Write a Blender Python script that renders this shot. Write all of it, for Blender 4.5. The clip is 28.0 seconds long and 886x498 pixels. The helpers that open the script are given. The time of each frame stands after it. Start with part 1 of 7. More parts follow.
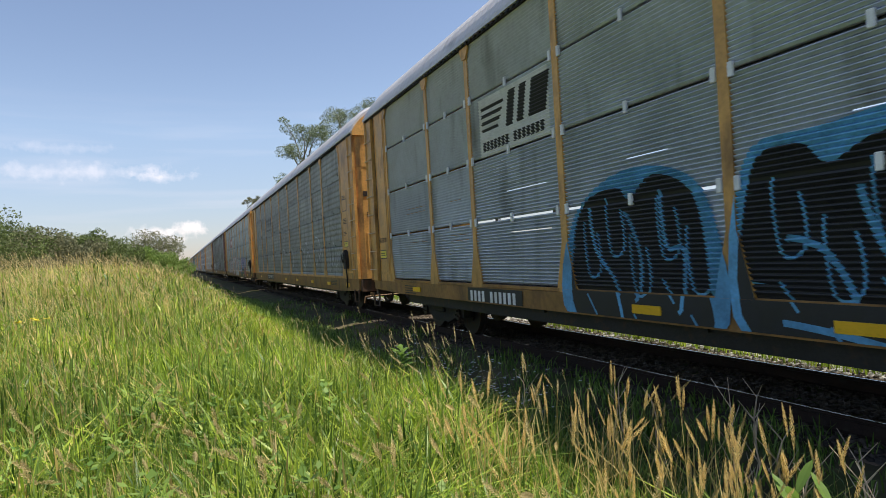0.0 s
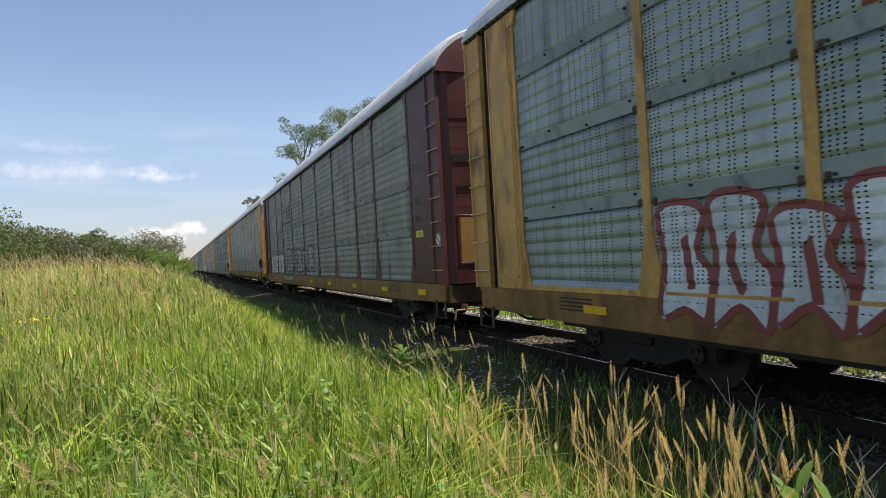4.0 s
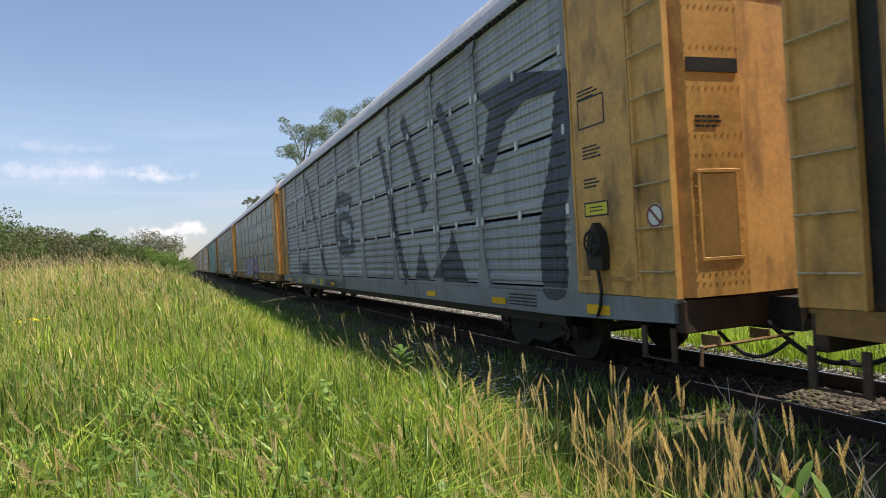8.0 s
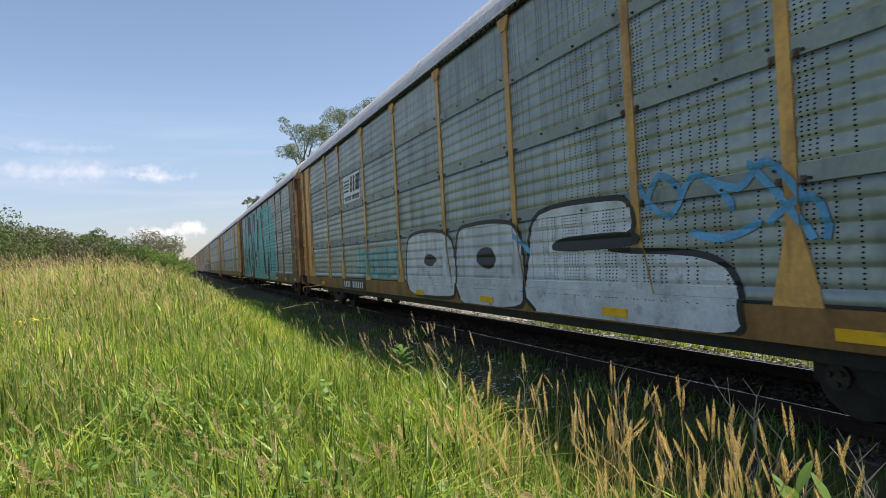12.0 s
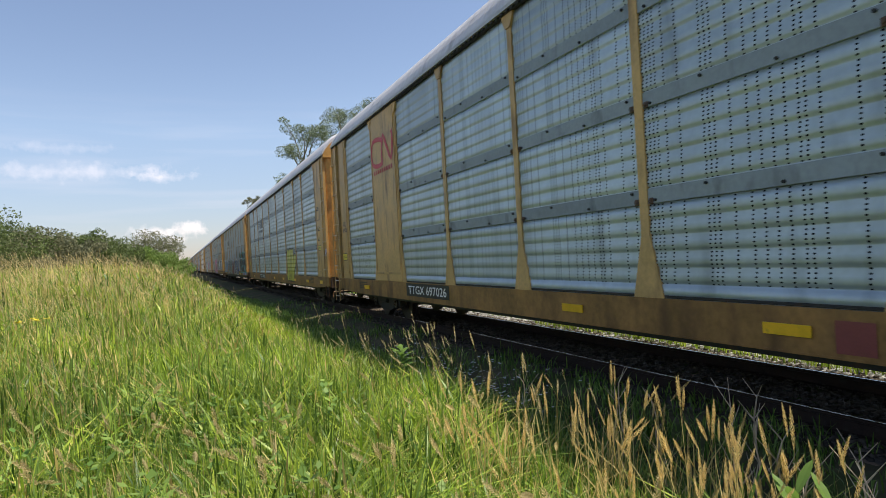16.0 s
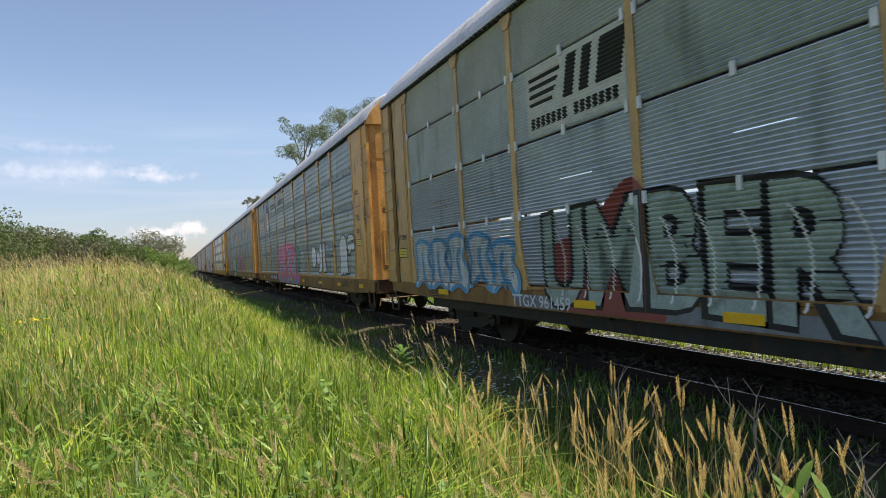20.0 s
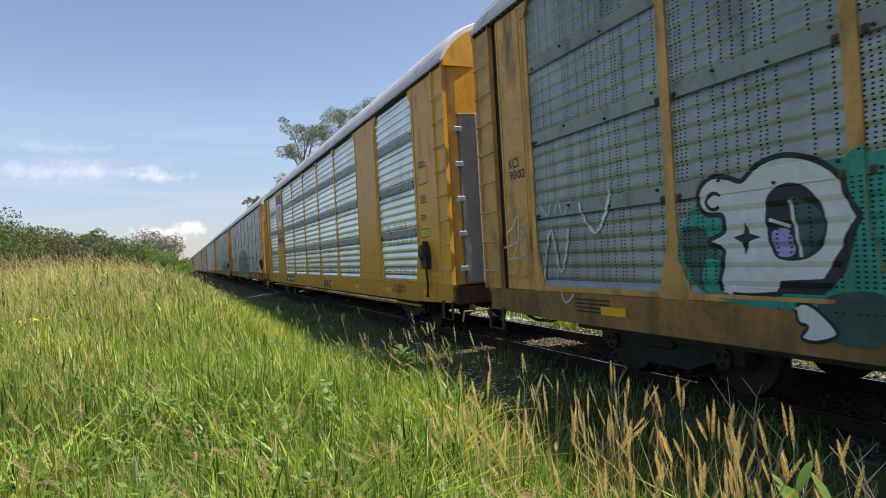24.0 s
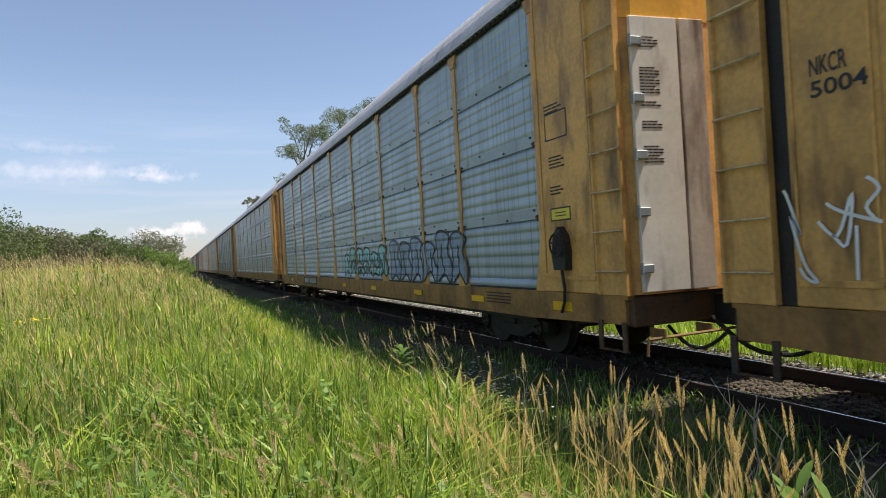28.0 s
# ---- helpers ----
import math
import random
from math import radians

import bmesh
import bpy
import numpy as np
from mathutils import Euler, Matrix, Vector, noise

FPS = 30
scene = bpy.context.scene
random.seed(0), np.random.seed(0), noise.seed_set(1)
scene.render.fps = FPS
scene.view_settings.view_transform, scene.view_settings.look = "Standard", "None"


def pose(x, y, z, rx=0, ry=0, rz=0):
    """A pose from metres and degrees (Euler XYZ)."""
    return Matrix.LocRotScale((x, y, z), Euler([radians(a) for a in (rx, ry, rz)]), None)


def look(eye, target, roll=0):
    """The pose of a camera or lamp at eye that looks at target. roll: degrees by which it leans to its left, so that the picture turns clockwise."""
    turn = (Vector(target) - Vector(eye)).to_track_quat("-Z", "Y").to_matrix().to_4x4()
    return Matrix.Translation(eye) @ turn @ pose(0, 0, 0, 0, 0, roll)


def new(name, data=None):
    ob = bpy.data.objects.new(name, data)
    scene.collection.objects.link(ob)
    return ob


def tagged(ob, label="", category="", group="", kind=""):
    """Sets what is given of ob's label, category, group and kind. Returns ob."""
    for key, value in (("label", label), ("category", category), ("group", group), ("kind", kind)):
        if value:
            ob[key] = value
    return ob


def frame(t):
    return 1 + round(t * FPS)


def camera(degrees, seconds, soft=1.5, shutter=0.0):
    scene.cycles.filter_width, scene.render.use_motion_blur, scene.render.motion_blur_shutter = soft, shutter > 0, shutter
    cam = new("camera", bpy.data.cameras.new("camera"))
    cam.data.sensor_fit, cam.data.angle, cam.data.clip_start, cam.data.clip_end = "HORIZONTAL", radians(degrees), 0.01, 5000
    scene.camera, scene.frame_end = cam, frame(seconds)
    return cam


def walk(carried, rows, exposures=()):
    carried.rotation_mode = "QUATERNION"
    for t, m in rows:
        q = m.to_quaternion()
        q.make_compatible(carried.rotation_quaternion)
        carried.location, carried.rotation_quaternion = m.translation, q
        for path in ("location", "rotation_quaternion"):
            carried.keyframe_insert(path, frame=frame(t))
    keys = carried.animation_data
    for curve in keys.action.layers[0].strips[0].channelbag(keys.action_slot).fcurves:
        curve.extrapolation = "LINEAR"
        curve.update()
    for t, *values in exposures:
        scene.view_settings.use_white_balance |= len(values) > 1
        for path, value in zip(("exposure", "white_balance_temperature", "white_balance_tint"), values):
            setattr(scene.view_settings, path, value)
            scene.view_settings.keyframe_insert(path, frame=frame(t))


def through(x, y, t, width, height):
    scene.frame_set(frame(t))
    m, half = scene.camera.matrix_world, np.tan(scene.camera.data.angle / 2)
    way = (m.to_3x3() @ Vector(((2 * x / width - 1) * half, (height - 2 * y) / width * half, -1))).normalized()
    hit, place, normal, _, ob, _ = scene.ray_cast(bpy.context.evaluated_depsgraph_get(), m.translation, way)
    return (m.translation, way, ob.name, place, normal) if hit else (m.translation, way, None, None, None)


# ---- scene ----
# the camera stands still beside the line
EYE = Vector((0.0, 0.0, 1.656))
YAW, PITCH, LEAN = radians(23.11), radians(0.39), -3.21
AIM = Vector((math.sin(YAW) * math.cos(PITCH), math.cos(YAW) * math.cos(PITCH), math.sin(PITCH)))
cam = camera(71.08, 28.0, soft=0.75, shutter=0.04)
walk(cam, [(0.0, look(EYE, EYE + AIM * 10, LEAN)), (28.0, look(EYE, EYE + AIM * 10, LEAN))], [(0.0, 0.6, 6800, 11), (28.0, 0.6, 6800, 11)])

# daylight: a high sun beyond the train, a little behind the camera
SUN = Vector((0.435, -0.17, 1.0)).normalized()
ELEV, ROT = math.asin(SUN.z), math.atan2(SUN.x, SUN.y)
world = bpy.data.worlds.new("sky")
scene.world = world
world.use_nodes = True


HEAPS = [((0.018, 0.998, 0.0585), 0.028, 0.013, 0.55), ((-0.033, 0.998, 0.053), 0.03, 0.011, 0.5), ((0.0, 0.999, 0.041), 0.03, 0.009, 0.35),
         ((-0.12, 0.984, 0.141), 0.13, 0.013, 0.22), ((-0.014, 0.991, 0.1335), 0.055, 0.010, 0.28), ((-0.145, 0.974, 0.172), 0.08, 0.008, 0.13),
         ((-0.45, 0.89, 0.05), 0.06, 0.02, 0.6), ((0.75, -0.66, 0.06), 0.07, 0.02, 0.6), ((-0.8, -0.6, 0.05), 0.08, 0.02, 0.6)]  # direction, width, height, whiteness


def sky_nodes():
    n, l = world.node_tree.nodes, world.node_tree.links
    n.clear()
    out, bg = n.new("ShaderNodeOutputWorld"), n.new("ShaderNodeBackground")
    sky = n.new("ShaderNodeTexSky")
    sky.sky_type, sky.sun_disc = "NISHITA", False
    sky.sun_elevation, sky.sun_rotation = ELEV, ROT
    sky.air_density, sky.dust_density, sky.ozone_density = 1.0, 0.15, 2.4
    # thin streaks and low heaps of cloud near the horizon
    co, sep = n.new("ShaderNodeTexCoord"), n.new("ShaderNodeSeparateXYZ")
    l.new(co.outputs["Generated"], sep.inputs[0])
    mp = n.new("ShaderNodeMapping")
    mp.inputs["Scale"].default_value = (2.0, 2.0, 26.0)
    mp.inputs["Location"].default_value = (0.35, 0.2, 0.4)
    l.new(co.outputs["Generated"], mp.inputs[0])
    nz = n.new("ShaderNodeTexNoise")
    nz.inputs["Scale"].default_value, nz.inputs["Detail"].default_value = 1.6, 7.0
    l.new(mp.outputs[0], nz.inputs[0])
    ramp = n.new("ShaderNodeMapRange")
    ramp.inputs[1].default_value, ramp.inputs[2].default_value = 0.5, 0.72
    l.new(nz.outputs[0], ramp.inputs[0])
    band = n.new("ShaderNodeMapRange")
    band.inputs[1].default_value, band.inputs[2].default_value = 0.26, 0.08
    l.new(sep.outputs[2], band.inputs[0])
    mul = n.new("ShaderNodeMath")
    mul.operation = "MULTIPLY"
    l.new(ramp.outputs[0], mul.inputs[0])
    l.new(band.outputs[0], mul.inputs[1])
    amt = n.new("ShaderNodeMath")
    amt.operation, amt.inputs[1].default_value = "MULTIPLY", 0.14
    l.new(mul.outputs[0], amt.inputs[0])
    mix = n.new("ShaderNodeMix")
    mix.data_type = "RGBA"
    l.new(amt.outputs[0], mix.inputs["Factor"])
    l.new(sky.outputs[0], mix.inputs["A"])
    mix.inputs["B"].default_value = (9.4, 8.8, 8.6, 1)
    # blue haze low over the land
    low, tint = n.new("ShaderNodeMapRange"), n.new("ShaderNodeMix")
    low.inputs[1].default_value, low.inputs[2].default_value = 0.20, 0.0
    l.new(sep.outputs[2], low.inputs[0])
    tint.data_type, tint.blend_type = "RGBA", "MULTIPLY"
    l.new(low.outputs[0], tint.inputs["Factor"])
    l.new(mix.outputs["Result"], tint.inputs["A"])
    tint.inputs["B"].default_value = (0.51, 0.545, 0.69, 1)
    # small heaps of cloud low over the horizon
    heap = n.new("ShaderNodeTexNoise")
    l.new(co.outputs["Generated"], heap.inputs[0])
    heap.inputs["Scale"].default_value, heap.inputs["Detail"].default_value, heap.inputs["Roughness"].default_value = 42.0, 8.0, 0.6
    last = tint.outputs["Result"]
    for mid, wide, high, bright in HEAPS:
        off, sc, ln = n.new("ShaderNodeVectorMath"), n.new("ShaderNodeVectorMath"), n.new("ShaderNodeVectorMath")
        off.operation, sc.operation, ln.operation = "SUBTRACT", "MULTIPLY", "LENGTH"
        l.new(co.outputs["Generated"], off.inputs[0])
        off.inputs[1].default_value = mid
        l.new(off.outputs[0], sc.inputs[0])
        sc.inputs[1].default_value = (1 / wide, 1 / wide, 1 / high)
        l.new(sc.outputs[0], ln.inputs[0])
        sub_, dens = n.new("ShaderNodeMath"), n.new("ShaderNodeMapRange")
        sub_.operation = "MULTIPLY_ADD"
        l.new(heap.outputs[0], sub_.inputs[0])
        sub_.inputs[1].default_value = 3.4
        neg = n.new("ShaderNodeMath")
        neg.operation, neg.inputs[0].default_value = "SUBTRACT", 0.0
        l.new(ln.outputs["Value"], neg.inputs[1])
        l.new(neg.outputs[0], sub_.inputs[2])
        dens.inputs[1].default_value, dens.inputs[2].default_value, dens.inputs[4].default_value = 0.7, 1.9, bright
        l.new(sub_.outputs[0], dens.inputs[0])
        cl = n.new("ShaderNodeMix")
        cl.data_type = "RGBA"
        l.new(dens.outputs[0], cl.inputs["Factor"])
        l.new(last, cl.inputs["A"])
        cl.inputs["B"].default_value = (10.0, 9.6, 9.6, 1)
        last = cl.outputs["Result"]
    warm = n.new("ShaderNodeMix")
    warm.data_type, warm.blend_type = "RGBA", "MULTIPLY"
    warm.inputs["Factor"].default_value = 1.0
    l.new(last, warm.inputs["A"])
    warm.inputs["B"].default_value = (1.12, 1.02, 1.0, 1)
    l.new(warm.outputs["Result"], bg.inputs[0])
    bg.inputs[1].default_value = 0.106
    l.new(bg.outputs[0], out.inputs[0])


sky_nodes()
sun = new("sun", bpy.data.lights.new("sun", "SUN"))
sun.data.energy, sun.data.angle, sun.data.color = 4.6, radians(0.53), (1.0, 0.95, 0.86)
sun.matrix_world = look(SUN * 50, (0, 0, 0))


# ---- materials ----
def surf(name, base, rough=0.6, metal=0.0, vary=0.15, scale=5.0, dirt=None, amount=0.35, streak=1.0, bump=0.0, holes=None, spec=0.4, own=0.12, islands=False, leafy=0.0):
    """A worn surface: two scales of tone, dirt or rust in patches (drawn out upward by streak), fine relief, rows of holes."""
    m = bpy.data.materials.new(name)
    m.use_nodes = True
    n, l = m.node_tree.nodes, m.node_tree.links
    b = n["Principled BSDF"]
    co, inf = n.new("ShaderNodeTexCoord"), n.new("ShaderNodeObjectInfo")
    off = n.new("ShaderNodeVectorMath")
    off.operation = "MULTIPLY_ADD"
    l.new(inf.outputs["Random"], off.inputs[0])
    off.inputs[1].default_value = (37.0, 53.0, 29.0)
    l.new(co.outputs["Object"], off.inputs[2])

    def nz(s, detail, zs=1.0):
        mp, t = n.new("ShaderNodeMapping"), n.new("ShaderNodeTexNoise")
        mp.inputs["Scale"].default_value = (1, 1, zs)
        l.new(off.outputs[0], mp.inputs[0])
        l.new(mp.outputs[0], t.inputs[0])
        t.inputs["Scale"].default_value, t.inputs["Detail"].default_value = s, detail
        return t.outputs[0]

    def mixed(f, a, c, how="MIX"):
        x = n.new("ShaderNodeMix")
        x.data_type, x.blend_type = "RGBA", how
        for sock, v in ((x.inputs["Factor"], f), (x.inputs["A"], a), (x.inputs["B"], c)):
            if isinstance(v, bpy.types.NodeSocket):
                l.new(v, sock)
            else:
                sock.default_value = v
        return x.outputs["Result"]

    def calc(op, a, c, d=None):
        x = n.new("ShaderNodeMath")
        x.operation = op
        for sock, v in zip(x.inputs, (a, c, d)):
            if v is None:
                continue
            if isinstance(v, bpy.types.NodeSocket):
                l.new(v, sock)
            else:
                sock.default_value = v
        return x.outputs[0]

    def span(v, a, c):
        x = n.new("ShaderNodeMapRange")
        x.inputs[1].default_value, x.inputs[2].default_value = a, c
        l.new(v, x.inputs[0])
        return x.outputs[0]

    lo = tuple(c * (1 - vary) for c in base) + (1,)
    hi = tuple(min(1, c * (1 + vary)) for c in base) + (1,)
    big, fine = nz(scale, 5.0), nz(scale * 9, 4.0)
    col = mixed(span(calc("ADD", big, calc("MULTIPLY", calc("SUBTRACT", fine, 0.5), 0.6)), 0.3, 0.7), lo, hi)
    rnd = inf.outputs["Random"]
    if islands:
        rnd = n.new("ShaderNodeNewGeometry").outputs["Random Per Island"]
    if own:
        g = calc("MULTIPLY_ADD", rnd, 2 * own, 1 - own)
        cmb = n.new("ShaderNodeCombineColor")
        for i in range(3):
            l.new(g, cmb.inputs[i])
        col = mixed(1.0, col, cmb.outputs[0], "MULTIPLY")
    if dirt:
        d = span(nz(scale * 1.7, 6.0, 1 / streak), 0.62 - 0.25 * amount, 0.86 - 0.25 * amount)
        col = mixed(calc("MULTIPLY", d, min(1.0, 0.5 + amount)), col, tuple(dirt) + (1,))
    if holes:
        py, pz, ry, rz, keep, far, floor = holes
        sep = n.new("ShaderNodeSeparateXYZ")
        l.new(co.outputs["Object"], sep.inputs[0])
        y, z = sep.outputs[1], sep.outputs[2]
        wn, w2 = n.new("ShaderNodeTexWhiteNoise"), n.new("ShaderNodeTexWhiteNoise")
        wn.noise_dimensions = w2.noise_dimensions = "1D"
        l.new(calc("FLOOR", calc("DIVIDE", y, py), 0), wn.inputs["W"])
        l.new(calc("FLOOR", calc("DIVIDE", y, py * 9), 0), w2.inputs["W"])
        fy = calc("SUBTRACT", calc("FRACT", calc("DIVIDE", y, py), 0), 0.5)
        fz = calc("SUBTRACT", calc("FRACT", calc("DIVIDE", z, pz), 0), 0.5)
        dist = calc("ADD", calc("POWER", calc("MULTIPLY", fy, py / ry), 2.0), calc("POWER", calc("MULTIPLY", fz, pz / rz), 2.0))
        hole = calc("LESS_THAN", dist, 1.0)
        up = calc("SUBTRACT", z, floor)
        part_z = calc("FRACT", calc("DIVIDE", up, 1.04), 0)
        hole = calc("MULTIPLY", hole, calc("GREATER_THAN", up, -0.01))
        hole = calc("MULTIPLY", hole, calc("GREATER_THAN", part_z, 0.17))
        hole = calc("MULTIPLY", hole, calc("GREATER_THAN", calc("ABSOLUTE", calc("SUBTRACT", part_z, 0.585), 0), far))
        hole = calc("MULTIPLY", hole, calc("LESS_THAN", calc("MULTIPLY_ADD", w2.outputs["Value"], 0.35, calc("MULTIPLY", wn.outputs["Value"], 0.65)), keep))
        col = mixed(hole, col, (0.008, 0.009, 0.01, 1))
        b.inputs["Metallic"].default_value = metal
        l.new(calc("MULTIPLY_ADD", hole, 0.9 - rough, rough), b.inputs["Roughness"])
    else:
        l.new(calc("MULTIPLY_ADD", calc("SUBTRACT", big, 0.5), 0.3, rough), b.inputs["Roughness"])
    b.inputs["Metallic"].default_value = metal
    b.inputs["Specular IOR Level"].default_value = spec
    l.new(col, b.inputs["Base Color"])
    if bump:
        bp = n.new("ShaderNodeBump")
        bp.inputs["Strength"].default_value, bp.inputs["Distance"].default_value = bump, 0.01
        l.new(calc("MULTIPLY_ADD", big, 2.5, fine) if bump == 0.15 else fine, bp.inputs["Height"])
        l.new(bp.outputs[0], b.inputs["Normal"])
    if leafy:
        tr, ms = n.new("ShaderNodeBsdfTranslucent"), n.new("ShaderNodeMixShader")
        l.new(col, tr.inputs[0])
        ms.inputs[0].default_value = leafy
        l.new(b.outputs[0], ms.inputs[1])
        l.new(tr.outputs[0], ms.inputs[2])
        l.new(ms.outputs[0], n["Material Output"].inputs[0])
    return m


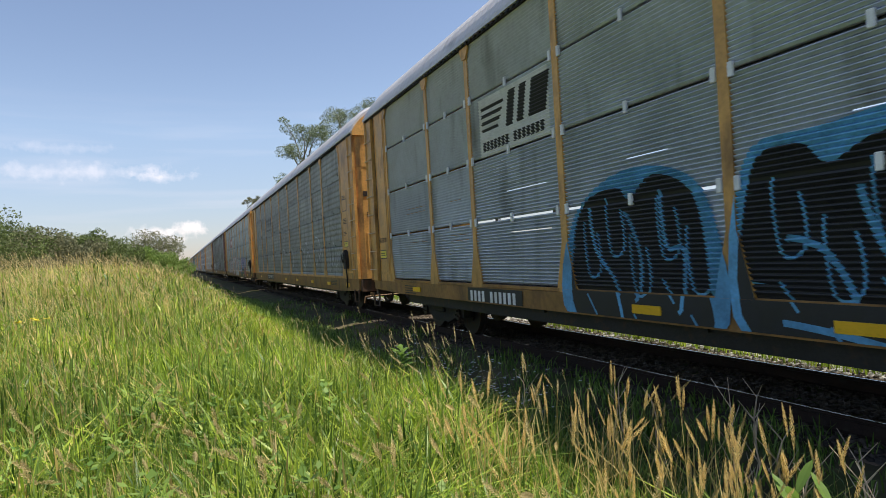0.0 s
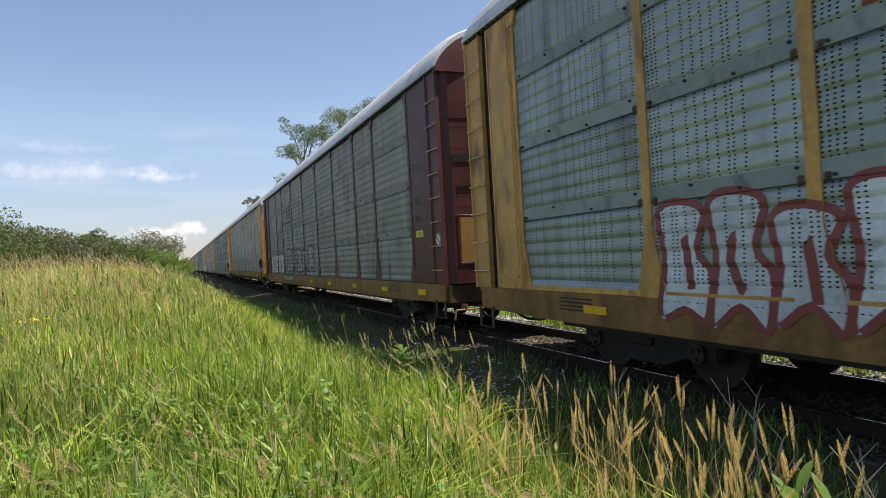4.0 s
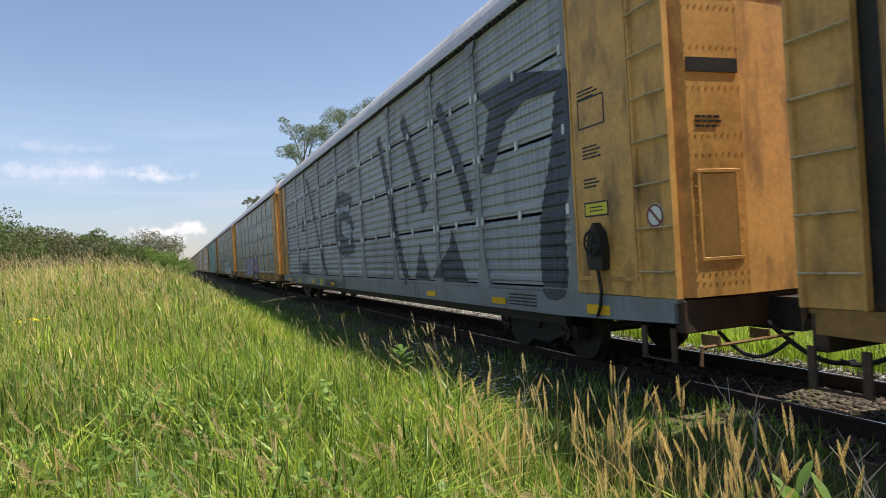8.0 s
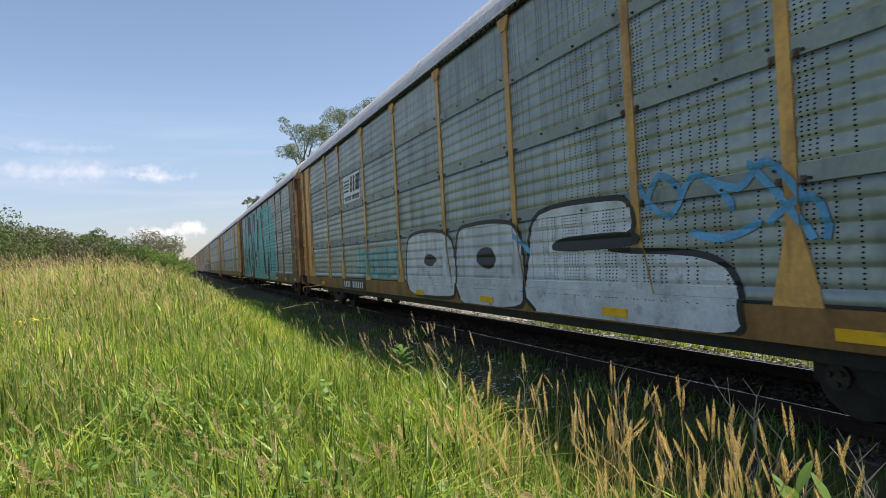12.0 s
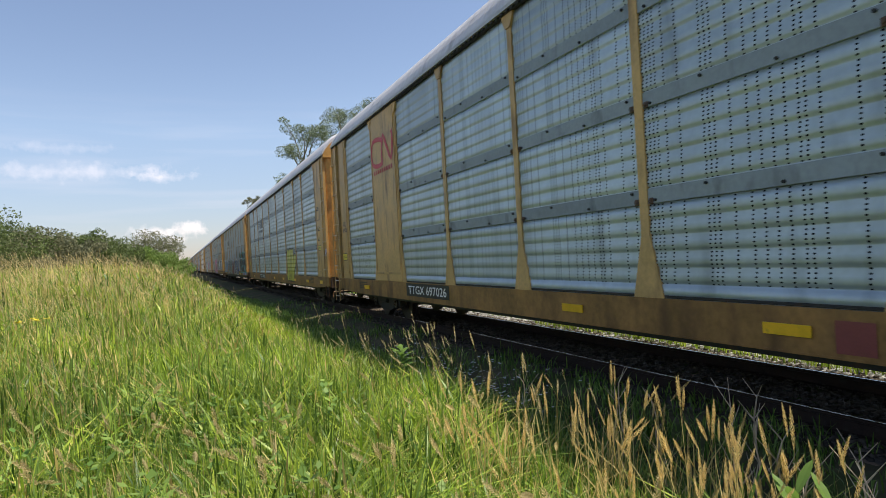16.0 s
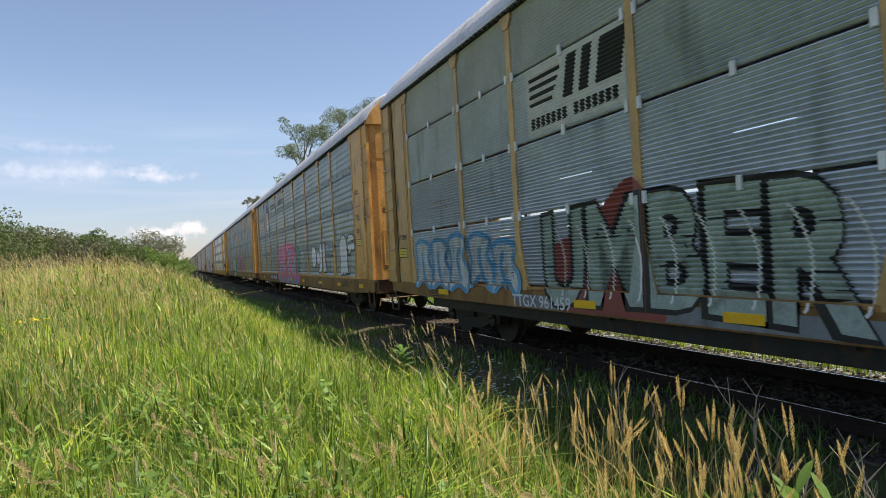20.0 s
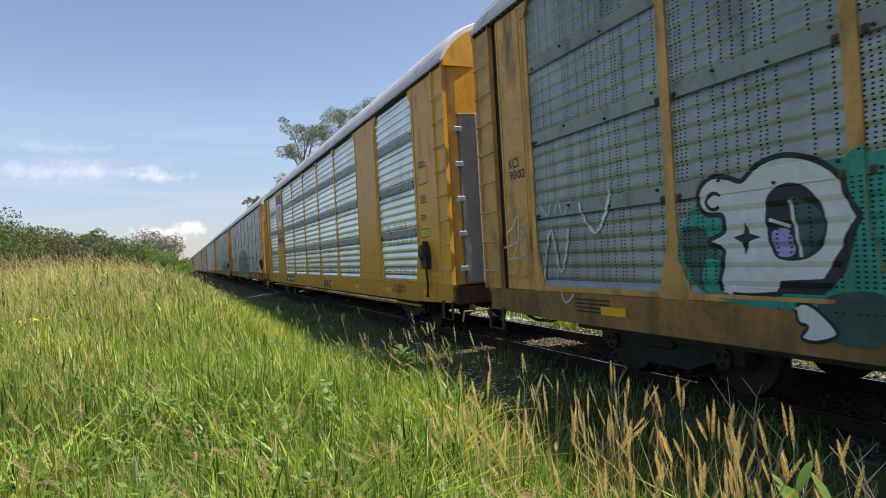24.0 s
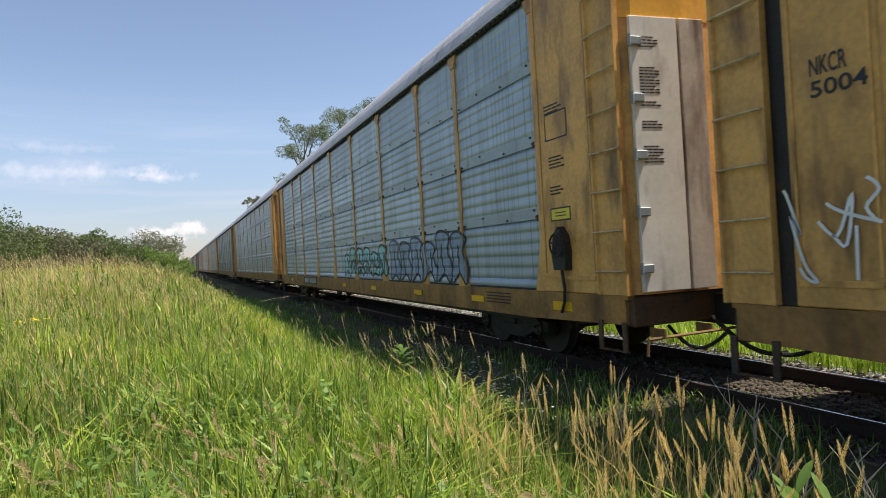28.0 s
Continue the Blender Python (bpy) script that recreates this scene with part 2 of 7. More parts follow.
RUST = (0.10, 0.045, 0.02)
GRIME = (0.05, 0.042, 0.032)
PERF = (0.062, 0.040, 0.0145, 0.0085, 0.50, -1.0, 0.0)
SPRAYED = PERF[:6] + (1.025,)  # the same holes, seen through paint
PAINT = {
    "yellow": surf("yellow paint", (0.65, 0.345, 0.095), 0.5, 0, 0.2, 2.0, RUST, 0.40, 3.0, 0.15),
    "bright": surf("bright yellow paint", (0.68, 0.34, 0.04), 0.42, 0, 0.12, 2.0, RUST, 0.22, 3.0, 0.15),
    "ochre": surf("dull ochre paint", (0.30, 0.152, 0.042), 0.55, 0, 0.32, 1.5, RUST, 0.42, 3.0, 0.15),
    "tan": surf("faded tan yellow paint", (0.54, 0.33, 0.12), 0.5, 0, 0.16, 2.0, RUST, 0.3, 3.0, 0.15),
    "maroon": surf("maroon paint", (0.105, 0.03, 0.028), 0.5, 0, 0.2, 2.0, GRIME, 0.3, 3.0, 0.15),
    "grey": surf("grey paint", (0.24, 0.25, 0.26), 0.5, 0, 0.15, 2.0, GRIME, 0.3, 3.0, 0.15),
    "brown": surf("brown weathered paint", (0.22, 0.125, 0.05), 0.55, 0, 0.25, 2.0, RUST, 0.5, 3.0, 0.15),
    "silver": surf("galvanised silver sheet", (0.42, 0.46, 0.47), 0.42, 0.35, 0.10, 1.2, GRIME, 0.16, 4.0, 0.05),
    "louvre": surf("louvred grey sheet", (0.48, 0.52, 0.57), 0.40, 0.42, 0.12, 1.2, GRIME, 0.2, 4.0, 0.05),
    "green": surf("weathered perforated sheet, greenish", (0.315, 0.35, 0.33), 0.42, 0.42, 0.16, 1.2, GRIME, 0.22, 4.0, 0.05, PERF),
    "blue": surf("weathered perforated sheet, bluish", (0.42, 0.49, 0.52), 0.4, 0.35, 0.10, 1.2, GRIME, 0.15, 4.0, 0.05, PERF),
    "pale": surf("weathered perforated sheet, pale", (0.43, 0.49, 0.505), 0.4, 0.45, 0.10, 1.2, GRIME, 0.12, 4.0, 0.05, PERF),
    "olive": surf("weathered perforated sheet, olive", (0.245, 0.252, 0.215), 0.55, 0.1, 0.15, 1.2, GRIME, 0.3, 4.0, 0.05, PERF),
    "bluegrey": surf("weathered perforated sheet, blue grey", (0.36, 0.37, 0.385), 0.5, 0.15, 0.12, 1.2, GRIME, 0.2, 4.0, 0.05, PERF),
    "slate": surf("slate grey paint", (0.10, 0.115, 0.14), 0.5, 0, 0.2, 2.0, (0.5, 0.5, 0.5), 0.3, 3.0, 0.1),
    "rustwhite": surf("rusty white door sheet", (0.52, 0.46, 0.38), 0.55, 0.1, 0.15, 2.0, RUST, 0.5, 4.0, 0.1),
    "big": surf("bright sheet with large holes", (0.72, 0.78, 0.78), 0.28, 0.75, 0.08, 1.2, GRIME, 0.08, 4.0, 0.03, (0.088, 0.058, 0.0185, 0.0185, 0.72, 0.24, 0.0)),
    "greenband": surf("dull green grey band", (0.275, 0.305, 0.29), 0.55, 0.15, 0.14, 2.0, GRIME, 0.25, 2.0, 0.05),
    "blueband": surf("dull pale blue band", (0.40, 0.45, 0.465), 0.5, 0.25, 0.12, 2.0, GRIME, 0.2, 2.0, 0.05),
    "rustytab": surf("rust-stained steel tab", (0.13, 0.08, 0.055), 0.8, 0.1, 0.3, 6.0, (0.16, 0.15, 0.14), 0.4, 1.0, 0.2),
    "plain": surf("plain galvanised band", (0.27, 0.305, 0.315), 0.55, 0.2, 0.12, 2.0, GRIME, 0.2, 2.0, 0.05),
    "oliveband": surf("dull olive band", (0.225, 0.238, 0.21), 0.6, 0.1, 0.12, 2.0, GRIME, 0.3, 2.0, 0.05),
    # yellow made darker; on the hatch this stands in for a recess's shade
    "hatch": surf("darkened yellow paint", (0.40, 0.22, 0.06), 0.55, 0, 0.2, 2.0, RUST, 0.35, 3.0, 0.15),
    # rung yellow is made paler to show the sun it catches; rust on top
    "sunpale": surf("yellow rung paled as if sunlit", (0.60, 0.44, 0.24), 0.4, 0.3, 0.2, 6.0, RUST, 0.3, 1.0, 0.1),
    "grimy": surf("grimy brown steel", (0.10, 0.058, 0.034), 0.7, 0.1, 0.35, 4.0, GRIME, 0.5, 2.0, 0.3),
    "roof": surf("chalky white roof sheet", (0.56, 0.55, 0.56), 0.55, 0.1, 0.10, 1.0, GRIME, 0.2, 1.0, 0.1),
    "white": surf("white paint", (0.86, 0.81, 0.71), 0.45, 0, 0.08, 2.0, RUST, 0.22, 3.0, 0.05),
    # grimy steel; also blackens strips that stand in for shaded gaps
    "black": surf("black grimy steel and shaded gaps", (0.03, 0.028, 0.025), 0.6, 0.2, 0.3, 4.0, RUST, 0.25, 1.0, 0.3),
    "steel": surf("dark bare steel", (0.06, 0.052, 0.046), 0.5, 0.5, 0.2, 6.0, RUST, 0.4, 1.0, 0.2),
    "rusty": surf("rusty steel", (0.04, 0.022, 0.015), 0.75, 0.2, 0.3, 6.0, GRIME, 0.3, 1.0, 0.3),
    "rail": surf("polished rail head", (0.62, 0.60, 0.58), 0.22, 1.0, 0.08, 4.0, None),
    "reflector": surf("yellow reflector tape", (0.85, 0.47, 0.02), 0.35, 0, 0.08, 8.0, GRIME, 0.1, 1.0),
    "sign": surf("yellow sign sheet", (0.75, 0.60, 0.05), 0.45, 0, 0.06, 8.0, None),
    "ink": surf("black lettering", (0.02, 0.02, 0.022), 0.5, 0, 0.2, 8.0, None),
    "letter": surf("white lettering", (0.74, 0.74, 0.72), 0.5, 0, 0.1, 8.0, None),
    "red": surf("red lettering", (0.50, 0.03, 0.03), 0.5, 0, 0.1, 8.0, None),
    "navy": surf("dark blue lettering", (0.03, 0.05, 0.18), 0.5, 0, 0.1, 8.0, None),
    "redbrown": surf("red brown lettering", (0.25, 0.06, 0.05), 0.5, 0, 0.1, 8.0, None),
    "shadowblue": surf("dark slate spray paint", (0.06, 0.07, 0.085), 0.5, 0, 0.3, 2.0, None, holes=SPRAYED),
    "skyspray": surf("light blue spray paint", (0.10, 0.33, 0.55), 0.45, 0, 0.25, 3.0, None),
    "lilac": surf("lilac spray paint", (0.36, 0.33, 0.62), 0.45, 0, 0.25, 3.0, None, holes=SPRAYED),
    "purple": surf("purple spray paint", (0.23, 0.09, 0.35), 0.45, 0, 0.25, 3.0, None, holes=SPRAYED),
    "teal": surf("teal spray paint", (0.06, 0.42, 0.40), 0.45, 0, 0.12, 3.0, None, holes=SPRAYED),
    "jade": surf("dark green spray paint", (0.03, 0.31, 0.24), 0.45, 0, 0.25, 3.0, None, holes=SPRAYED),
    "pink": surf("pink spray paint", (0.64, 0.13, 0.24), 0.45, 0, 0.2, 3.0, None, holes=SPRAYED),
    "orange": surf("orange red spray paint", (0.50, 0.085, 0.05), 0.45, 0, 0.15, 3.0, None),
    "lemon": surf("yellow spray paint", (0.52, 0.50, 0.06), 0.45, 0, 0.2, 3.0, None),
    "sage": surf("pale grey green spray paint", (0.36, 0.43, 0.38), 0.5, 0, 0.25, 3.0, GRIME, 0.25, 1.0),
    "chalk": surf("white spray paint", (0.60, 0.62, 0.62), 0.5, 0, 0.18, 3.0, GRIME, 0.2, 1.0, holes=SPRAYED),
    "darkgreen": surf("dark grey green spray paint", (0.045, 0.10, 0.085), 0.5, 0, 0.25, 3.0, None, holes=SPRAYED),
    "paleblue": surf("pale blue spray paint", (0.25, 0.33, 0.40), 0.5, 0, 0.2, 3.0, GRIME, 0.2, 1.0, holes=SPRAYED),
    "skypale": surf("light turquoise spray paint", (0.25, 0.55, 0.52), 0.5, 0, 0.2, 3.0, None),
    "rubber": surf("black rubber hose", (0.02, 0.02, 0.02), 0.6, 0, 0.2, 9.0, None),
}


# ---- building helpers ----
def part(name, bm, material, parent, label="", m=None):
    """Links a bmesh (or a mesh that is shared) as one object under a thing."""
    if isinstance(bm, bmesh.types.BMesh):
        me = bpy.data.meshes.new(name)
        bm.to_mesh(me)
        bm.free()
        me.materials.append(material)
    else:
        me = bm
    ob = new(name, me)
    ob.parent = parent
    if m is not None:
        ob.matrix_basis = m
    if label:
        ob["label"] = label
    return ob


def box(bm, x0, x1, y0, y1, z0, z1, bevel=0.0):
    r = bmesh.ops.create_cube(bm, size=1.0)
    for v in r["verts"]:
        v.co = Vector(((x0 + x1) / 2 + v.co.x * (x1 - x0), (y0 + y1) / 2 + v.co.y * (y1 - y0), (z0 + z1) / 2 + v.co.z * (z1 - z0)))
    if bevel:
        es = list({e for v in r["verts"] for e in v.link_edges})
        bmesh.ops.bevel(bm, geom=es, offset=bevel, segments=1, affect="EDGES")
    return bm


def slab(bm, pts, axis, a, b):
    """A polygon (pairs) drawn out from a to b along axis 0, 1 or 2."""
    def put(p, d):
        q = [p[0], p[1]]
        q.insert(axis, d)
        return bm.verts.new(q)
    va, vb = [put(p, a) for p in pts], [put(p, b) for p in pts]
    bm.faces.new(va)
    bm.faces.new(vb[::-1])
    for i in range(len(pts)):
        j = (i + 1) % len(pts)
        bm.faces.new((va[i], vb[i], vb[j], va[j]))
    bmesh.ops.recalc_face_normals(bm, faces=bm.faces)
    return bm


def rod(bm, a, b, r, n=8):
    a, b = Vector(a), Vector(b)
    d = b - a
    q = d.to_track_quat("Z", "Y").to_matrix()
    ra = [bm.verts.new(a + q @ Vector((r * math.cos(t), r * math.sin(t), 0))) for t in [i * math.tau / n for i in range(n)]]
    rb = [bm.verts.new(v.co + d) for v in ra]
    bm.faces.new(ra[::-1])
    bm.faces.new(rb)
    for i in range(n):
        bm.faces.new((ra[i], ra[(i + 1) % n], rb[(i + 1) % n], rb[i]))
    return bm


def hose(bm, pts, r, n=6):
    for a, b in zip(pts, pts[1:]):
        rod(bm, a, b, r, n)
    return bm


def sheet_mesh(name, verts, faces, material, shade=False):
    me = bpy.data.meshes.new(name)
    me.from_pydata(verts, [], faces)
    me.materials.append(material)
    if shade:
        me.polygons.foreach_set("use_smooth", [True] * len(me.polygons))
    me.update()
    return me


def quads_mesh(name, co, per, material):
    """A mesh of loose faces with `per` corners each, from an array of corners."""
    co = np.asarray(co, dtype=np.float32).reshape(-1, 3)
    n = len(co)
    me = bpy.data.meshes.new(name)
    me.vertices.add(n)
    me.vertices.foreach_set("co", co.ravel())
    me.loops.add(n)
    me.loops.foreach_set("vertex_index", np.arange(n, dtype=np.int32))
    me.polygons.add(n // per)
    me.polygons.foreach_set("loop_start", np.arange(0, n, per, dtype=np.int32))
    me.update(calc_edges=True)
    me.materials.append(material)
    return me


def text_bm(text, fat=0.0, shear=0.0, spacing=1.0):
    cu = bpy.data.curves.new("letters", "FONT")
    cu.body, cu.offset, cu.shear, cu.space_character, cu.resolution_u = text, fat, shear, spacing, 3
    ob = bpy.data.objects.new("letters", cu)
    me = bpy.data.meshes.new_from_object(ob)
    bpy.data.objects.remove(ob)
    bm = bmesh.new()
    bm.from_mesh(me)
    bpy.data.meshes.remove(me)
    return bm


# ---- ground and track ----
TRACK = 6.203   # the track's middle line
PANEL_X = -1.46  # the sheets of a car's side, from the middle line


def smooth(v, a, b):
    t = np.clip((v - a) / (b - a), 0, 1)
    return t * t * (3 - 2 * t)


def lie(x, y):
    """The height of the ground: a low bank on the field side, a ditch, the ballast bed, flat land beyond."""
    x, y = np.asarray(x, dtype=float), np.asarray(y, dtype=float)
    bank = smooth(-x, -2.6, 3.0) * (0.10 + 1.33 * smooth(y, 3, 26) - 1.18 * smooth(y, 40, 90))
    bank = bank + smooth(-x, 4, 16) * 0.55 * smooth(y, 0, 20)
    base = -0.42 + 0.42 * smooth(-x, -4.2, -2.0)
    bed = 0.24 * (smooth(x, 3.5, 4.4) - smooth(x, 8.0, 8.9))
    bumps = 0.05 * np.sin(x * 1.7 + 0.6 * y) * np.sin(y * 0.9 - x) * (1 - smooth(x, 3.2, 4.0) + smooth(x, 9, 10))
    return base + bank + bed + bumps


SOIL = surf("dry soil and thatch", (0.10, 0.085, 0.045), 0.95, 0, 0.35, 0.9, (0.06, 0.09, 0.02), 0.6, 1.0, 0.5, own=0, spec=0.1)
STONE = surf("grey ballast stone", (0.10, 0.08, 0.06), 0.9, 0, 0.35, 3.0, (0.04, 0.035, 0.03), 0.4, 1.0, 0.3, own=0.35, islands=True, spec=0.2)
TIE = surf("weathered wooden tie", (0.22, 0.145, 0.095), 0.9, 0, 0.3, 3.0, (0.03, 0.025, 0.02), 0.4, 1.0, 0.4)


def make_ground():
    xs = np.concatenate([-np.geomspace(2500, 14, 22), np.arange(-12, 14, 0.5), np.geomspace(15, 2500, 22)])
    ys = np.concatenate([-np.geomspace(1500, 16, 12), np.arange(-14, 60, 0.75), np.geomspace(62, 3000, 30)])
    gx, gy = np.meshgrid(xs, ys)
    gz = lie(gx, gy)
    w = len(xs)
    verts = np.stack([gx, gy, gz], -1).reshape(-1, 3).tolist()
    faces = [(j * w + i, j * w + i + 1, (j + 1) * w + i + 1, (j + 1) * w + i) for j in range(len(ys) - 1) for i in range(w - 1)]
    ob = new("ground", sheet_mesh("ground", verts, faces, SOIL, True))
    tagged(ob, "uneven grassy ground beside a railway line", "ground", kind="structure")


make_ground()


def make_track():
    # rails
    prof = [(-0.07, -0.17), (0.07, -0.17), (0.07, -0.158), (0.012, -0.145), (0.012, -0.045), (0.036, -0.032), (0.036, -0.006), (0.028, -0.001), (0.004, 0.0), (-0.018, 0.0), (-0.036, -0.006), (-0.036, -0.032), (-0.012, -0.045), (-0.012, -0.145), (-0.07, -0.158)]
    bm = bmesh.new()
    va = [bm.verts.new((x, -120, z)) for x, z in prof]
    vb = [bm.verts.new((x, 1500, z)) for x, z in prof]
    for i in range(len(prof)):
        j = (i + 1) % len(prof)
        f = bm.faces.new((va[i], va[j], vb[j], vb[i]))
        f.material_index = 1 if i == 8 else 0
    me = bpy.data.meshes.new("rail")
    bmesh.ops.recalc_face_normals(bm, faces=bm.faces)
    bm.to_mesh(me)
    bm.free()
    me.materials.append(PAINT["rusty"])
    me.materials.append(PAINT["rail"])
    for x in (TRACK - 0.753, TRACK + 0.753):
        ob = new("rail", me)
        ob.location.x = x
        tagged(ob, "steel rail with a polished head on wooden ties", "rail", "rails of the track", "structure")
    # ties
    bm = box(bmesh.new(), -1.28, 1.28, -0.115, 0.115, -0.35, -0.172, 0.012)
    plate = box(bmesh.new(), -0.17, 0.17, -0.09, 0.09, -0.172, -0.162)
    me = bpy.data.meshes.new("tie")
    bm.to_mesh(me)
    bm.free()
    me.materials.append(TIE)
    mp = bpy.data.meshes.new("tie_plate")
    plate.to_mesh(mp)
    plate.free()
    mp.materials.append(PAINT["rusty"])
    rng = random.Random(5)
    for i in range(90):
        ob = new("tie", me)
        ob.matrix_basis = pose(TRACK + rng.uniform(-0.04, 0.04), -3 + i * 0.52 + rng.uniform(-0.02, 0.02), rng.uniform(-0.01, 0.0), 0, 0, rng.uniform(-1.2, 1.2))
        tagged(ob, "weathered wooden tie bedded in ballast", "railway tie", "ties of the track")
        if i < 45:
            for s in (-0.753, 0.753):
                part("tie_plate", mp, None, ob, m=pose(s, 0, 0))


def ballast(name, n, y0, y1, size, seed, x0=4.95, x1=8.0, paint=STONE):
    """Loose broken stones, each an uneven little block."""
    r = np.random.RandomState(seed)
    x = r.uniform(x0, x1, n)
    y = y0 + (y1 - y0) * r.rand(n) ** 1.6
    z = lie(x, y) + 0.02 * r.rand(n)
    s = size * (0.6 + 0.8 * r.rand(n))
    cube = np.array([[-1, -1, -1], [1, -1, -1], [1, 1, -1], [-1, 1, -1], [-1, -1, 1], [1, -1, 1], [1, 1, 1], [-1, 1, 1]], float)
    faces = np.array([[4, 5, 6, 7], [0, 1, 5, 4], [1, 2, 6, 5], [2, 3, 7, 6], [3, 0, 4, 7]])
    jit = cube[None] * (0.55 + 0.45 * r.rand(n, 8, 3)) * s[:, None, None] * np.array([1, 1, 0.7])
    a = r.rand(n) * math.tau
    c, sn = np.cos(a)[:, None], np.sin(a)[:, None]
    px = jit[:, :, 0] * c - jit[:, :, 1] * sn + x[:, None]
    py = jit[:, :, 0] * sn + jit[:, :, 1] * c + y[:, None]
    co = np.stack([px, py, jit[:, :, 2] + z[:, None]], -1).reshape(-1, 3)
    fi = (faces[None] + (np.arange(n) * 8)[:, None, None]).reshape(-1, 4)
    me = bpy.data.meshes.new(name)
    me.vertices.add(len(co))
    me.vertices.foreach_set("co", co.astype(np.float32).ravel())
    me.loops.add(fi.size)
    me.loops.foreach_set("vertex_index", fi.astype(np.int32).ravel())
    me.polygons.add(len(fi))
    me.polygons.foreach_set("loop_start", np.arange(0, fi.size, 4, dtype=np.int32))
    me.update(calc_edges=True)
    me.materials.append(paint)
    ob = new(name, me)
    tagged(ob, "loose broken grey ballast stones under the track" if paint is STONE else "gravel lightened as if sunlit, on the far shoulder of the track", name, kind="stuff")


# lighter copy of the ballast stone; sunlight on the far shoulder is coloured in
LIT_STONE = surf("gravel lightened as if sunlit", (0.34, 0.33, 0.30), 0.9, 0, 0.25, 3.0, (0.14, 0.13, 0.11), 0.3, 1.0, 0.3, own=0.25, islands=True, spec=0.2)
make_track()
ballast("ballast", 34000, -2, 30, 0.025, 3)
ballast("ballast", 9000, 25, 120, 0.07, 4)
ballast("gravel", 9000, 2, 30, 0.03, 6, 7.7, 9.4, LIT_STONE)
ballast("gravel", 5000, 25, 140, 0.07, 7, 7.7, 9.6, LIT_STONE)


# ---- the train ----
BODY, PITCH_CAR = 26.05, 27.4  # a car's body, and its length with the couplers
POSTS = [1.80, 4.48, 6.40, 9.10, 11.80, 14.50, 17.20, 19.90, 21.83, 24.53]
PASS = (0.7007, 1.79360, 0.001531)  # when the front of each car passes, as a curve over their count
FLOOR, EAVE, SECT = 1.025, 5.19, 1.04
CACHE, RIBS = {}, {}


def foot(kind):
    """The height at which the sheets of a kind of car begin."""
    return FLOOR + (0.10 if kind in ("fine", "gap") else 0.0)



def profile(kind):
    """Height and depth along one section of a side sheet (0 to SECT); depth grows outward."""
    p = []
    if kind == "fine":
        n = 20
        h = (SECT - 0.035) / n
        for i in range(n):
            z = i * h
            p += [(z, 0.002), (z + h * 0.55, 0.022), (z + h * 0.74, 0.020), (z + h * 0.77, -0.012), (z + h * 0.98, -0.012)]
        return p
    if kind == "gap":
        n = 6
        h = (SECT - 0.04) / n
        for i in range(n):
            z = i * h
            p += [(z, 0.0), (z + h * 0.2, 0.0), (z + h * 0.4, 0.02), (z + h * 0.75, 0.02), (z + h * 0.95, 0.0)]
        return p
    # waves: the underside of each rib slopes outward, the upper side falls back gently
    wave = ((0.04, 0.0), (0.18, 0.6), (0.34, 1.0), (0.62, 0.6), (0.97, 0.0)) if kind == "up" else ((0.04, 0.0), (0.16, 0.55), (0.32, 1.0), (0.62, 0.6), (0.97, 0.0))
    n, d, flat = 5, (0.028 if kind == "up" else 0.021), 0.17
    h = (SECT - flat) / n
    p += [(0.0, 0.02), (flat - 0.006, 0.02), (flat, 0.004)]
    for i in range(n):
        p += [(flat + (i + a) * h, 0.004 + (d - 0.004) * b) for a, b in wave]
    p.append((SECT - 0.006, 0.0))
    return p


def depth_at(kind, z):
    """How far the sheet stands out at a height above the rails."""
    if kind not in RIBS:
        RIBS[kind] = profile(kind)
    pr = RIBS[kind]
    t = (z - foot(kind)) % SECT
    if t > SECT - 0.004:
        return pr[0][1]
    for (a, d0), (b, d1) in zip(pr, pr[1:]):
        if a <= t <= b:
            return d0 + (d1 - d0) * (t - a) / max(b - a, 1e-9)
    return 0.0


SLITS = {1: (15,), 2: (7, 9), 3: (16, 14), 4: (8,)}  # which slots stand open, by pattern


def side_sheet(kind, tone, width, sections=1, slits=0):
    """A ribbed side sheet; slits: open slots between its ribs, in one of a few patterns."""
    key = ("sheet", kind, tone, round(width, 3), sections, slits)
    if key not in CACHE:
        pr = [(z + k * SECT, d) for k in range(sections) for z, d in profile(kind)]
        verts, faces = [], []
        rng = random.Random(slits * 7 + int(width * 10))
        cols = [0, width * rng.uniform(0.1, 0.3), width * rng.uniform(0.5, 0.7), width] if slits else [0, width]
        c = len(cols)
        for z, d in pr:
            verts += [(-d, y, z) for y in cols]
        for i in range(len(pr) - 1):
            for j in range(c - 1):
                if slits and i % 5 in (3, 4) and j == 1 and (i // 5) in SLITS[slits]:
                    continue
                faces.append((c * i + j, c * i + c + j, c * i + c + j + 1, c * i + j + 1))
        # turned-in edges all round
        k = len(verts)
        top = pr[-1][0]
        verts += [(0.05, 0, 0), (0.05, width, 0), (0.05, 0, top), (0.05, width, top)]
        faces += [(0, c - 1, k + 1, k), (c * len(pr) - c, k + 2, k + 3, c * len(pr) - 1)]
        CACHE[key] = sheet_mesh("side_sheet", verts, faces, PAINT[tone], kind in ("perf", "up"))
    return CACHE[key]


def cached(key, material, make):
    key = (key, material.name)
    if key not in CACHE:
        bm = bmesh.new()
        make(bm)
        me = bpy.data.meshes.new(key[0] if isinstance(key[0], str) else key[0][0])
        bmesh.ops.recalc_face_normals(bm, faces=bm.faces)
        bm.to_mesh(me)
        bm.free()
        me.materials.append(material)
        CACHE[key] = me
    return CACHE[key]


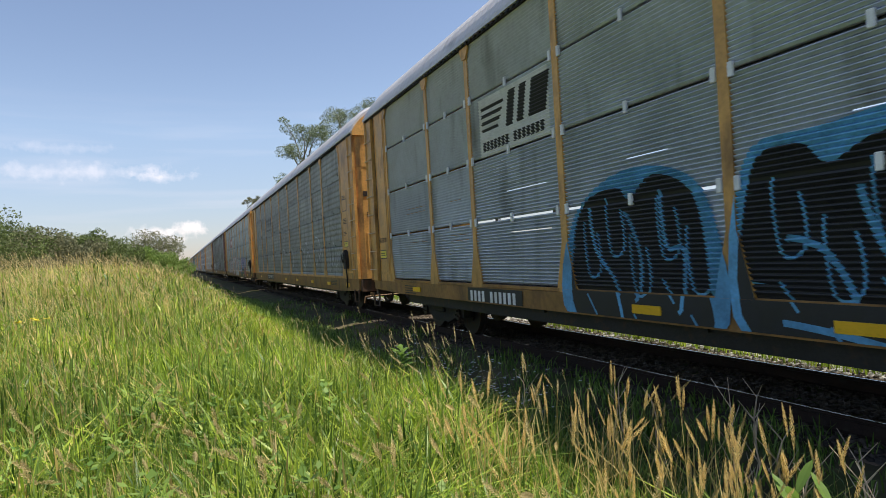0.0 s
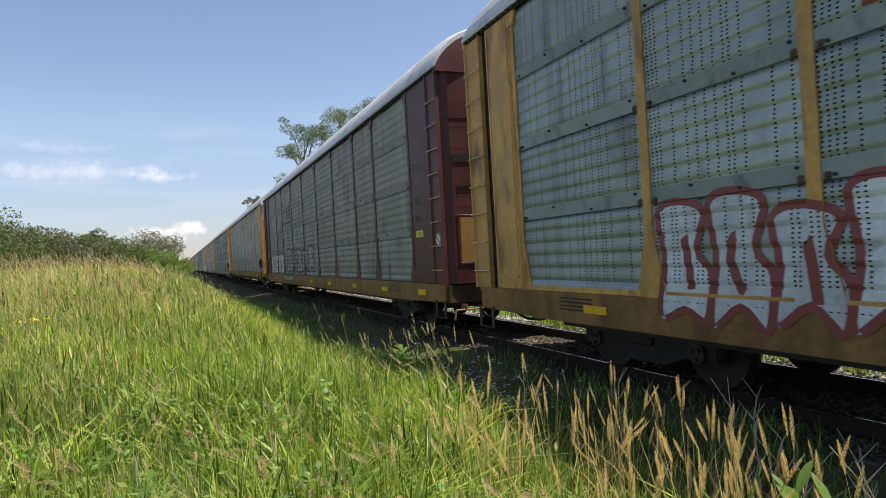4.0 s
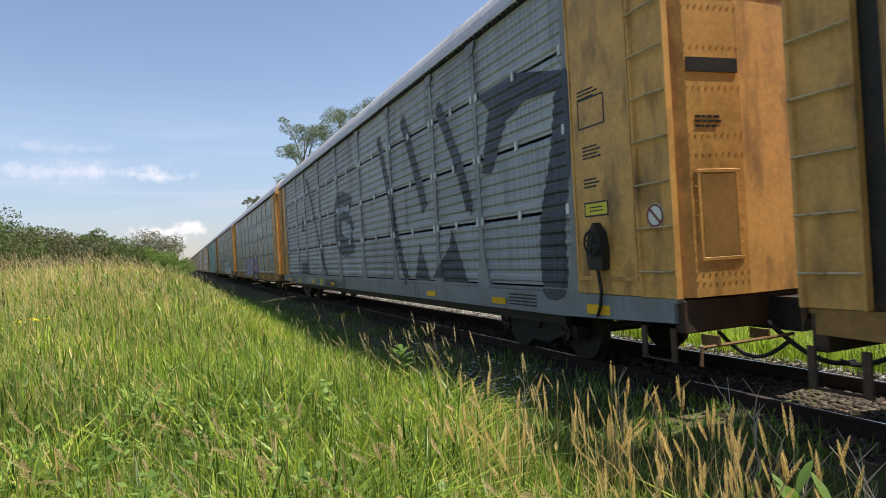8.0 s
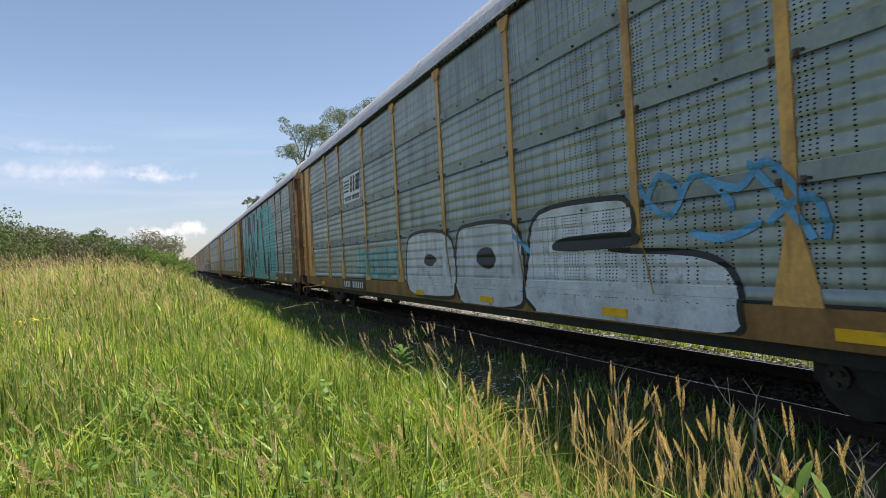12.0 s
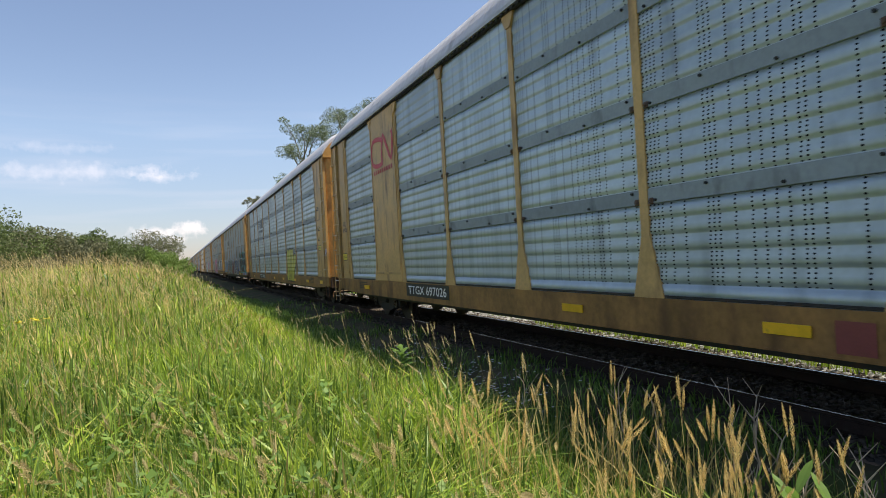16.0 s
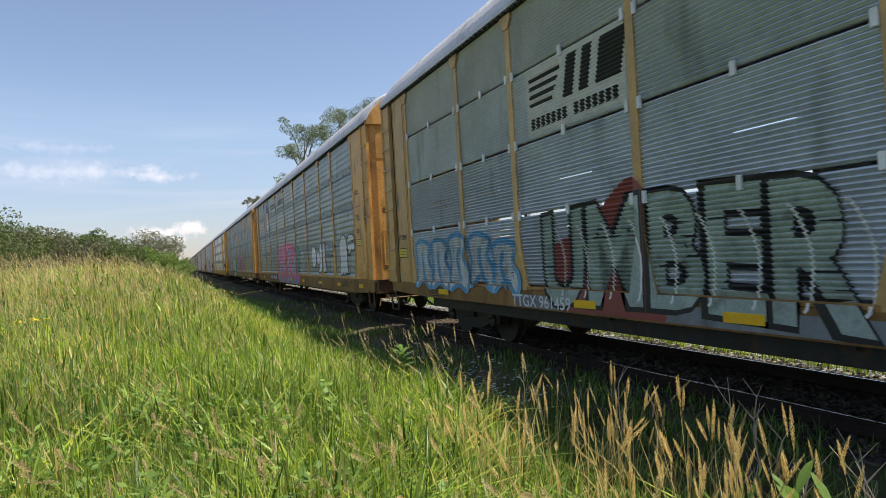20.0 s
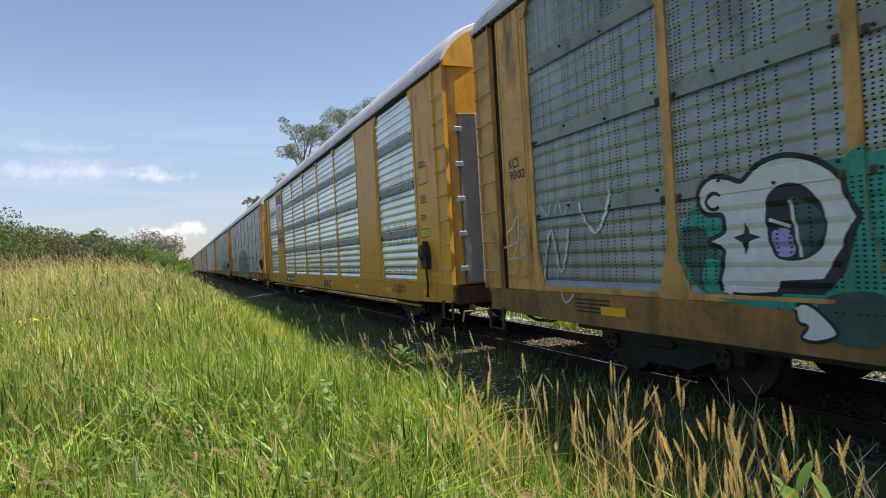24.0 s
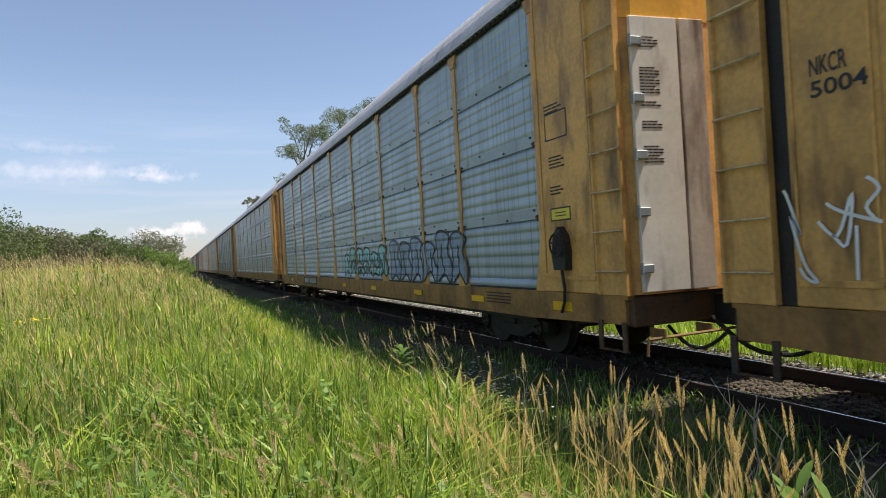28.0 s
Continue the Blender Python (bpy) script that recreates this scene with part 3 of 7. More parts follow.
def post_shape(bm):
    slab(bm, [(-0.065, EAVE), (0.065, EAVE), (0.065, 1.72), (0.24, 1.03), (-0.24, 1.03), (-0.065, 1.72)], 0, -1.494, -1.44)


def sill_low(k):
    """How far down the side sill of a car reaches: louvred cars have shallow ones."""
    kind = CARS[k]["kind"] if k in CARS else "perf"
    return {6: 0.745, 7: 0.72, 4: 0.75}.get(k, 0.795 if kind == "fine" else 0.67)


def sill_shape(b):
    def make(bm):
        e = b + 0.06
        slab(bm, [(0.1, 1.04), (BODY - 0.1, 1.04), (BODY - 0.1, e), (BODY - 2.2, b), (2.2, b), (0.1, e)], 0, -1.50, -1.42)
        box(bm, -1.502, -1.40, 0.05, BODY - 0.05, 1.0, 1.045)
        slab(bm, [(0.1, e), (2.2, b), (BODY - 2.2, b), (BODY - 0.1, e), (BODY - 0.1, e - 0.02), (BODY - 2.2, b - 0.02), (2.2, b - 0.02), (0.1, e - 0.02)], 0, -1.502, -1.36)
    return make


def ledge_shape(w, high):
    """The bent ledge plate between two posts at the foot of the sheets."""
    def make(bm):
        box(bm, -1.499, -1.45, 0.0, w, 1.049, 1.049 + high, 0.004)
    return make


def tab_shape(bm):
    """A small rusty tab that holds a sheet against its post."""
    box(bm, -0.03, 0.0, -0.032, 0.032, -0.035, 0.035, 0.008)
    rod(bm, (-0.034, 0, 0), (-0.046, 0, 0), 0.018, 6)


def roof_shape(bm):
    n = 18
    def arch(y, drop=0.0, grow=0.0):
        row = []
        for i in range(n + 1):
            a = math.sin((i / n - 0.5) * math.pi)
            row.append(bm.verts.new((a * (1.56 + grow * 0.3), y, EAVE + 0.06 + (0.95 - drop) * (1 - abs(a) ** 3) ** 0.8 + grow)))
        return row
    rows, y = [arch(-0.03, 0.12), arch(0.10, 0.06), arch(0.45)], 0.7
    while y < BODY - 0.7:
        rows += [arch(y), arch(y + 0.03, 0, 0.012), arch(y + 0.10, 0, 0.012), arch(y + 0.13)]
        y += 0.26
    rows += [arch(BODY - 0.45), arch(BODY - 0.10, 0.06), arch(BODY + 0.03, 0.12)]
    for r, s in zip(rows, rows[1:]):
        for i in range(n):
            bm.faces.new((r[i], r[i + 1], s[i + 1], s[i]))
    bm.faces.new(rows[0][::-1])
    bm.faces.new(rows[-1])


def edge_shape(bm):
    """The roof's ribbed gutter edge."""
    box(bm, -1.575, -1.50, 0, BODY, EAVE + 0.03, EAVE + 0.085)


def gutter_shade_shape(bm):
    """A black band standing in for the shadow under the gutter, with clips."""
    box(bm, -1.53, -1.45, 0, BODY, EAVE - 0.012, EAVE + 0.028)
    y = 0.15
    while y < BODY:
        box(bm, -1.56, -1.53, y, y + 0.07, EAVE - 0.005, EAVE + 0.028)
        y += 0.16


def bracket_shape(bm):
    """The flared head of a post under the gutter."""
    slab(bm, [(-0.17, EAVE + 0.02), (0.17, EAVE + 0.02), (0.15, EAVE - 0.08), (0.07, EAVE - 0.22), (-0.07, EAVE - 0.22), (-0.15, EAVE - 0.08)], 0, -1.515, -1.48)


def band_shape(w):
    def make(bm):
        box(bm, -0.0215, 0.0, 0.0, w, 0.004, 0.165)
    return make


def bolt_shape(bm):
    rod(bm, (-0.018, 0, 0), (-0.045, 0, 0), 0.016, 6)


def disc_shape(r, x):
    def make(bm):
        rod(bm, (0, 0, 0), (-x, 0, 0), r, 20)
    return make


def slash_shape(bm):
    n = 20
    for i in range(n):
        a, b = i * math.tau / n, (i + 1) * math.tau / n
        slab(bm, [(0.125 * math.cos(a), 0.125 * math.sin(a)), (0.125 * math.cos(b), 0.125 * math.sin(b)), (0.103 * math.cos(b), 0.103 * math.sin(b)), (0.103 * math.cos(a), 0.103 * math.sin(a))], 0, -0.012, 0)
    slab(bm, [(-0.085, -0.065), (-0.065, -0.085), (0.085, 0.065), (0.065, 0.085)], 0, -0.012, 0)


def pipe_shape(bm):
    """The air pipe along the sill with its hangers."""
    rod(bm, (-1.30, 2.4, 0.52), (-1.30, BODY - 2.4, 0.52), 0.028, 8)
    y = 5.5
    while y < BODY - 5:
        box(bm, -1.32, -1.28, y - 0.03, y + 0.03, 0.48, 0.66)
        y += 2.9


def plate_shape(y0, y1):
    def make(bm):
        box(bm, -1.51, -1.44, y0, y1, 1.05, EAVE, 0.01)
    return make


def rib_shape(bm):
    box(bm, -1.522, -1.508, -0.012, 0.012, 1.3, EAVE - 0.05)


def strap_shape(w):
    def make(bm):
        box(bm, -1.525, -1.508, 0.05, w - 0.05, 1.22, 1.27)
    return make


def plate_ribs(plate, paint, y0, y1):
    for y in (y0 + 0.06, y1 - 0.06):
        part("rib", cached("rib", paint, rib_shape), None, plate, m=pose(0, y, 0))
    part("strap", cached(("strap", round(y1 - y0, 2)), paint, strap_shape(y1 - y0)), None, plate, m=pose(0, y0, 0))


def ladder_shape(bm):
    """The shallow trough behind a corner ladder."""
    slab(bm, [(-1.47, 0.0), (-1.548, 0.0), (-1.548, 0.035), (-1.515, 0.05), (-1.515, 0.50), (-1.548, 0.515), (-1.548, 0.55), (-1.47, 0.55)], 2, 1.05, EAVE)


def rung_shape(bm):
    rod(bm, (0, 0.0, 0), (0, 0.5, 0), 0.013, 6)
    for y in (0.0, 0.5):
        rod(bm, (0, y, 0), (0.05, y, 0), 0.013, 6)


def end_shape(bm):
    """A car's end: upright facets that bow outward, with a doorway set back in one of them."""
    f = [(-1.47, 0.06), (-1.30, -0.02), (-0.62, -0.10), (0.62, -0.10), (1.30, -0.02), (1.47, 0.06), (1.47, 0.16), (-1.47, 0.16)]
    slab(bm, f, 2, 1.05, 4.25)


def end_top_shape(bm):
    f = [(-1.47, 0.05), (-1.30, -0.03), (-0.62, -0.11), (0.62, -0.11), (1.30, -0.03), (1.47, 0.05), (1.47, 0.16), (-1.47, 0.16)]
    slab(bm, f, 2, 4.25, EAVE + 0.12)


def gable_shape(bm):
    """The arched head of an end wall, up to the roof."""
    n = 16
    pts = [(-1.53, EAVE - 0.05)]
    for i in range(n + 1):
        a = math.sin((i / n - 0.5) * math.pi)
        pts.append((a * 1.53, EAVE + 0.03 + 0.76 * (1 - abs(a) ** 3) ** 0.8))
    pts.append((1.53, EAVE - 0.05))
    slab(bm, pts, 1, -0.08, 0.06)


FACE = Matrix.Translation((-1.30, -0.02, 0)) @ Matrix.Rotation(-math.atan2(0.08, 0.68), 4, "Z")  # the facet beside the near corner


def hatch_shape(bm):
    for a in ((0.08, 0.60, 1.42, 1.46), (0.08, 0.60, 2.34, 2.38), (0.08, 0.12, 1.46, 2.34), (0.56, 0.60, 1.46, 2.34)):
        box(bm, a[0], a[1], -0.014, 0.0, a[2], a[3], 0.004)
    for i in range(7):
        for x in (0.06, 0.62):
            rod(bm, (x, 0, 1.44 + i * 0.153), (x, -0.01, 1.44 + i * 0.153), 0.011, 8)


def hatch_door_shape(bm):
    box(bm, 0.125, 0.555, -0.012, -0.003, 1.465, 2.335)


def slot_shape(bm):
    box(bm, 0.02, 0.66, -0.012, -0.003, 3.40, 3.55)


def rivets_shape(bm):
    for z in (1.2, 1.30, 2.55, 2.75, 3.25, 3.68, 4.1):
        for i in range(9):
            rod(bm, (0.02 + i * 0.082, -0.002, z), (0.02 + i * 0.082, -0.005, z), 0.013, 6)
    for z in range(30):
        rod(bm, (0.005, -0.002, 1.2 + z * 0.1), (0.005, -0.005, 1.2 + z * 0.1), 0.012, 6)


WORDS = [(0.0, 0.22), (0.27, 0.42), (0.47, 0.71), (0.76, 1.0)]  # where words begin and end along a line


def bars_shape(rows):
    """Lines of small writing that cannot be read, as plain bars: (y, z, length) each, on a side plate."""
    def make(bm):
        for y, z, ln in rows:
            for a, b in WORDS:
                box(bm, -1.5165, -1.509, y - ln * b, y - ln * a, z, z + 0.02)
    return make


def end_bars_shape(bm):
    for i, ln in enumerate((0.30, 0.32, 0.26)):
        for a, b in WORDS:
            box(bm, 0.10 + ln * a, 0.10 + ln * b, -0.006, -0.002, 2.92 - i * 0.05, 2.945 - i * 0.05)


def hinge_shape(bm):
    box(bm, -0.09, 0.07, -0.05, 0.0, -0.05, 0.05, 0.01)
    rod(bm, (-0.09, -0.04, -0.07), (-0.09, -0.04, 0.07), 0.02)


def leaf_panel(x0, x1):
    def make(bm):
        box(bm, x0, x1, -0.05, 0.0, 1.08, 4.25, 0.006)
    return make


def white_bars_shape(bm):
    z = 4.0
    for n, gap in ((4, 0.35), (9, 0.12), (2, 0.25), (3, 0.3), (6, 0.2)):
        for i in range(n):
            w = 0.26 if i % 3 else 0.20
            for a, b in WORDS:
                box(bm, 0.12 + w * a, 0.12 + w * b, -0.054, -0.051, z, z + 0.014)
            z -= 0.036
        z -= gap * 0.6


def far_shut(bm):
    box(bm, 1.42, 1.48, 0.02, BODY - 0.02, 1.06, EAVE)
    for y in POSTS:
        box(bm, 1.44, 1.53, y - 0.065, y + 0.065, 1.04, EAVE)
    box(bm, 1.40, 1.53, 0.05, BODY - 0.05, 0.58, 1.06)


def far_side(bm):
    z = FLOOR
    rng = random.Random(4)
    for top in (1.95, 2.36, 3.05, EAVE):
        box(bm, 1.42, 1.48, 0.02, BODY - 0.02, z, top)
        z = top + 0.22
        for a, b in zip(POSTS, POSTS[1:]):
            if rng.random() < 0.25:
                box(bm, 1.43, 1.47, a, b, top - 0.01, z + 0.01)
    for y in POSTS:
        box(bm, 1.44, 1.53, y - 0.065, y + 0.065, 1.04, EAVE)
    box(bm, 1.40, 1.53, 0.05, BODY - 0.05, 0.58, 1.06)


def clip_shape(bm):
    box(bm, -0.055, -0.02, -0.03, 0.03, -0.09, 0.05, 0.006)


def under_shape(bm):
    box(bm, -0.22, 0.22, -0.35, BODY + 0.35, 0.62, 0.98)
    box(bm, -1.42, 1.42, 0.1, BODY - 0.1, 0.96, 1.03)
    box(bm, -1.36, -1.28, 2.3, BODY - 2.3, 0.575, 0.97)
    for y in (3.55, BODY - 3.55):
        box(bm, -1.35, 1.35, y - 0.25, y + 0.25, 0.72, 0.97)
    y = 6.0
    while y < BODY - 5.5:
        box(bm, -1.4, 1.4, y - 0.06, y + 0.06, 0.72, 0.97)
        y += 3.0


def truck_frame(bm):
    for x in (-1.0, 1.0):
        s = [(-1.12, 0.52), (-0.72, 0.55), (-0.32, 0.74), (0.32, 0.74), (0.72, 0.55), (1.12, 0.52), (1.12, 0.36), (0.70, 0.34), (0.36, 0.22), (-0.36, 0.22), (-0.70, 0.34), (-1.12, 0.36)]
        slab(bm, s, 0, x - 0.09, x + 0.09)
    box(bm, -1.15, 1.15, -0.2, 0.2, 0.42, 0.66, 0.02)


def springs(bm):
    for x in (-1.0, 1.0):
        for y in (-0.15, 0.0, 0.15):
            for k in range(4):
                rod(bm, (x, y, 0.25 + k * 0.05), (x, y, 0.28 + k * 0.05), 0.06, 8)


def wheel_shape(bm):
    rod(bm, (-0.95, 0, 0), (0.95, 0, 0), 0.075, 10)
    for s in (-1, 1):
        rod(bm, (s * 0.685, 0, 0), (s * 0.72, 0, 0), 0.455, 28)
        rod(bm, (s * 0.72, 0, 0), (s * 0.82, 0, 0), 0.42, 28)
        rod(bm, (s * 0.82, 0, 0), (s * 0.85, 0, 0), 0.17, 14)
        rod(bm, (s * 1.06, 0, 0), (s * 1.13, 0, 0), 0.115, 12)
        for a in range(3):
            t = a * math.tau / 3
            box(bm, s * 1.14 - 0.02, s * 1.14 + 0.02, 0.06 * math.cos(t) - 0.018, 0.06 * math.cos(t) + 0.018, 0.06 * math.sin(t) - 0.018, 0.06 * math.sin(t) + 0.018)


def coupler_shape(bm):
    box(bm, -0.09, 0.09, -0.62, 0.1, 0.74, 0.90, 0.02)
    slab(bm, [(-0.16, -0.72), (0.12, -0.76), (0.17, -0.62), (0.05, -0.52), (-0.14, -0.5)], 2, 0.70, 0.96)


def hose_shape(bm):
    pts = [(-0.35 + 0.05 * i, -0.05 - 0.085 * i, 0.72 - 0.42 * math.sin(i / 8 * math.pi * 0.62)) for i in range(9)]
    hose(bm, pts, 0.028)


def brake_hose_shape(bm):
    pts = [(-0.75, 0.25 - 0.11 * i, 0.62 - 0.22 * math.sin(i / 8 * math.pi)) for i in range(9)]
    hose(bm, pts, 0.022)


def lever_shape(bm):
    """The uncoupling lever along the end."""
    rod(bm, (-1.42, -0.16, 0.56), (-0.15, -0.20, 0.58), 0.018, 6)
    rod(bm, (-1.42, -0.16, 0.56), (-1.46, -0.18, 0.38), 0.018, 6)
    for x in (-1.2, -0.5):
        box(bm, x - 0.012, x + 0.012, -0.19, 0.05, 0.55, 0.66)


def beam_shape(bm):
    box(bm, -1.45, 1.45, 0.02, 0.16, 0.68, 1.03, 0.015)


def step_shape(bm):
    for y in (0.08, 0.52):
        box(bm, -1.53, -1.505, y, y + 0.07, 0.40, 0.74)
    box(bm, -1.535, -1.49, 0.08, 0.59, 0.39, 0.405)


def stiles_shape(bm):
    """The two uprights of a short corner ladder."""
    for y in (0.0, 0.53):
        box(bm, -1.645, -1.615, y, y + 0.03, 0.36, 2.5, 0.004)
        for z in (1.2, 2.45):
            box(bm, -1.62, -1.50, y, y + 0.03, z, z + 0.03)


def brake_shape(bm):
    """The hand brake: a small wheel before its grimy gear case, with a chain down to the sill."""
    n = 14
    for i in range(n):
        a, b = i * math.tau / n, (i + 1) * math.tau / n
        rod(bm, (-1.66, 1.22 + 0.15 * math.cos(a), 1.68 + 0.15 * math.sin(a)), (-1.66, 1.22 + 0.15 * math.cos(b), 1.68 + 0.15 * math.sin(b)), 0.014, 5)
    for i in range(4):
        a = i * math.tau / 4 + 0.3
        rod(bm, (-1.66, 1.22, 1.68), (-1.66, 1.22 + 0.15 * math.cos(a), 1.68 + 0.15 * math.sin(a)), 0.012, 5)
    slab(bm, [(1.10, 1.35), (1.36, 1.35), (1.40, 1.55), (1.34, 1.82), (1.24, 1.92), (1.12, 1.80), (1.08, 1.6)], 0, -1.62, -1.51)
    hose(bm, [(-1.57, 1.25, 1.36), (-1.56, 1.22, 1.1), (-1.55, 1.26, 0.92), (-1.53, 1.36, 0.78)], 0.022)


def reflector_shape(bm):
    box(bm, -1.512, -1.499, 0, 0.45, 0, 0.10)


def gap_shade_shape(bm):
    # black filler strip: its colour stands in for shade in an open gap
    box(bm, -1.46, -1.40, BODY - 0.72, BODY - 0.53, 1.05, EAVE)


ROOTS = {}
REFLECT = {-1: (3.7, 6.6, 9.9, 13.1, 15.45, 22.6), 10: (3.7, 6.6, 9.9, 15.65, 18.05, 22.6), 4: (3.7, 6.6, 15.4, 18.6, 21.5, 24.0)}  # where the reflectors of some cars sit
LEDGES = (0, 1, 11, 12, 13)  # cars with a ledge plate at the foot of their sheets
BAND_OF = {"olive": "oliveband", "green": "greenband", "blue": "blueband"}
FLIP = Matrix.Translation((0, BODY, 0)) @ Matrix.Rotation(math.pi, 4, "Z")


def make_car(k, kind="perf", tone="green", frame_paint="yellow", sill="ochre", ends="yellow", top="", plates=False, detail=True, label="", door="", plate_paint=""):
    car = new("autorack_car")
    ROOTS[k] = car
    tagged(car, label, "freight car", "cars of the train")
    P = PAINT
    fp, sp, ep = P[frame_paint], P[sill], P[ends]
    part("roof", cached("roof", P["roof"], roof_shape), None, car, "ribbed white roof")
    part("gutter", cached("gutter", P["roof"], edge_shape), None, car)
    part("side_sill", cached(("side_sill", sill_low(k)), sp, sill_shape(sill_low(k))), None, car)
    part("far_side", cached("far_side" if kind == "fine" else "far_side_shut", P["louvre"], far_side if kind == "fine" else far_shut), None, car)
    part("underframe", cached("underframe", P["black"], under_shape), None, car)
    # the open side: upright posts and sheets
    part("gutter_lip", cached("gutter_lip", P["black"], gutter_shade_shape), None, car)
    for i, y in enumerate(POSTS):
        post = part("post", cached("post", fp, post_shape), None, car, m=pose(0, y, 0))
        if detail:
            part("bracket", cached("bracket", fp, bracket_shape), None, post)
    for i, (a, b) in enumerate(zip(POSTS, POSTS[1:])):
        w = b - a - 0.10
        if plates and i in (1, 7):
            plate = part("wide_plate", cached(("wide_plate", round(w, 2)), fp, plate_shape(0, b - a)), None, car, m=pose(0, a, 0))
            plate_ribs(plate, fp, 0, b - a)
            continue
        if detail:
            lw = b - a - 0.36
            if k in LEDGES:
                part("ledge", cached(("ledge", round(lw, 2)), fp, ledge_shape(lw, 0.07)), None, car, m=pose(0, a + 0.18, 0))
            elif kind in ("fine", "gap"):
                part("ledge", cached(("low_ledge", round(lw, 2)), sp, ledge_shape(lw, 0.05)), None, car, m=pose(0, a + 0.18, 0))
            else:
                # thin black strip drawn in place of the shade below the sheets
                part("foot_gap", cached(("foot_gap", round(lw, 2)), P["black"], ledge_shape(lw, 0.03)), None, car, "black strip standing for the shaded gap under the sheets", pose(0.012, a + 0.18, 0))
            if kind in ("perf", "up"):
                for z in (FLOOR + SECT + 0.03, FLOOR + 2 * SECT + 0.03):
                    for y in (a + 0.115, b - 0.115):
                        part("tab", cached("tab", P["rustytab"], tab_shape), None, car, m=pose(PANEL_X - 0.004, y, z))
            for s in range(4):
                part("side_sheet", side_sheet(kind, tone, w, 1, (0 if kind != "fine" or s > 1 else (1 + 2 * (i % 2) if s == 0 else 2 + 2 * (i % 2)))), None, car, m=pose(PANEL_X, a + 0.05, foot(kind) + s * SECT))
                if s and kind in ("perf", "up"):
                    band = part("joint_band", cached(("joint_band", round(w, 2)), P[BAND_OF.get(tone, "plain")], band_shape(w)), None, car, "plain grey band over a joint", pose(PANEL_X, a + 0.05, FLOOR + s * SECT))
                    for f, z in ((0.05, 0.13), (0.36, 0.035), (0.68, 0.13), (0.95, 0.035)):
                        part("bolt", cached("bolt", P["black"], bolt_shape), None, band, m=pose(0, f * w, z))
                if s and kind in ("fine", "gap"):
                    for f in (0.02, 0.5, 0.98):
                        part("clip", cached("clip", P["letter"], clip_shape), None, car, m=pose(PANEL_X, a + 0.05 + f * w, foot(kind) + s * SECT))
        else:
            part("side_sheet", side_sheet(kind, tone, w, 4), None, car, m=pose(PANEL_X, a + 0.05, foot(kind)))
    fp = P[plate_paint] if plate_paint else fp
    front = part("front_plate", cached("front_plate", fp, plate_shape(0.55, 1.76)), None, car)
    rear = part("rear_plate", cached("rear_plate", fp, plate_shape(24.57, BODY - 0.72)), None, car)
    if detail:
        plate_ribs(front, fp, 0.55, 1.76)
        plate_ribs(rear, fp, 24.57, BODY - 0.72)
    part("door_gap", cached("door_gap", P["black"], gap_shade_shape), None, car, "black strip standing for the shaded gap beside the corner ladder")
    for m in (pose(0, 0, 0), pose(0, BODY - 0.55, 0)):
        lad = part("ladder", cached("ladder", fp, ladder_shape), None, car, m=m)
        if detail:
            for r in range(8):
                part("rung", cached("rung", P["sunpale"], rung_shape), None, lad, m=pose(-1.575, 0.025, 1.33 + r * 0.47))
    for nm, m in (("front_end", None), ("rear_end", FLIP)):
        wall = part(nm, cached("end_wall", ep, end_shape), None, car, m=m)
        part("end_top", cached("end_top", P[top or ends], end_top_shape), None, car, m=m)
        part("end_gable", cached("end_gable", P[top or ends], gable_shape), None, car, m=m)
        part("coupler", cached("coupler", P["rusty"], coupler_shape), None, car, m=m)
        part("air_hose", cached("air_hose", P["rubber"], hose_shape), None, car, m=m)
        part("brake_hose", cached("brake_hose", P["rubber"], brake_hose_shape), None, car, m=m)
        part("uncoupling_lever", cached("uncoupling_lever", P["brown"], lever_shape), None, car, m=m)
        part("buffer_beam", cached("buffer_beam", P["grimy"], beam_shape), None, car, m=m)
        if nm == "front_end" and detail:
            if door:
                dark, pale = (0.02, 0.36), (0.37, 0.72)
                if door == "white":
                    dark, pale = (0.62, 0.95), (-0.05, 0.58)
                part("door_leaf", cached("dark_leaf" + door, P["slate" if door == "slate" else "rustwhite"], leaf_panel(*dark)), None, wall, "weathered end door leaf", FACE)
                part("door_leaf", cached("white_leaf" + door, P["white"], leaf_panel(*pale)), None, wall, "white end door leaf with small writing", FACE)
                part("writing", cached("white_bars", P["ink"], white_bars_shape), None, wall, "lines of small black writing", FACE @ Matrix.Translation((pale[0] - 0.02, 0, 0)))
                for z in (1.35, 2.0, 2.65, 3.3, 3.95):
                    part("hinge", cached("hinge", P["plain"], hinge_shape), None, wall, "", FACE @ Matrix.Translation((0.0, -0.05, z)))
            else:
                part("hatch_frame", cached("hatch_frame", ep, hatch_shape), None, wall, "", FACE)
                part("hatch", cached("hatch", P["hatch"] if ends != "brown" else P["brown"], hatch_door_shape), None, wall, "access hatch coloured dark like a shaded recess", FACE)
                part("rivets", cached("rivets", ep, rivets_shape), None, wall, "", FACE)
                part("writing", cached("end_bars", P["ink"], end_bars_shape), None, wall, "lines of small black writing", FACE)
                if k % 2 == 0:
                    part("window_slot", cached("window_slot", P["black"], slot_shape), None, wall, "dark viewing slot", FACE)
    for y in (3.55, BODY - 3.55):
        truck = part("truck", cached("truck", P["black"], truck_frame), None, car, m=pose(0, y, 0))
        if detail:
            part("springs", cached("springs", P["black"], springs), None, truck)
        for d in (-0.88, 0.88):
            w = part("wheelset", cached("wheelset", P["steel"], wheel_shape), None, truck, m=pose(0, 0, 0.42))
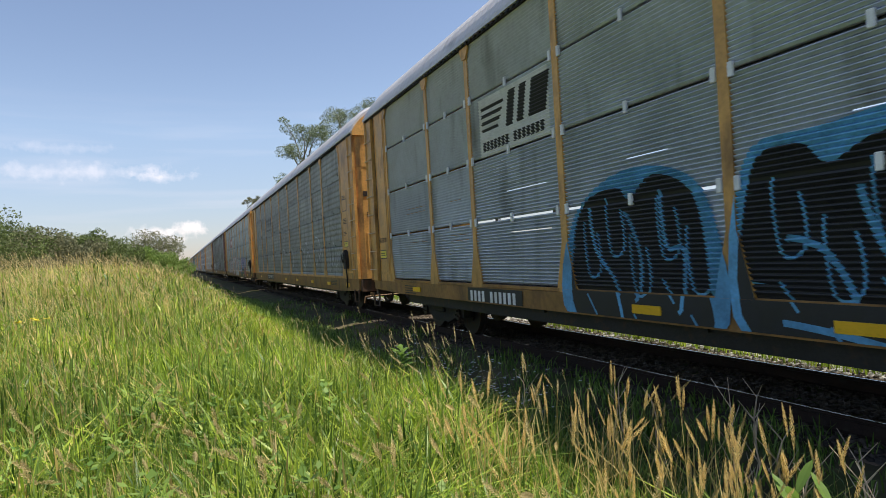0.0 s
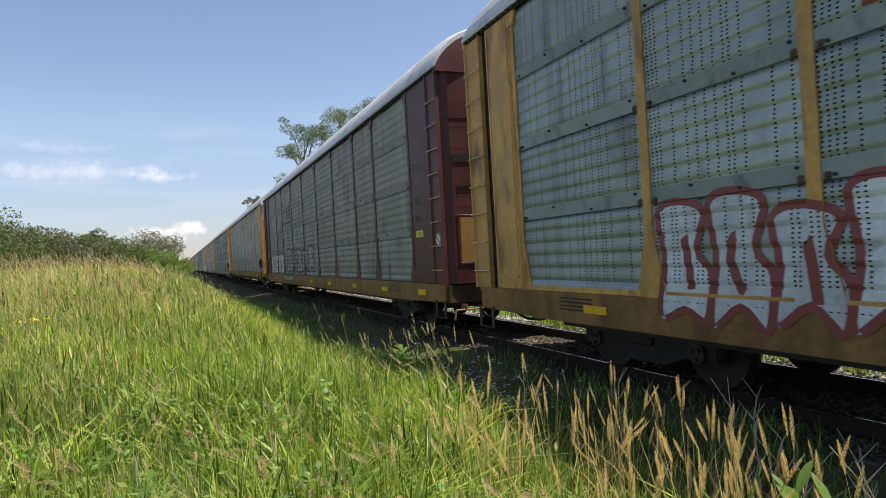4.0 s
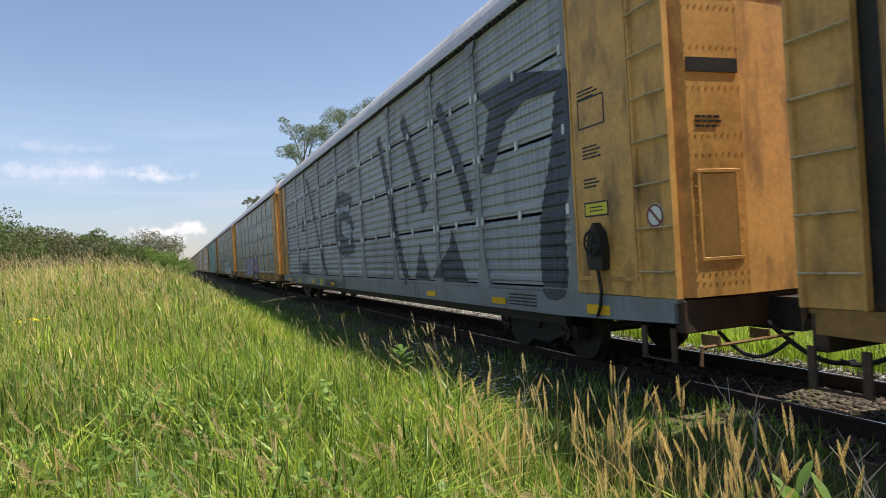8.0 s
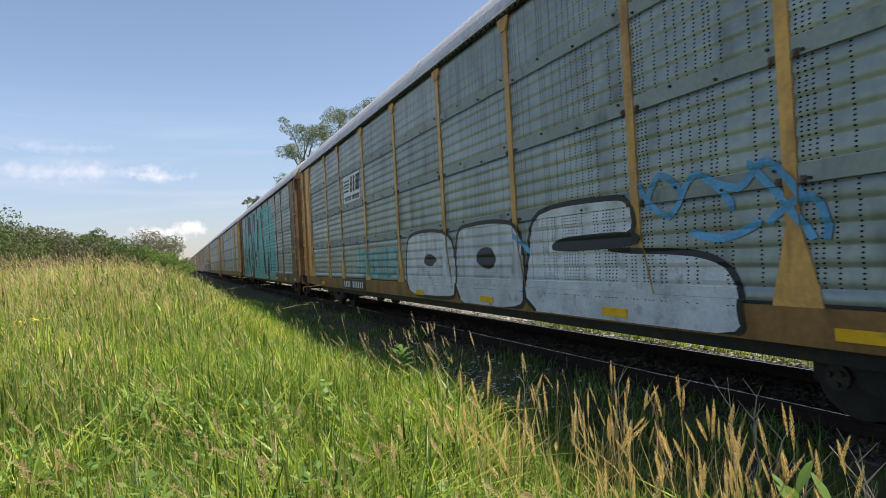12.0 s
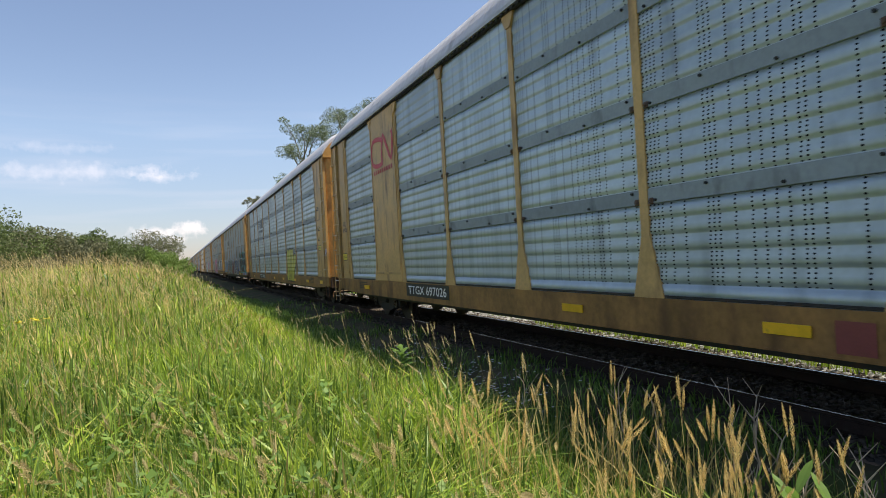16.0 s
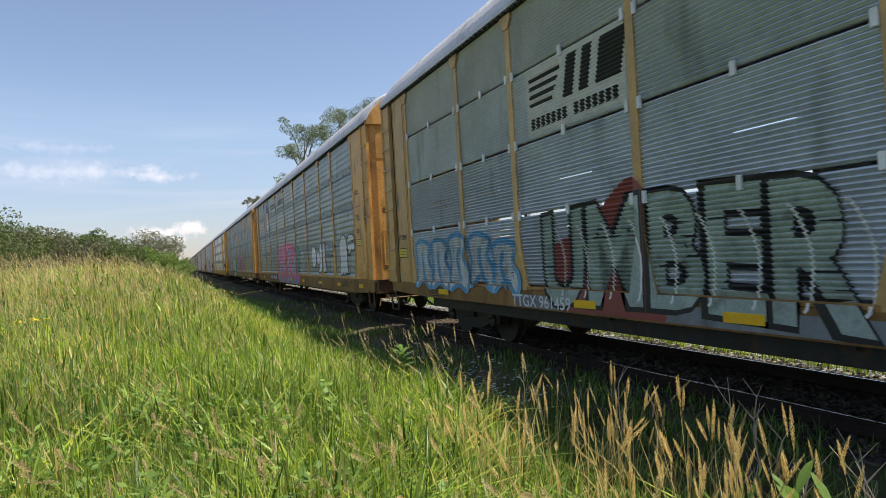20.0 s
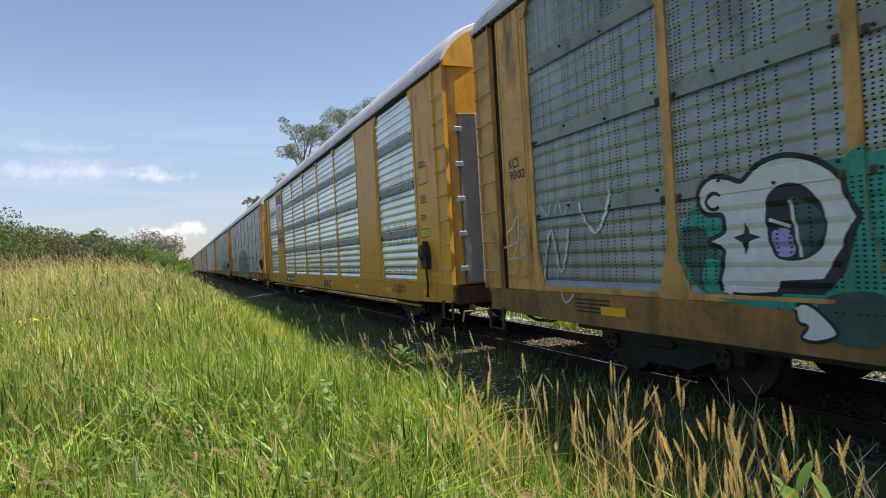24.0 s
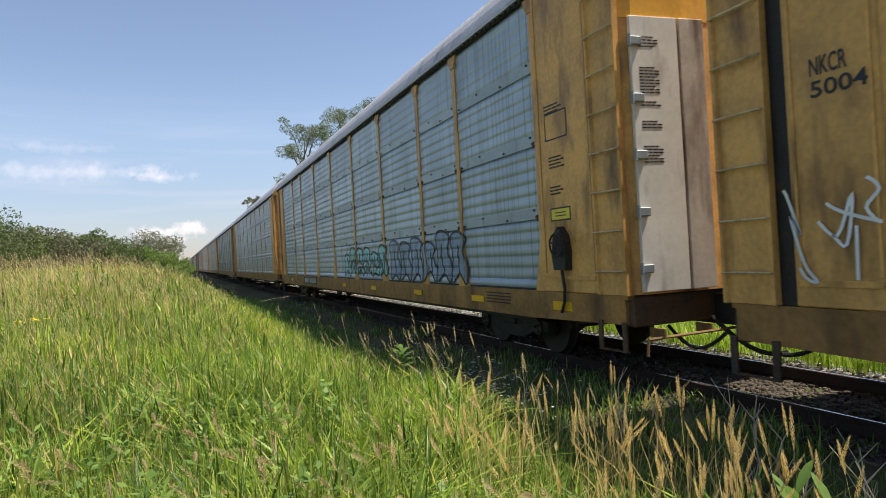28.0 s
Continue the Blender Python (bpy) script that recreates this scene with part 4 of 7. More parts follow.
            w.matrix_parent_inverse = pose(0, d, 0)
            WHEELS.append(w)
    part("step", cached("step", P["grimy"], step_shape), None, car)
    part("step", cached("step", P["grimy"], step_shape), None, car, m=pose(0, BODY - 0.62, 0))
    if detail:
        if k == 13:
            part("air_pipe", cached("air_pipe", P["bright"], pipe_shape), None, car)
        if k in (2, 3, 4, 5, 8, 9, 12, 14):
            plate = part("warning_sign", cached("sign_disc", P["letter"], disc_shape(0.13, 0.008)), None, car, "round white warning sign with a red slash", pose(-1.517, 0.28, 1.93))
            part("sign_ring", cached("sign_ring", P["redbrown"], slash_shape), None, plate, "red ring and slash")
        if k in (8, 13):
            lad = part("side_ladder", cached("side_ladder", fp, stiles_shape), None, car, "short ladder at the rear corner", pose(0, BODY - 0.58, 0))
            for z in (0.50, 0.98, 1.46, 1.94, 2.40):
                part("rung", cached("rung", P["sunpale"], rung_shape), None, lad, m=pose(-1.63, 0.03, z))
        if top == "white":
            word = text_bm("EXCESS HEIGHT", 0.01)
            for v in word.verts:
                v.co = Vector((0.10 + v.co.x * 0.105, -0.016, 4.66 + v.co.y * 0.13))
            part("lettering", word, P["ink"], car, "small black words on white", FACE)
        if k in (0, 1, 3, 4, 13, 14, 15):
            part("hand_brake", cached("hand_brake", P["black"], brake_shape), None, car)
        for y in REFLECT.get(k, (3.7, 6.6, 9.9, 13.0, 22.6)):
            part("reflector", cached("reflector", P["reflector"], reflector_shape), None, car, m=pose(-0.012, y, 0.86 if kind == "fine" else 0.80))
    return car


WHEELS = []
CARS = {
    -2: dict(kind="perf", tone="green", label="yellow autorack car with greenish perforated sides"),
    -1: dict(kind="fine", tone="louvre", label="yellow autorack car with grey louvred sides and blue graffiti"),
    0: dict(kind="perf", tone="olive", label="yellow autorack car with dull olive perforated sides"),
    1: dict(kind="perf", tone="green", label="autorack car with blue, white and red graffiti"),
    2: dict(kind="perf", tone="olive", frame_paint="maroon", sill="ochre", ends="maroon", label="maroon autorack car with dark sides and white graffiti"),
    3: dict(kind="fine", tone="louvre", top="white", label="yellow autorack car with grey louvred sides"),
    4: dict(kind="gap", tone="bluegrey", frame_paint="grey", sill="grey", plate_paint="yellow", label="grey autorack car with large dark slate graffiti"),
    5: dict(kind="perf", tone="green", label="yellow autorack car with purple graffiti letters"),
    6: dict(kind="perf", tone="green", label="yellow autorack car with white bubble graffiti"),
    7: dict(kind="perf", tone="green", frame_paint="brown", sill="brown", ends="brown", label="brown autorack car covered in teal graffiti"),
    8: dict(kind="perf", tone="pale", frame_paint="tan", plates=True, top="yellow", door="slate", label="yellow autorack car with wide side plates"),
    9: dict(kind="perf", tone="pale", frame_paint="tan", label="yellow autorack car with pale sides and yellow graffiti"),
    10: dict(kind="fine", tone="louvre", frame_paint="tan", label="autorack car with louvred sides and lettered graffiti"),
    11: dict(kind="perf", tone="green", label="yellow autorack car with pink and white graffiti"),
    12: dict(kind="perf", tone="green", label="yellow autorack car with black and white graffiti"),
    13: dict(kind="up", tone="big", frame_paint="bright", sill="bright", ends="bright", top="bright", plates=True, door="slate", label="bright yellow autorack car with silver sides"),
    14: dict(kind="perf", tone="blue", top="white", label="yellow autorack car with green and pink graffiti"),
    15: dict(kind="perf", tone="blue", top="bright", door="white", label="yellow autorack car with pale blue sides and white door"),
}
FAR_TONES = [("perf", "green", "yellow"), ("perf", "blue", "yellow"), ("fine", "louvre", "yellow"), ("perf", "olive", "maroon"), ("perf", "blue", "yellow"), ("perf", "green", "brown")]
for k in range(-2, 37):
    if k in CARS:
        make_car(k, **CARS[k])
    else:
        kd, tn, fr = FAR_TONES[k % 6]
        make_car(k, kd, tn, fr, "ochre", "hatch" if fr == "yellow" else fr, detail=False, label="%s autorack car with weathered sides, far down the line" % fr)


def gone(t):
    """How many car lengths the train has moved on after t seconds; it slows a little."""
    a, b, c = PASS
    return (-b + math.sqrt(b * b - 4 * c * (a - t))) / (2 * c)


def motions():
    # every wheelset rolls in the same way: the first is keyed, the others take over its keys
    first = WHEELS[0]
    walk(first, [(i / FPS, pose(0, 0, 0.42, math.degrees(PITCH_CAR * gone(i / FPS) / 0.42))) for i in range(28 * FPS + 1)])
    for w in WHEELS[1:]:
        w.rotation_mode = "QUATERNION"
        w.animation_data_create()
        w.animation_data.action = first.animation_data.action
        w.animation_data.action_slot = first.animation_data.action_slot
    for k, car in ROOTS.items():
        walk(car, [(t, pose(TRACK, 6.42 + PITCH_CAR * (k - gone(t)), 0)) for t in range(0, 29, 2)])


# ---- plants ----
def leaf_paint(name, a, b, through=0.4, rough=0.55):
    """Leaf green between two tones, one tone to each leaf or blade, light passing through."""
    m = bpy.data.materials.new(name)
    m.use_nodes = True
    n, l = m.node_tree.nodes, m.node_tree.links
    p, g, mx = n["Principled BSDF"], n.new("ShaderNodeNewGeometry"), n.new("ShaderNodeMix")
    mx.data_type = "RGBA"
    l.new(g.outputs["Random Per Island"], mx.inputs["Factor"])
    mx.inputs["A"].default_value, mx.inputs["B"].default_value = (*a, 1), (*b, 1)
    # slow change over the field
    co, nz, m2 = n.new("ShaderNodeTexCoord"), n.new("ShaderNodeTexNoise"), n.new("ShaderNodeMix")
    l.new(co.outputs["Object"], nz.inputs[0])
    nz.inputs["Scale"].default_value, nz.inputs["Detail"].default_value = 0.7, 4.0
    m2.data_type, m2.blend_type = "RGBA", "MULTIPLY"
    rp = n.new("ShaderNodeMapRange")
    rp.inputs[1].default_value, rp.inputs[2].default_value, rp.inputs[3].default_value, rp.inputs[4].default_value = 0.3, 0.7, 0.72, 1.2
    l.new(nz.outputs[0], rp.inputs[0])
    cc = n.new("ShaderNodeCombineColor")
    for i in range(3):
        l.new(rp.outputs[0], cc.inputs[i])
    m2.inputs["Factor"].default_value = 1.0
    l.new(mx.outputs["Result"], m2.inputs["A"])
    l.new(cc.outputs[0], m2.inputs["B"])
    col = m2.outputs["Result"]
    l.new(col, p.inputs["Base Color"])
    p.inputs["Roughness"].default_value, p.inputs["Specular IOR Level"].default_value = rough, 0.35
    tr, ms = n.new("ShaderNodeBsdfTranslucent"), n.new("ShaderNodeMixShader")
    l.new(col, tr.inputs[0])
    ms.inputs[0].default_value = through
    l.new(p.outputs[0], ms.inputs[1])
    l.new(tr.outputs[0], ms.inputs[2])
    l.new(ms.outputs[0], n["Material Output"].inputs[0])
    return m


GREEN = leaf_paint("meadow grass", (0.045, 0.115, 0.014), (0.29, 0.41, 0.075), 0.40, 0.42)
LIME = leaf_paint("young grass", (0.19, 0.32, 0.02), (0.52, 0.61, 0.09), 0.42, 0.42)
STRAW = leaf_paint("dry straw", (0.44, 0.33, 0.10), (0.80, 0.64, 0.28), 0.4)
HEAD = leaf_paint("ripe seed head", (0.64, 0.44, 0.15), (0.92, 0.72, 0.34), 0.5)
TAN = leaf_paint("faded grass head", (0.50, 0.38, 0.17), (0.80, 0.67, 0.36), 0.45)
BUSH = leaf_paint("shrub leaf", (0.07, 0.105, 0.03), (0.20, 0.25, 0.08), 0.35)
BUSH2 = leaf_paint("bright shrub leaf", (0.13, 0.22, 0.04), (0.28, 0.38, 0.10), 0.35)
GREYLEAF = leaf_paint("grey green leaf", (0.11, 0.12, 0.06), (0.26, 0.26, 0.14), 0.35)
# haze of distance is mixed into this leaf colour
TREELEAF = leaf_paint("tree leaf paled for haze", (0.11, 0.15, 0.085), (0.25, 0.30, 0.17), 0.35)
WEED = leaf_paint("broad weed leaf", (0.10, 0.21, 0.035), (0.30, 0.42, 0.09), 0.4)
BARK = surf("grey brown bark", (0.19, 0.15, 0.11), 0.9, 0, 0.3, 4.0, (0.05, 0.045, 0.04), 0.4, 3.0, 0.5)
TWIG = surf("dead grey brown stem", (0.40, 0.32, 0.23), 0.85, 0, 0.3, 6.0, None)


def indexed(name, co, fi, material):
    me = bpy.data.meshes.new(name)
    me.vertices.add(len(co))
    me.vertices.foreach_set("co", np.asarray(co, dtype=np.float32).ravel())
    fi = np.asarray(fi, dtype=np.int32)
    me.loops.add(fi.size)
    me.loops.foreach_set("vertex_index", fi.ravel())
    me.polygons.add(len(fi))
    me.polygons.foreach_set("loop_start", np.arange(0, fi.size, fi.shape[1], dtype=np.int32))
    me.update(calc_edges=True)
    me.materials.append(material)
    return me


def blades(root, height, width, lean, heading, rng, levels=4, curl=1.7):
    """Grass blades: strips that taper and bend over. Arrays over all blades; returns corners and faces."""
    n = len(root)
    t = np.linspace(0, 1, levels)
    dx, dy = np.cos(heading), np.sin(heading)
    out = lean[:, None] * height[:, None] * t[None] ** curl
    up = height[:, None] * (t[None] - 0.32 * np.minimum(lean, 1.2)[:, None] * t[None] ** 2.4)
    w = 0.5 * width[:, None] * np.array([0.75, 1.0, 0.8, 0.08])[None] if levels == 4 else 0.5 * width[:, None] * np.linspace(1, 0.3, levels)[None]
    turn = heading + math.pi / 2 + rng.uniform(-0.7, 0.7, n)
    wx, wy = np.cos(turn), np.sin(turn)
    cx = root[:, 0:1] + dx[:, None] * out
    cy = root[:, 1:2] + dy[:, None] * out
    cz = root[:, 2:3] + up
    a = np.stack([cx - wx[:, None] * w, cy - wy[:, None] * w, cz], -1)
    b = np.stack([cx + wx[:, None] * w, cy + wy[:, None] * w, cz], -1)
    co = np.stack([a, b], 2).reshape(n, levels * 2, 3)
    q = np.array([[2 * i, 2 * i + 1, 2 * i + 3, 2 * i + 2] for i in range(levels - 1)])
    fi = (q[None] + (np.arange(n) * levels * 2)[:, None, None]).reshape(-1, 4)
    tip = np.stack([cx[:, -1], cy[:, -1], cz[:, -1]], -1)
    way = np.stack([cx[:, -1] - cx[:, -2], cy[:, -1] - cy[:, -2], cz[:, -1] - cz[:, -2]], -1)
    return co.reshape(-1, 3), fi, tip, way / np.linalg.norm(way, axis=1)[:, None]


def heads(tip, way, length, width, rng, grains):
    """Seed heads: small grains set all round the top of a stalk."""
    n = len(tip)
    t = np.linspace(0.0, 1.0, grains)
    ang = np.arange(grains) * 2.4
    side = np.cross(way, np.array([0.3, 0.9, 0.1]))
    side /= np.linalg.norm(side, axis=1)[:, None]
    other = np.cross(way, side)
    sw = np.sin(np.pi * np.clip(t * 0.86 + 0.10, 0, 1)) ** 0.7
    c, s = np.cos(ang), np.sin(ang)
    rad = (c[None, :, None] * side[:, None] + s[None, :, None] * other[:, None])
    mid = tip[:, None] + way[:, None] * (t[None, :, None] - 0.12) * length[:, None, None]
    mid = mid + np.array([0, 0, -0.06])[None, None] * (t[None, :, None] ** 2) * length[:, None, None]
    g = np.maximum(length / grains * 2.6, 0.011)[:, None, None] * rng.uniform(0.6, 1.4, (n, grains))[:, :, None]
    wr = (width[:, None] * sw[None])[:, :, None]
    tang = np.cross(rad, way[:, None])
    p0 = mid
    p1 = mid + rad * wr * 0.40 + tang * wr * 0.13 + way[:, None] * g * 0.55
    p2 = mid + rad * wr * 0.55 + way[:, None] * g * 1.25
    p3 = mid + rad * wr * 0.40 - tang * wr * 0.13 + way[:, None] * g * 0.55
    co = np.stack([p0, p1, p2, p3], 2).reshape(-1, 3)
    return co, np.arange(len(co)).reshape(-1, 4)


def fan(n, r0, r1, a0, a1, rng, power=1.0):
    """Places spread over a fan round the camera's foot, thinning with distance."""
    r = r0 + (r1 - r0) * rng.rand(n) ** power
    a = np.radians(rng.uniform(a0, a1, n))
    return r * np.sin(a), r * np.cos(a), r


def field(x, y):
    s = np.sin(x * 1.3 + 1.1 * np.sin(y * 0.7)) + np.sin(y * 0.9 + 1.7 * np.sin(x * 0.8)) + 0.8 * np.sin(2.7 * x - 1.9 * y)
    return s / 2.8


def meadow():
    rng = np.random.RandomState(11)
    greens, limes, straws, hd, tn = [], [], [], [], []

    def add(bucket, co, fi):
        bucket.append((co, fi))

    def edge(x, y):
        """Where the meadow ends towards the ballast."""
        return 2.80 + 0.25 * np.sin(y * 1.3) + 0.2 * np.sin(y * 3.7) + 0.012 * np.clip(y, 0, 40)

    # blades of the meadow, in rings of growing distance
    for n, r0, r1, h, w in ((46000, 1.05, 6.5, 0.53, 0.0115), (66000, 6.0, 17, 0.55, 0.0145), (58000, 16, 44, 0.56, 0.029), (16000, 42, 110, 0.7, 0.13)):
        x, y, r = fan(n, r0, r1, -17, 66, rng, 0.9 if r0 < 5 else 1.15)
        keep = (x < edge(x, y) + rng.uniform(-0.35, 0.25, n)) & (r > 1.0)
        x, y, r = x[keep], y[keep], r[keep]
        k = len(x)
        f = field(x, y)
        root = np.stack([x, y, lie(x, y) - 0.02], -1)
        low = smooth(x, 1.2, 2.9)
        verge = smooth(x, 0.2, 1.9) * smooth(y, 8, 12)
        hh = h * rng.uniform(0.55, 1.25, k) * (1 + 0.18 * f) * (1 - 0.42 * low) * (1 - 0.5 * verge)
        ln = np.abs(rng.normal(0.42, 0.5, k))
        hd_ = rng.uniform(0, math.tau, k)
        hd_ = np.where(rng.rand(k) < 0.25, rng.normal(2.9, 0.7, k), hd_)
        co, fi, _, _ = blades(root, hh, w * rng.uniform(0.45, 1.0, k) * np.where(rng.rand(k) < 0.28, rng.uniform(2.0, 3.4, k), 1.0), ln, hd_, rng)
        lime = (rng.rand(k) < 0.32 + 0.25 * f) | ((np.abs(x - 2.0) < 0.9) & (y > 12) & (y < 25) & (rng.rand(k) < 0.92))
        dry = rng.rand(k) < 0.08 + 0.10 * smooth(r, 6, 26) + 0.08 * smooth(-x, -1, 2) + 0.18 * smooth(-x, -0.5, 2.5) * smooth(r, 11, 22)
        cof = co.reshape(k, 8, 3)
        for bucket, pick in ((limes, lime & ~dry), (greens, ~lime & ~dry), (straws, dry)):
            c = cof[pick].reshape(-1, 3)
            m = int(pick.sum())
            q = np.array([[0, 1, 3, 2], [2, 3, 5, 4], [4, 5, 7, 6]])
            add(bucket, c, (q[None] + (np.arange(m) * 8)[:, None, None]).reshape(-1, 4))

    # broad arching leaves close by
    n = 5200
    x, y, r = fan(n, 1.3, 6.5, -15, 50, rng, 0.8)
    ok = (x < edge(x, y) - 0.5) & (field(x * 1.7, y * 1.4) > -0.25)
    x, y = x[ok], y[ok]
    k = len(x)
    co, fi, _, _ = blades(np.stack([x, y, lie(x, y)], -1), rng.uniform(0.45, 0.72, k), rng.uniform(0.016, 0.030, k), np.abs(rng.normal(0.85, 0.4, k)), rng.uniform(0, math.tau, k), rng)
    h = k // 2
    add(limes, co[:h * 8], fi[:h * 3])
    add(greens, co[h * 8:], fi[h * 3:] - h * 8)

    # the meadow goes on all round
    n = 62000
    x, y = rng.uniform(-30, 3.2, n), rng.uniform(-26, 34, n)
    near = np.arange(n) < 44000
    rr, aa = 11.0 * rng.rand(n) ** 0.6, rng.uniform(0, math.tau, n)
    x, y = np.where(near, rr * np.sin(aa), x), np.where(near, rr * np.cos(aa), y)
    a = np.degrees(np.arctan2(x, y))
    ok = ((a < -15) | (a > 62)) & (x < 2.9 + 0.3 * np.sin(y)) & (np.hypot(x, y) > 0.7)
    x, y, near = x[ok], y[ok], near[ok]
    k = len(x)
    co, fi, _, _ = blades(np.stack([x, y, lie(x, y)], -1), rng.uniform(0.35, 0.72, k), rng.uniform(0.03, 0.07, k) * np.where(near, 0.45, 1.0), np.abs(rng.normal(0.5, 0.4, k)), rng.uniform(0, math.tau, k), rng)
    h = k // 3
    add(limes, co[:h * 8], fi[:h * 3])
    add(greens, co[h * 8:], fi[h * 3:] - h * 8)

    # stalks with heads: ripe ones near the line, faded ones all over the bank
    def stalks(x, y, h, lean, hl, hw, grains, thick, bucket, toward=None):
        k = len(x)
        root = np.stack([x, y, lie(x, y)], -1)
        hg = rng.uniform(0, math.tau, k) if toward is None else rng.normal(toward, 0.8, k)
        co, fi, tip, way = blades(root, h, thick, lean, hg, rng, 3, 2.2)
        add(straws, co, fi)
        c, f = heads(tip, way, hl, hw, rng, grains)
        add(bucket, c, f)

    n = 680
    x, y, r = fan(n, 2.2, 4.2, 24, 62, rng, 1.0)
    clump = np.sin(x * 5.1 + 2.2 * np.sin(y * 2.3)) * np.sin(y * 4.3 + 1.0)
    ok = (x > 1.3 + 0.3 * rng.rand(n)) & (x < 2.75) & (rng.rand(n) < 0.42 + 0.6 * clump)
    x, y = x[ok], y[ok]
    n = len(x)
    stalks(x, y, rng.uniform(0.45, 0.95, n) - 0.12 * smooth(x, 1.9, 2.7), np.abs(rng.normal(0.12, 0.16, n)), rng.uniform(0.10, 0.20, n), rng.uniform(0.012, 0.021, n), 100, np.full(n, 0.0065), hd)
    # withered leaves among the ripe stalks
    n = 1000
    x, y = rng.uniform(1.5, 2.85, n), 1.2 + 3.6 * rng.rand(n)
    ok = np.sin(x * 5.1 + 2.2 * np.sin(y * 2.3)) * np.sin(y * 4.3 + 1.0) + rng.uniform(-0.2, 1.0, n) > 0.25
    x, y = x[ok], y[ok]
    k = len(x)
    co, fi, _, _ = blades(np.stack([x, y, lie(x, y)], -1), rng.uniform(0.3, 0.72, k), rng.uniform(0.005, 0.013, k), np.abs(rng.normal(0.35, 0.35, k)), rng.uniform(0, math.tau, k), rng)
    add(straws, co, fi)
    # drooping pale panicles close by
    n = 260
    x, y, r = fan(n, 1.5, 5.5, -15, 40, rng, 1.0)
    ok = (x < 2.2) & (rng.rand(n) < 0.55 + 0.5 * field(x * 2.1, y * 1.9))
    x, y = x[ok], y[ok]
    n = len(x)
    stalks(x, y, rng.uniform(0.5, 0.74, n), np.abs(rng.normal(0.55, 0.25, n)), rng.uniform(0.09, 0.16, n), rng.uniform(0.02, 0.04, n), 60, np.full(n, 0.004), tn, 2.6)
    n = 55
    x, y, r = fan(n, 3.6, 12, 8, 40, rng, 1.0)
    ok = (x > edge(x, y) - 1.1) & (x < edge(x, y) + 0.1)
    x, y = x[ok], y[ok]
    n = len(x)
    stalks(x, y, rng.uniform(0.5, 0.8, n), np.abs(rng.normal(0.15, 0.12, n)), rng.uniform(0.08, 0.13, n), rng.uniform(0.013, 0.02, n), 26, np.full(n, 0.005), hd, 3.0)
    for n, r0, r1, gr, sc in ((160, 1.9, 7, 60, 0.9), (1900, 6, 16, 14, 1.4), (7500, 14, 42, 6, 2.4), (3500, 38, 95, 4, 5.0)):
        x, y, r = fan(n, r0, r1, -17, 40, rng)
        f = field(x * 0.6 + 3, y * 0.5)
        ok = (x < edge(x, y) - 0.3 - 1.6 * smooth(y, 9, 13)) & (rng.rand(n) < 0.45 + 0.7 * f + 0.35 * smooth(-x, -1, 3))
        x, y, r = x[ok], y[ok], r[ok]
        n = len(x)
        stalks(x, y, rng.uniform(0.6, 0.98, n), np.abs(rng.normal(0.25, 0.2, n)), rng.uniform(0.08, 0.15, n) * (1 + 0.12 * sc), rng.uniform(0.013, 0.022, n) * sc, gr, np.full(n, 0.0035 * sc), tn, 3.0)

    # short growth on the ballast's edge, and the sunny verge beyond the line
    n = 40000
    x = rng.uniform(2.2, 5.3, n)
    y = 0.6 + 30 * rng.rand(n) ** 1.9
    ok = rng.rand(n) < np.clip(1.25 - (x - 2.3) / 2.7 + 0.6 * field(x * 2, y * 1.5) - 0.3 * smooth(y, 6, 12), 0.03, 1)
    x, y = x[ok], y[ok]
    k = len(x)
    co, fi, _, _ = blades(np.stack([x, y, lie(x, y)], -1), rng.uniform(0.12, 0.36, k) * (1 - 0.35 * smooth(x, 2.8, 4.4)), rng.uniform(0.008, 0.022, k), np.abs(rng.normal(0.5, 0.4, k)), rng.uniform(0, math.tau, k), rng)
    add(greens, co, fi)
    n = 36000
    x = 7.95 + 30 * rng.rand(n) ** 2.2 + 0.5 * smooth(np.arange(n) % 97 / 97.0, 0.3, 1)
    y = -6 + 110 * rng.rand(n) ** 1.3
    x[:12000] = rng.uniform(7.75, 10.5, 12000)
    y[:12000] = rng.uniform(-5, 13, 12000)
    k = n
    sc = 1 + np.clip(y, 0, 100) * 0.03
    co, fi, _, _ = blades(np.stack([x, y, lie(x, y)], -1), rng.uniform(0.25, 0.6, k), 0.016 * sc, np.abs(rng.normal(0.35, 0.25, k)), rng.uniform(0, math.tau, k), rng)
    half = k // 2 * 8
    add(limes, co[:half], fi[: k // 2 * 3])
    add(greens, co[half:], fi[k // 2 * 3:] - half)

    # leafy herbs in clumps among the grass
    n = 260
    cx, cy, r = fan(n, 2.5, 26, -16, 24, rng, 1.2)
    ok = (cx < 1.2) & (field(cx * 0.9 + 5, cy * 0.7) > -0.1)
    cx, cy = cx[ok], cy[ok]
    per = 46
    m = len(cx) * per
    up = rng.uniform(0.15, 0.85, m)
    a = rng.uniform(0, math.tau, m)
    rr = 0.17 * rng.rand(m) ** 0.5 * (1.25 - 0.7 * up)
    x, y = np.repeat(cx, per) + rr * np.cos(a), np.repeat(cy, per) + rr * np.sin(a)
    z = lie(x, y) + up * np.repeat(rng.uniform(0.45, 0.85, len(cx)), per)
    ln = rng.uniform(0.035, 0.075, m)
    tilt = rng.uniform(-0.3, 0.8, m)
    d = np.stack([np.cos(a), np.sin(a), tilt], -1) * ln[:, None]
    w = np.stack([-np.sin(a), np.cos(a), rng.uniform(-0.4, 0.4, m)], -1) * ln[:, None] * 0.3
    p = np.stack([x, y, z], -1)
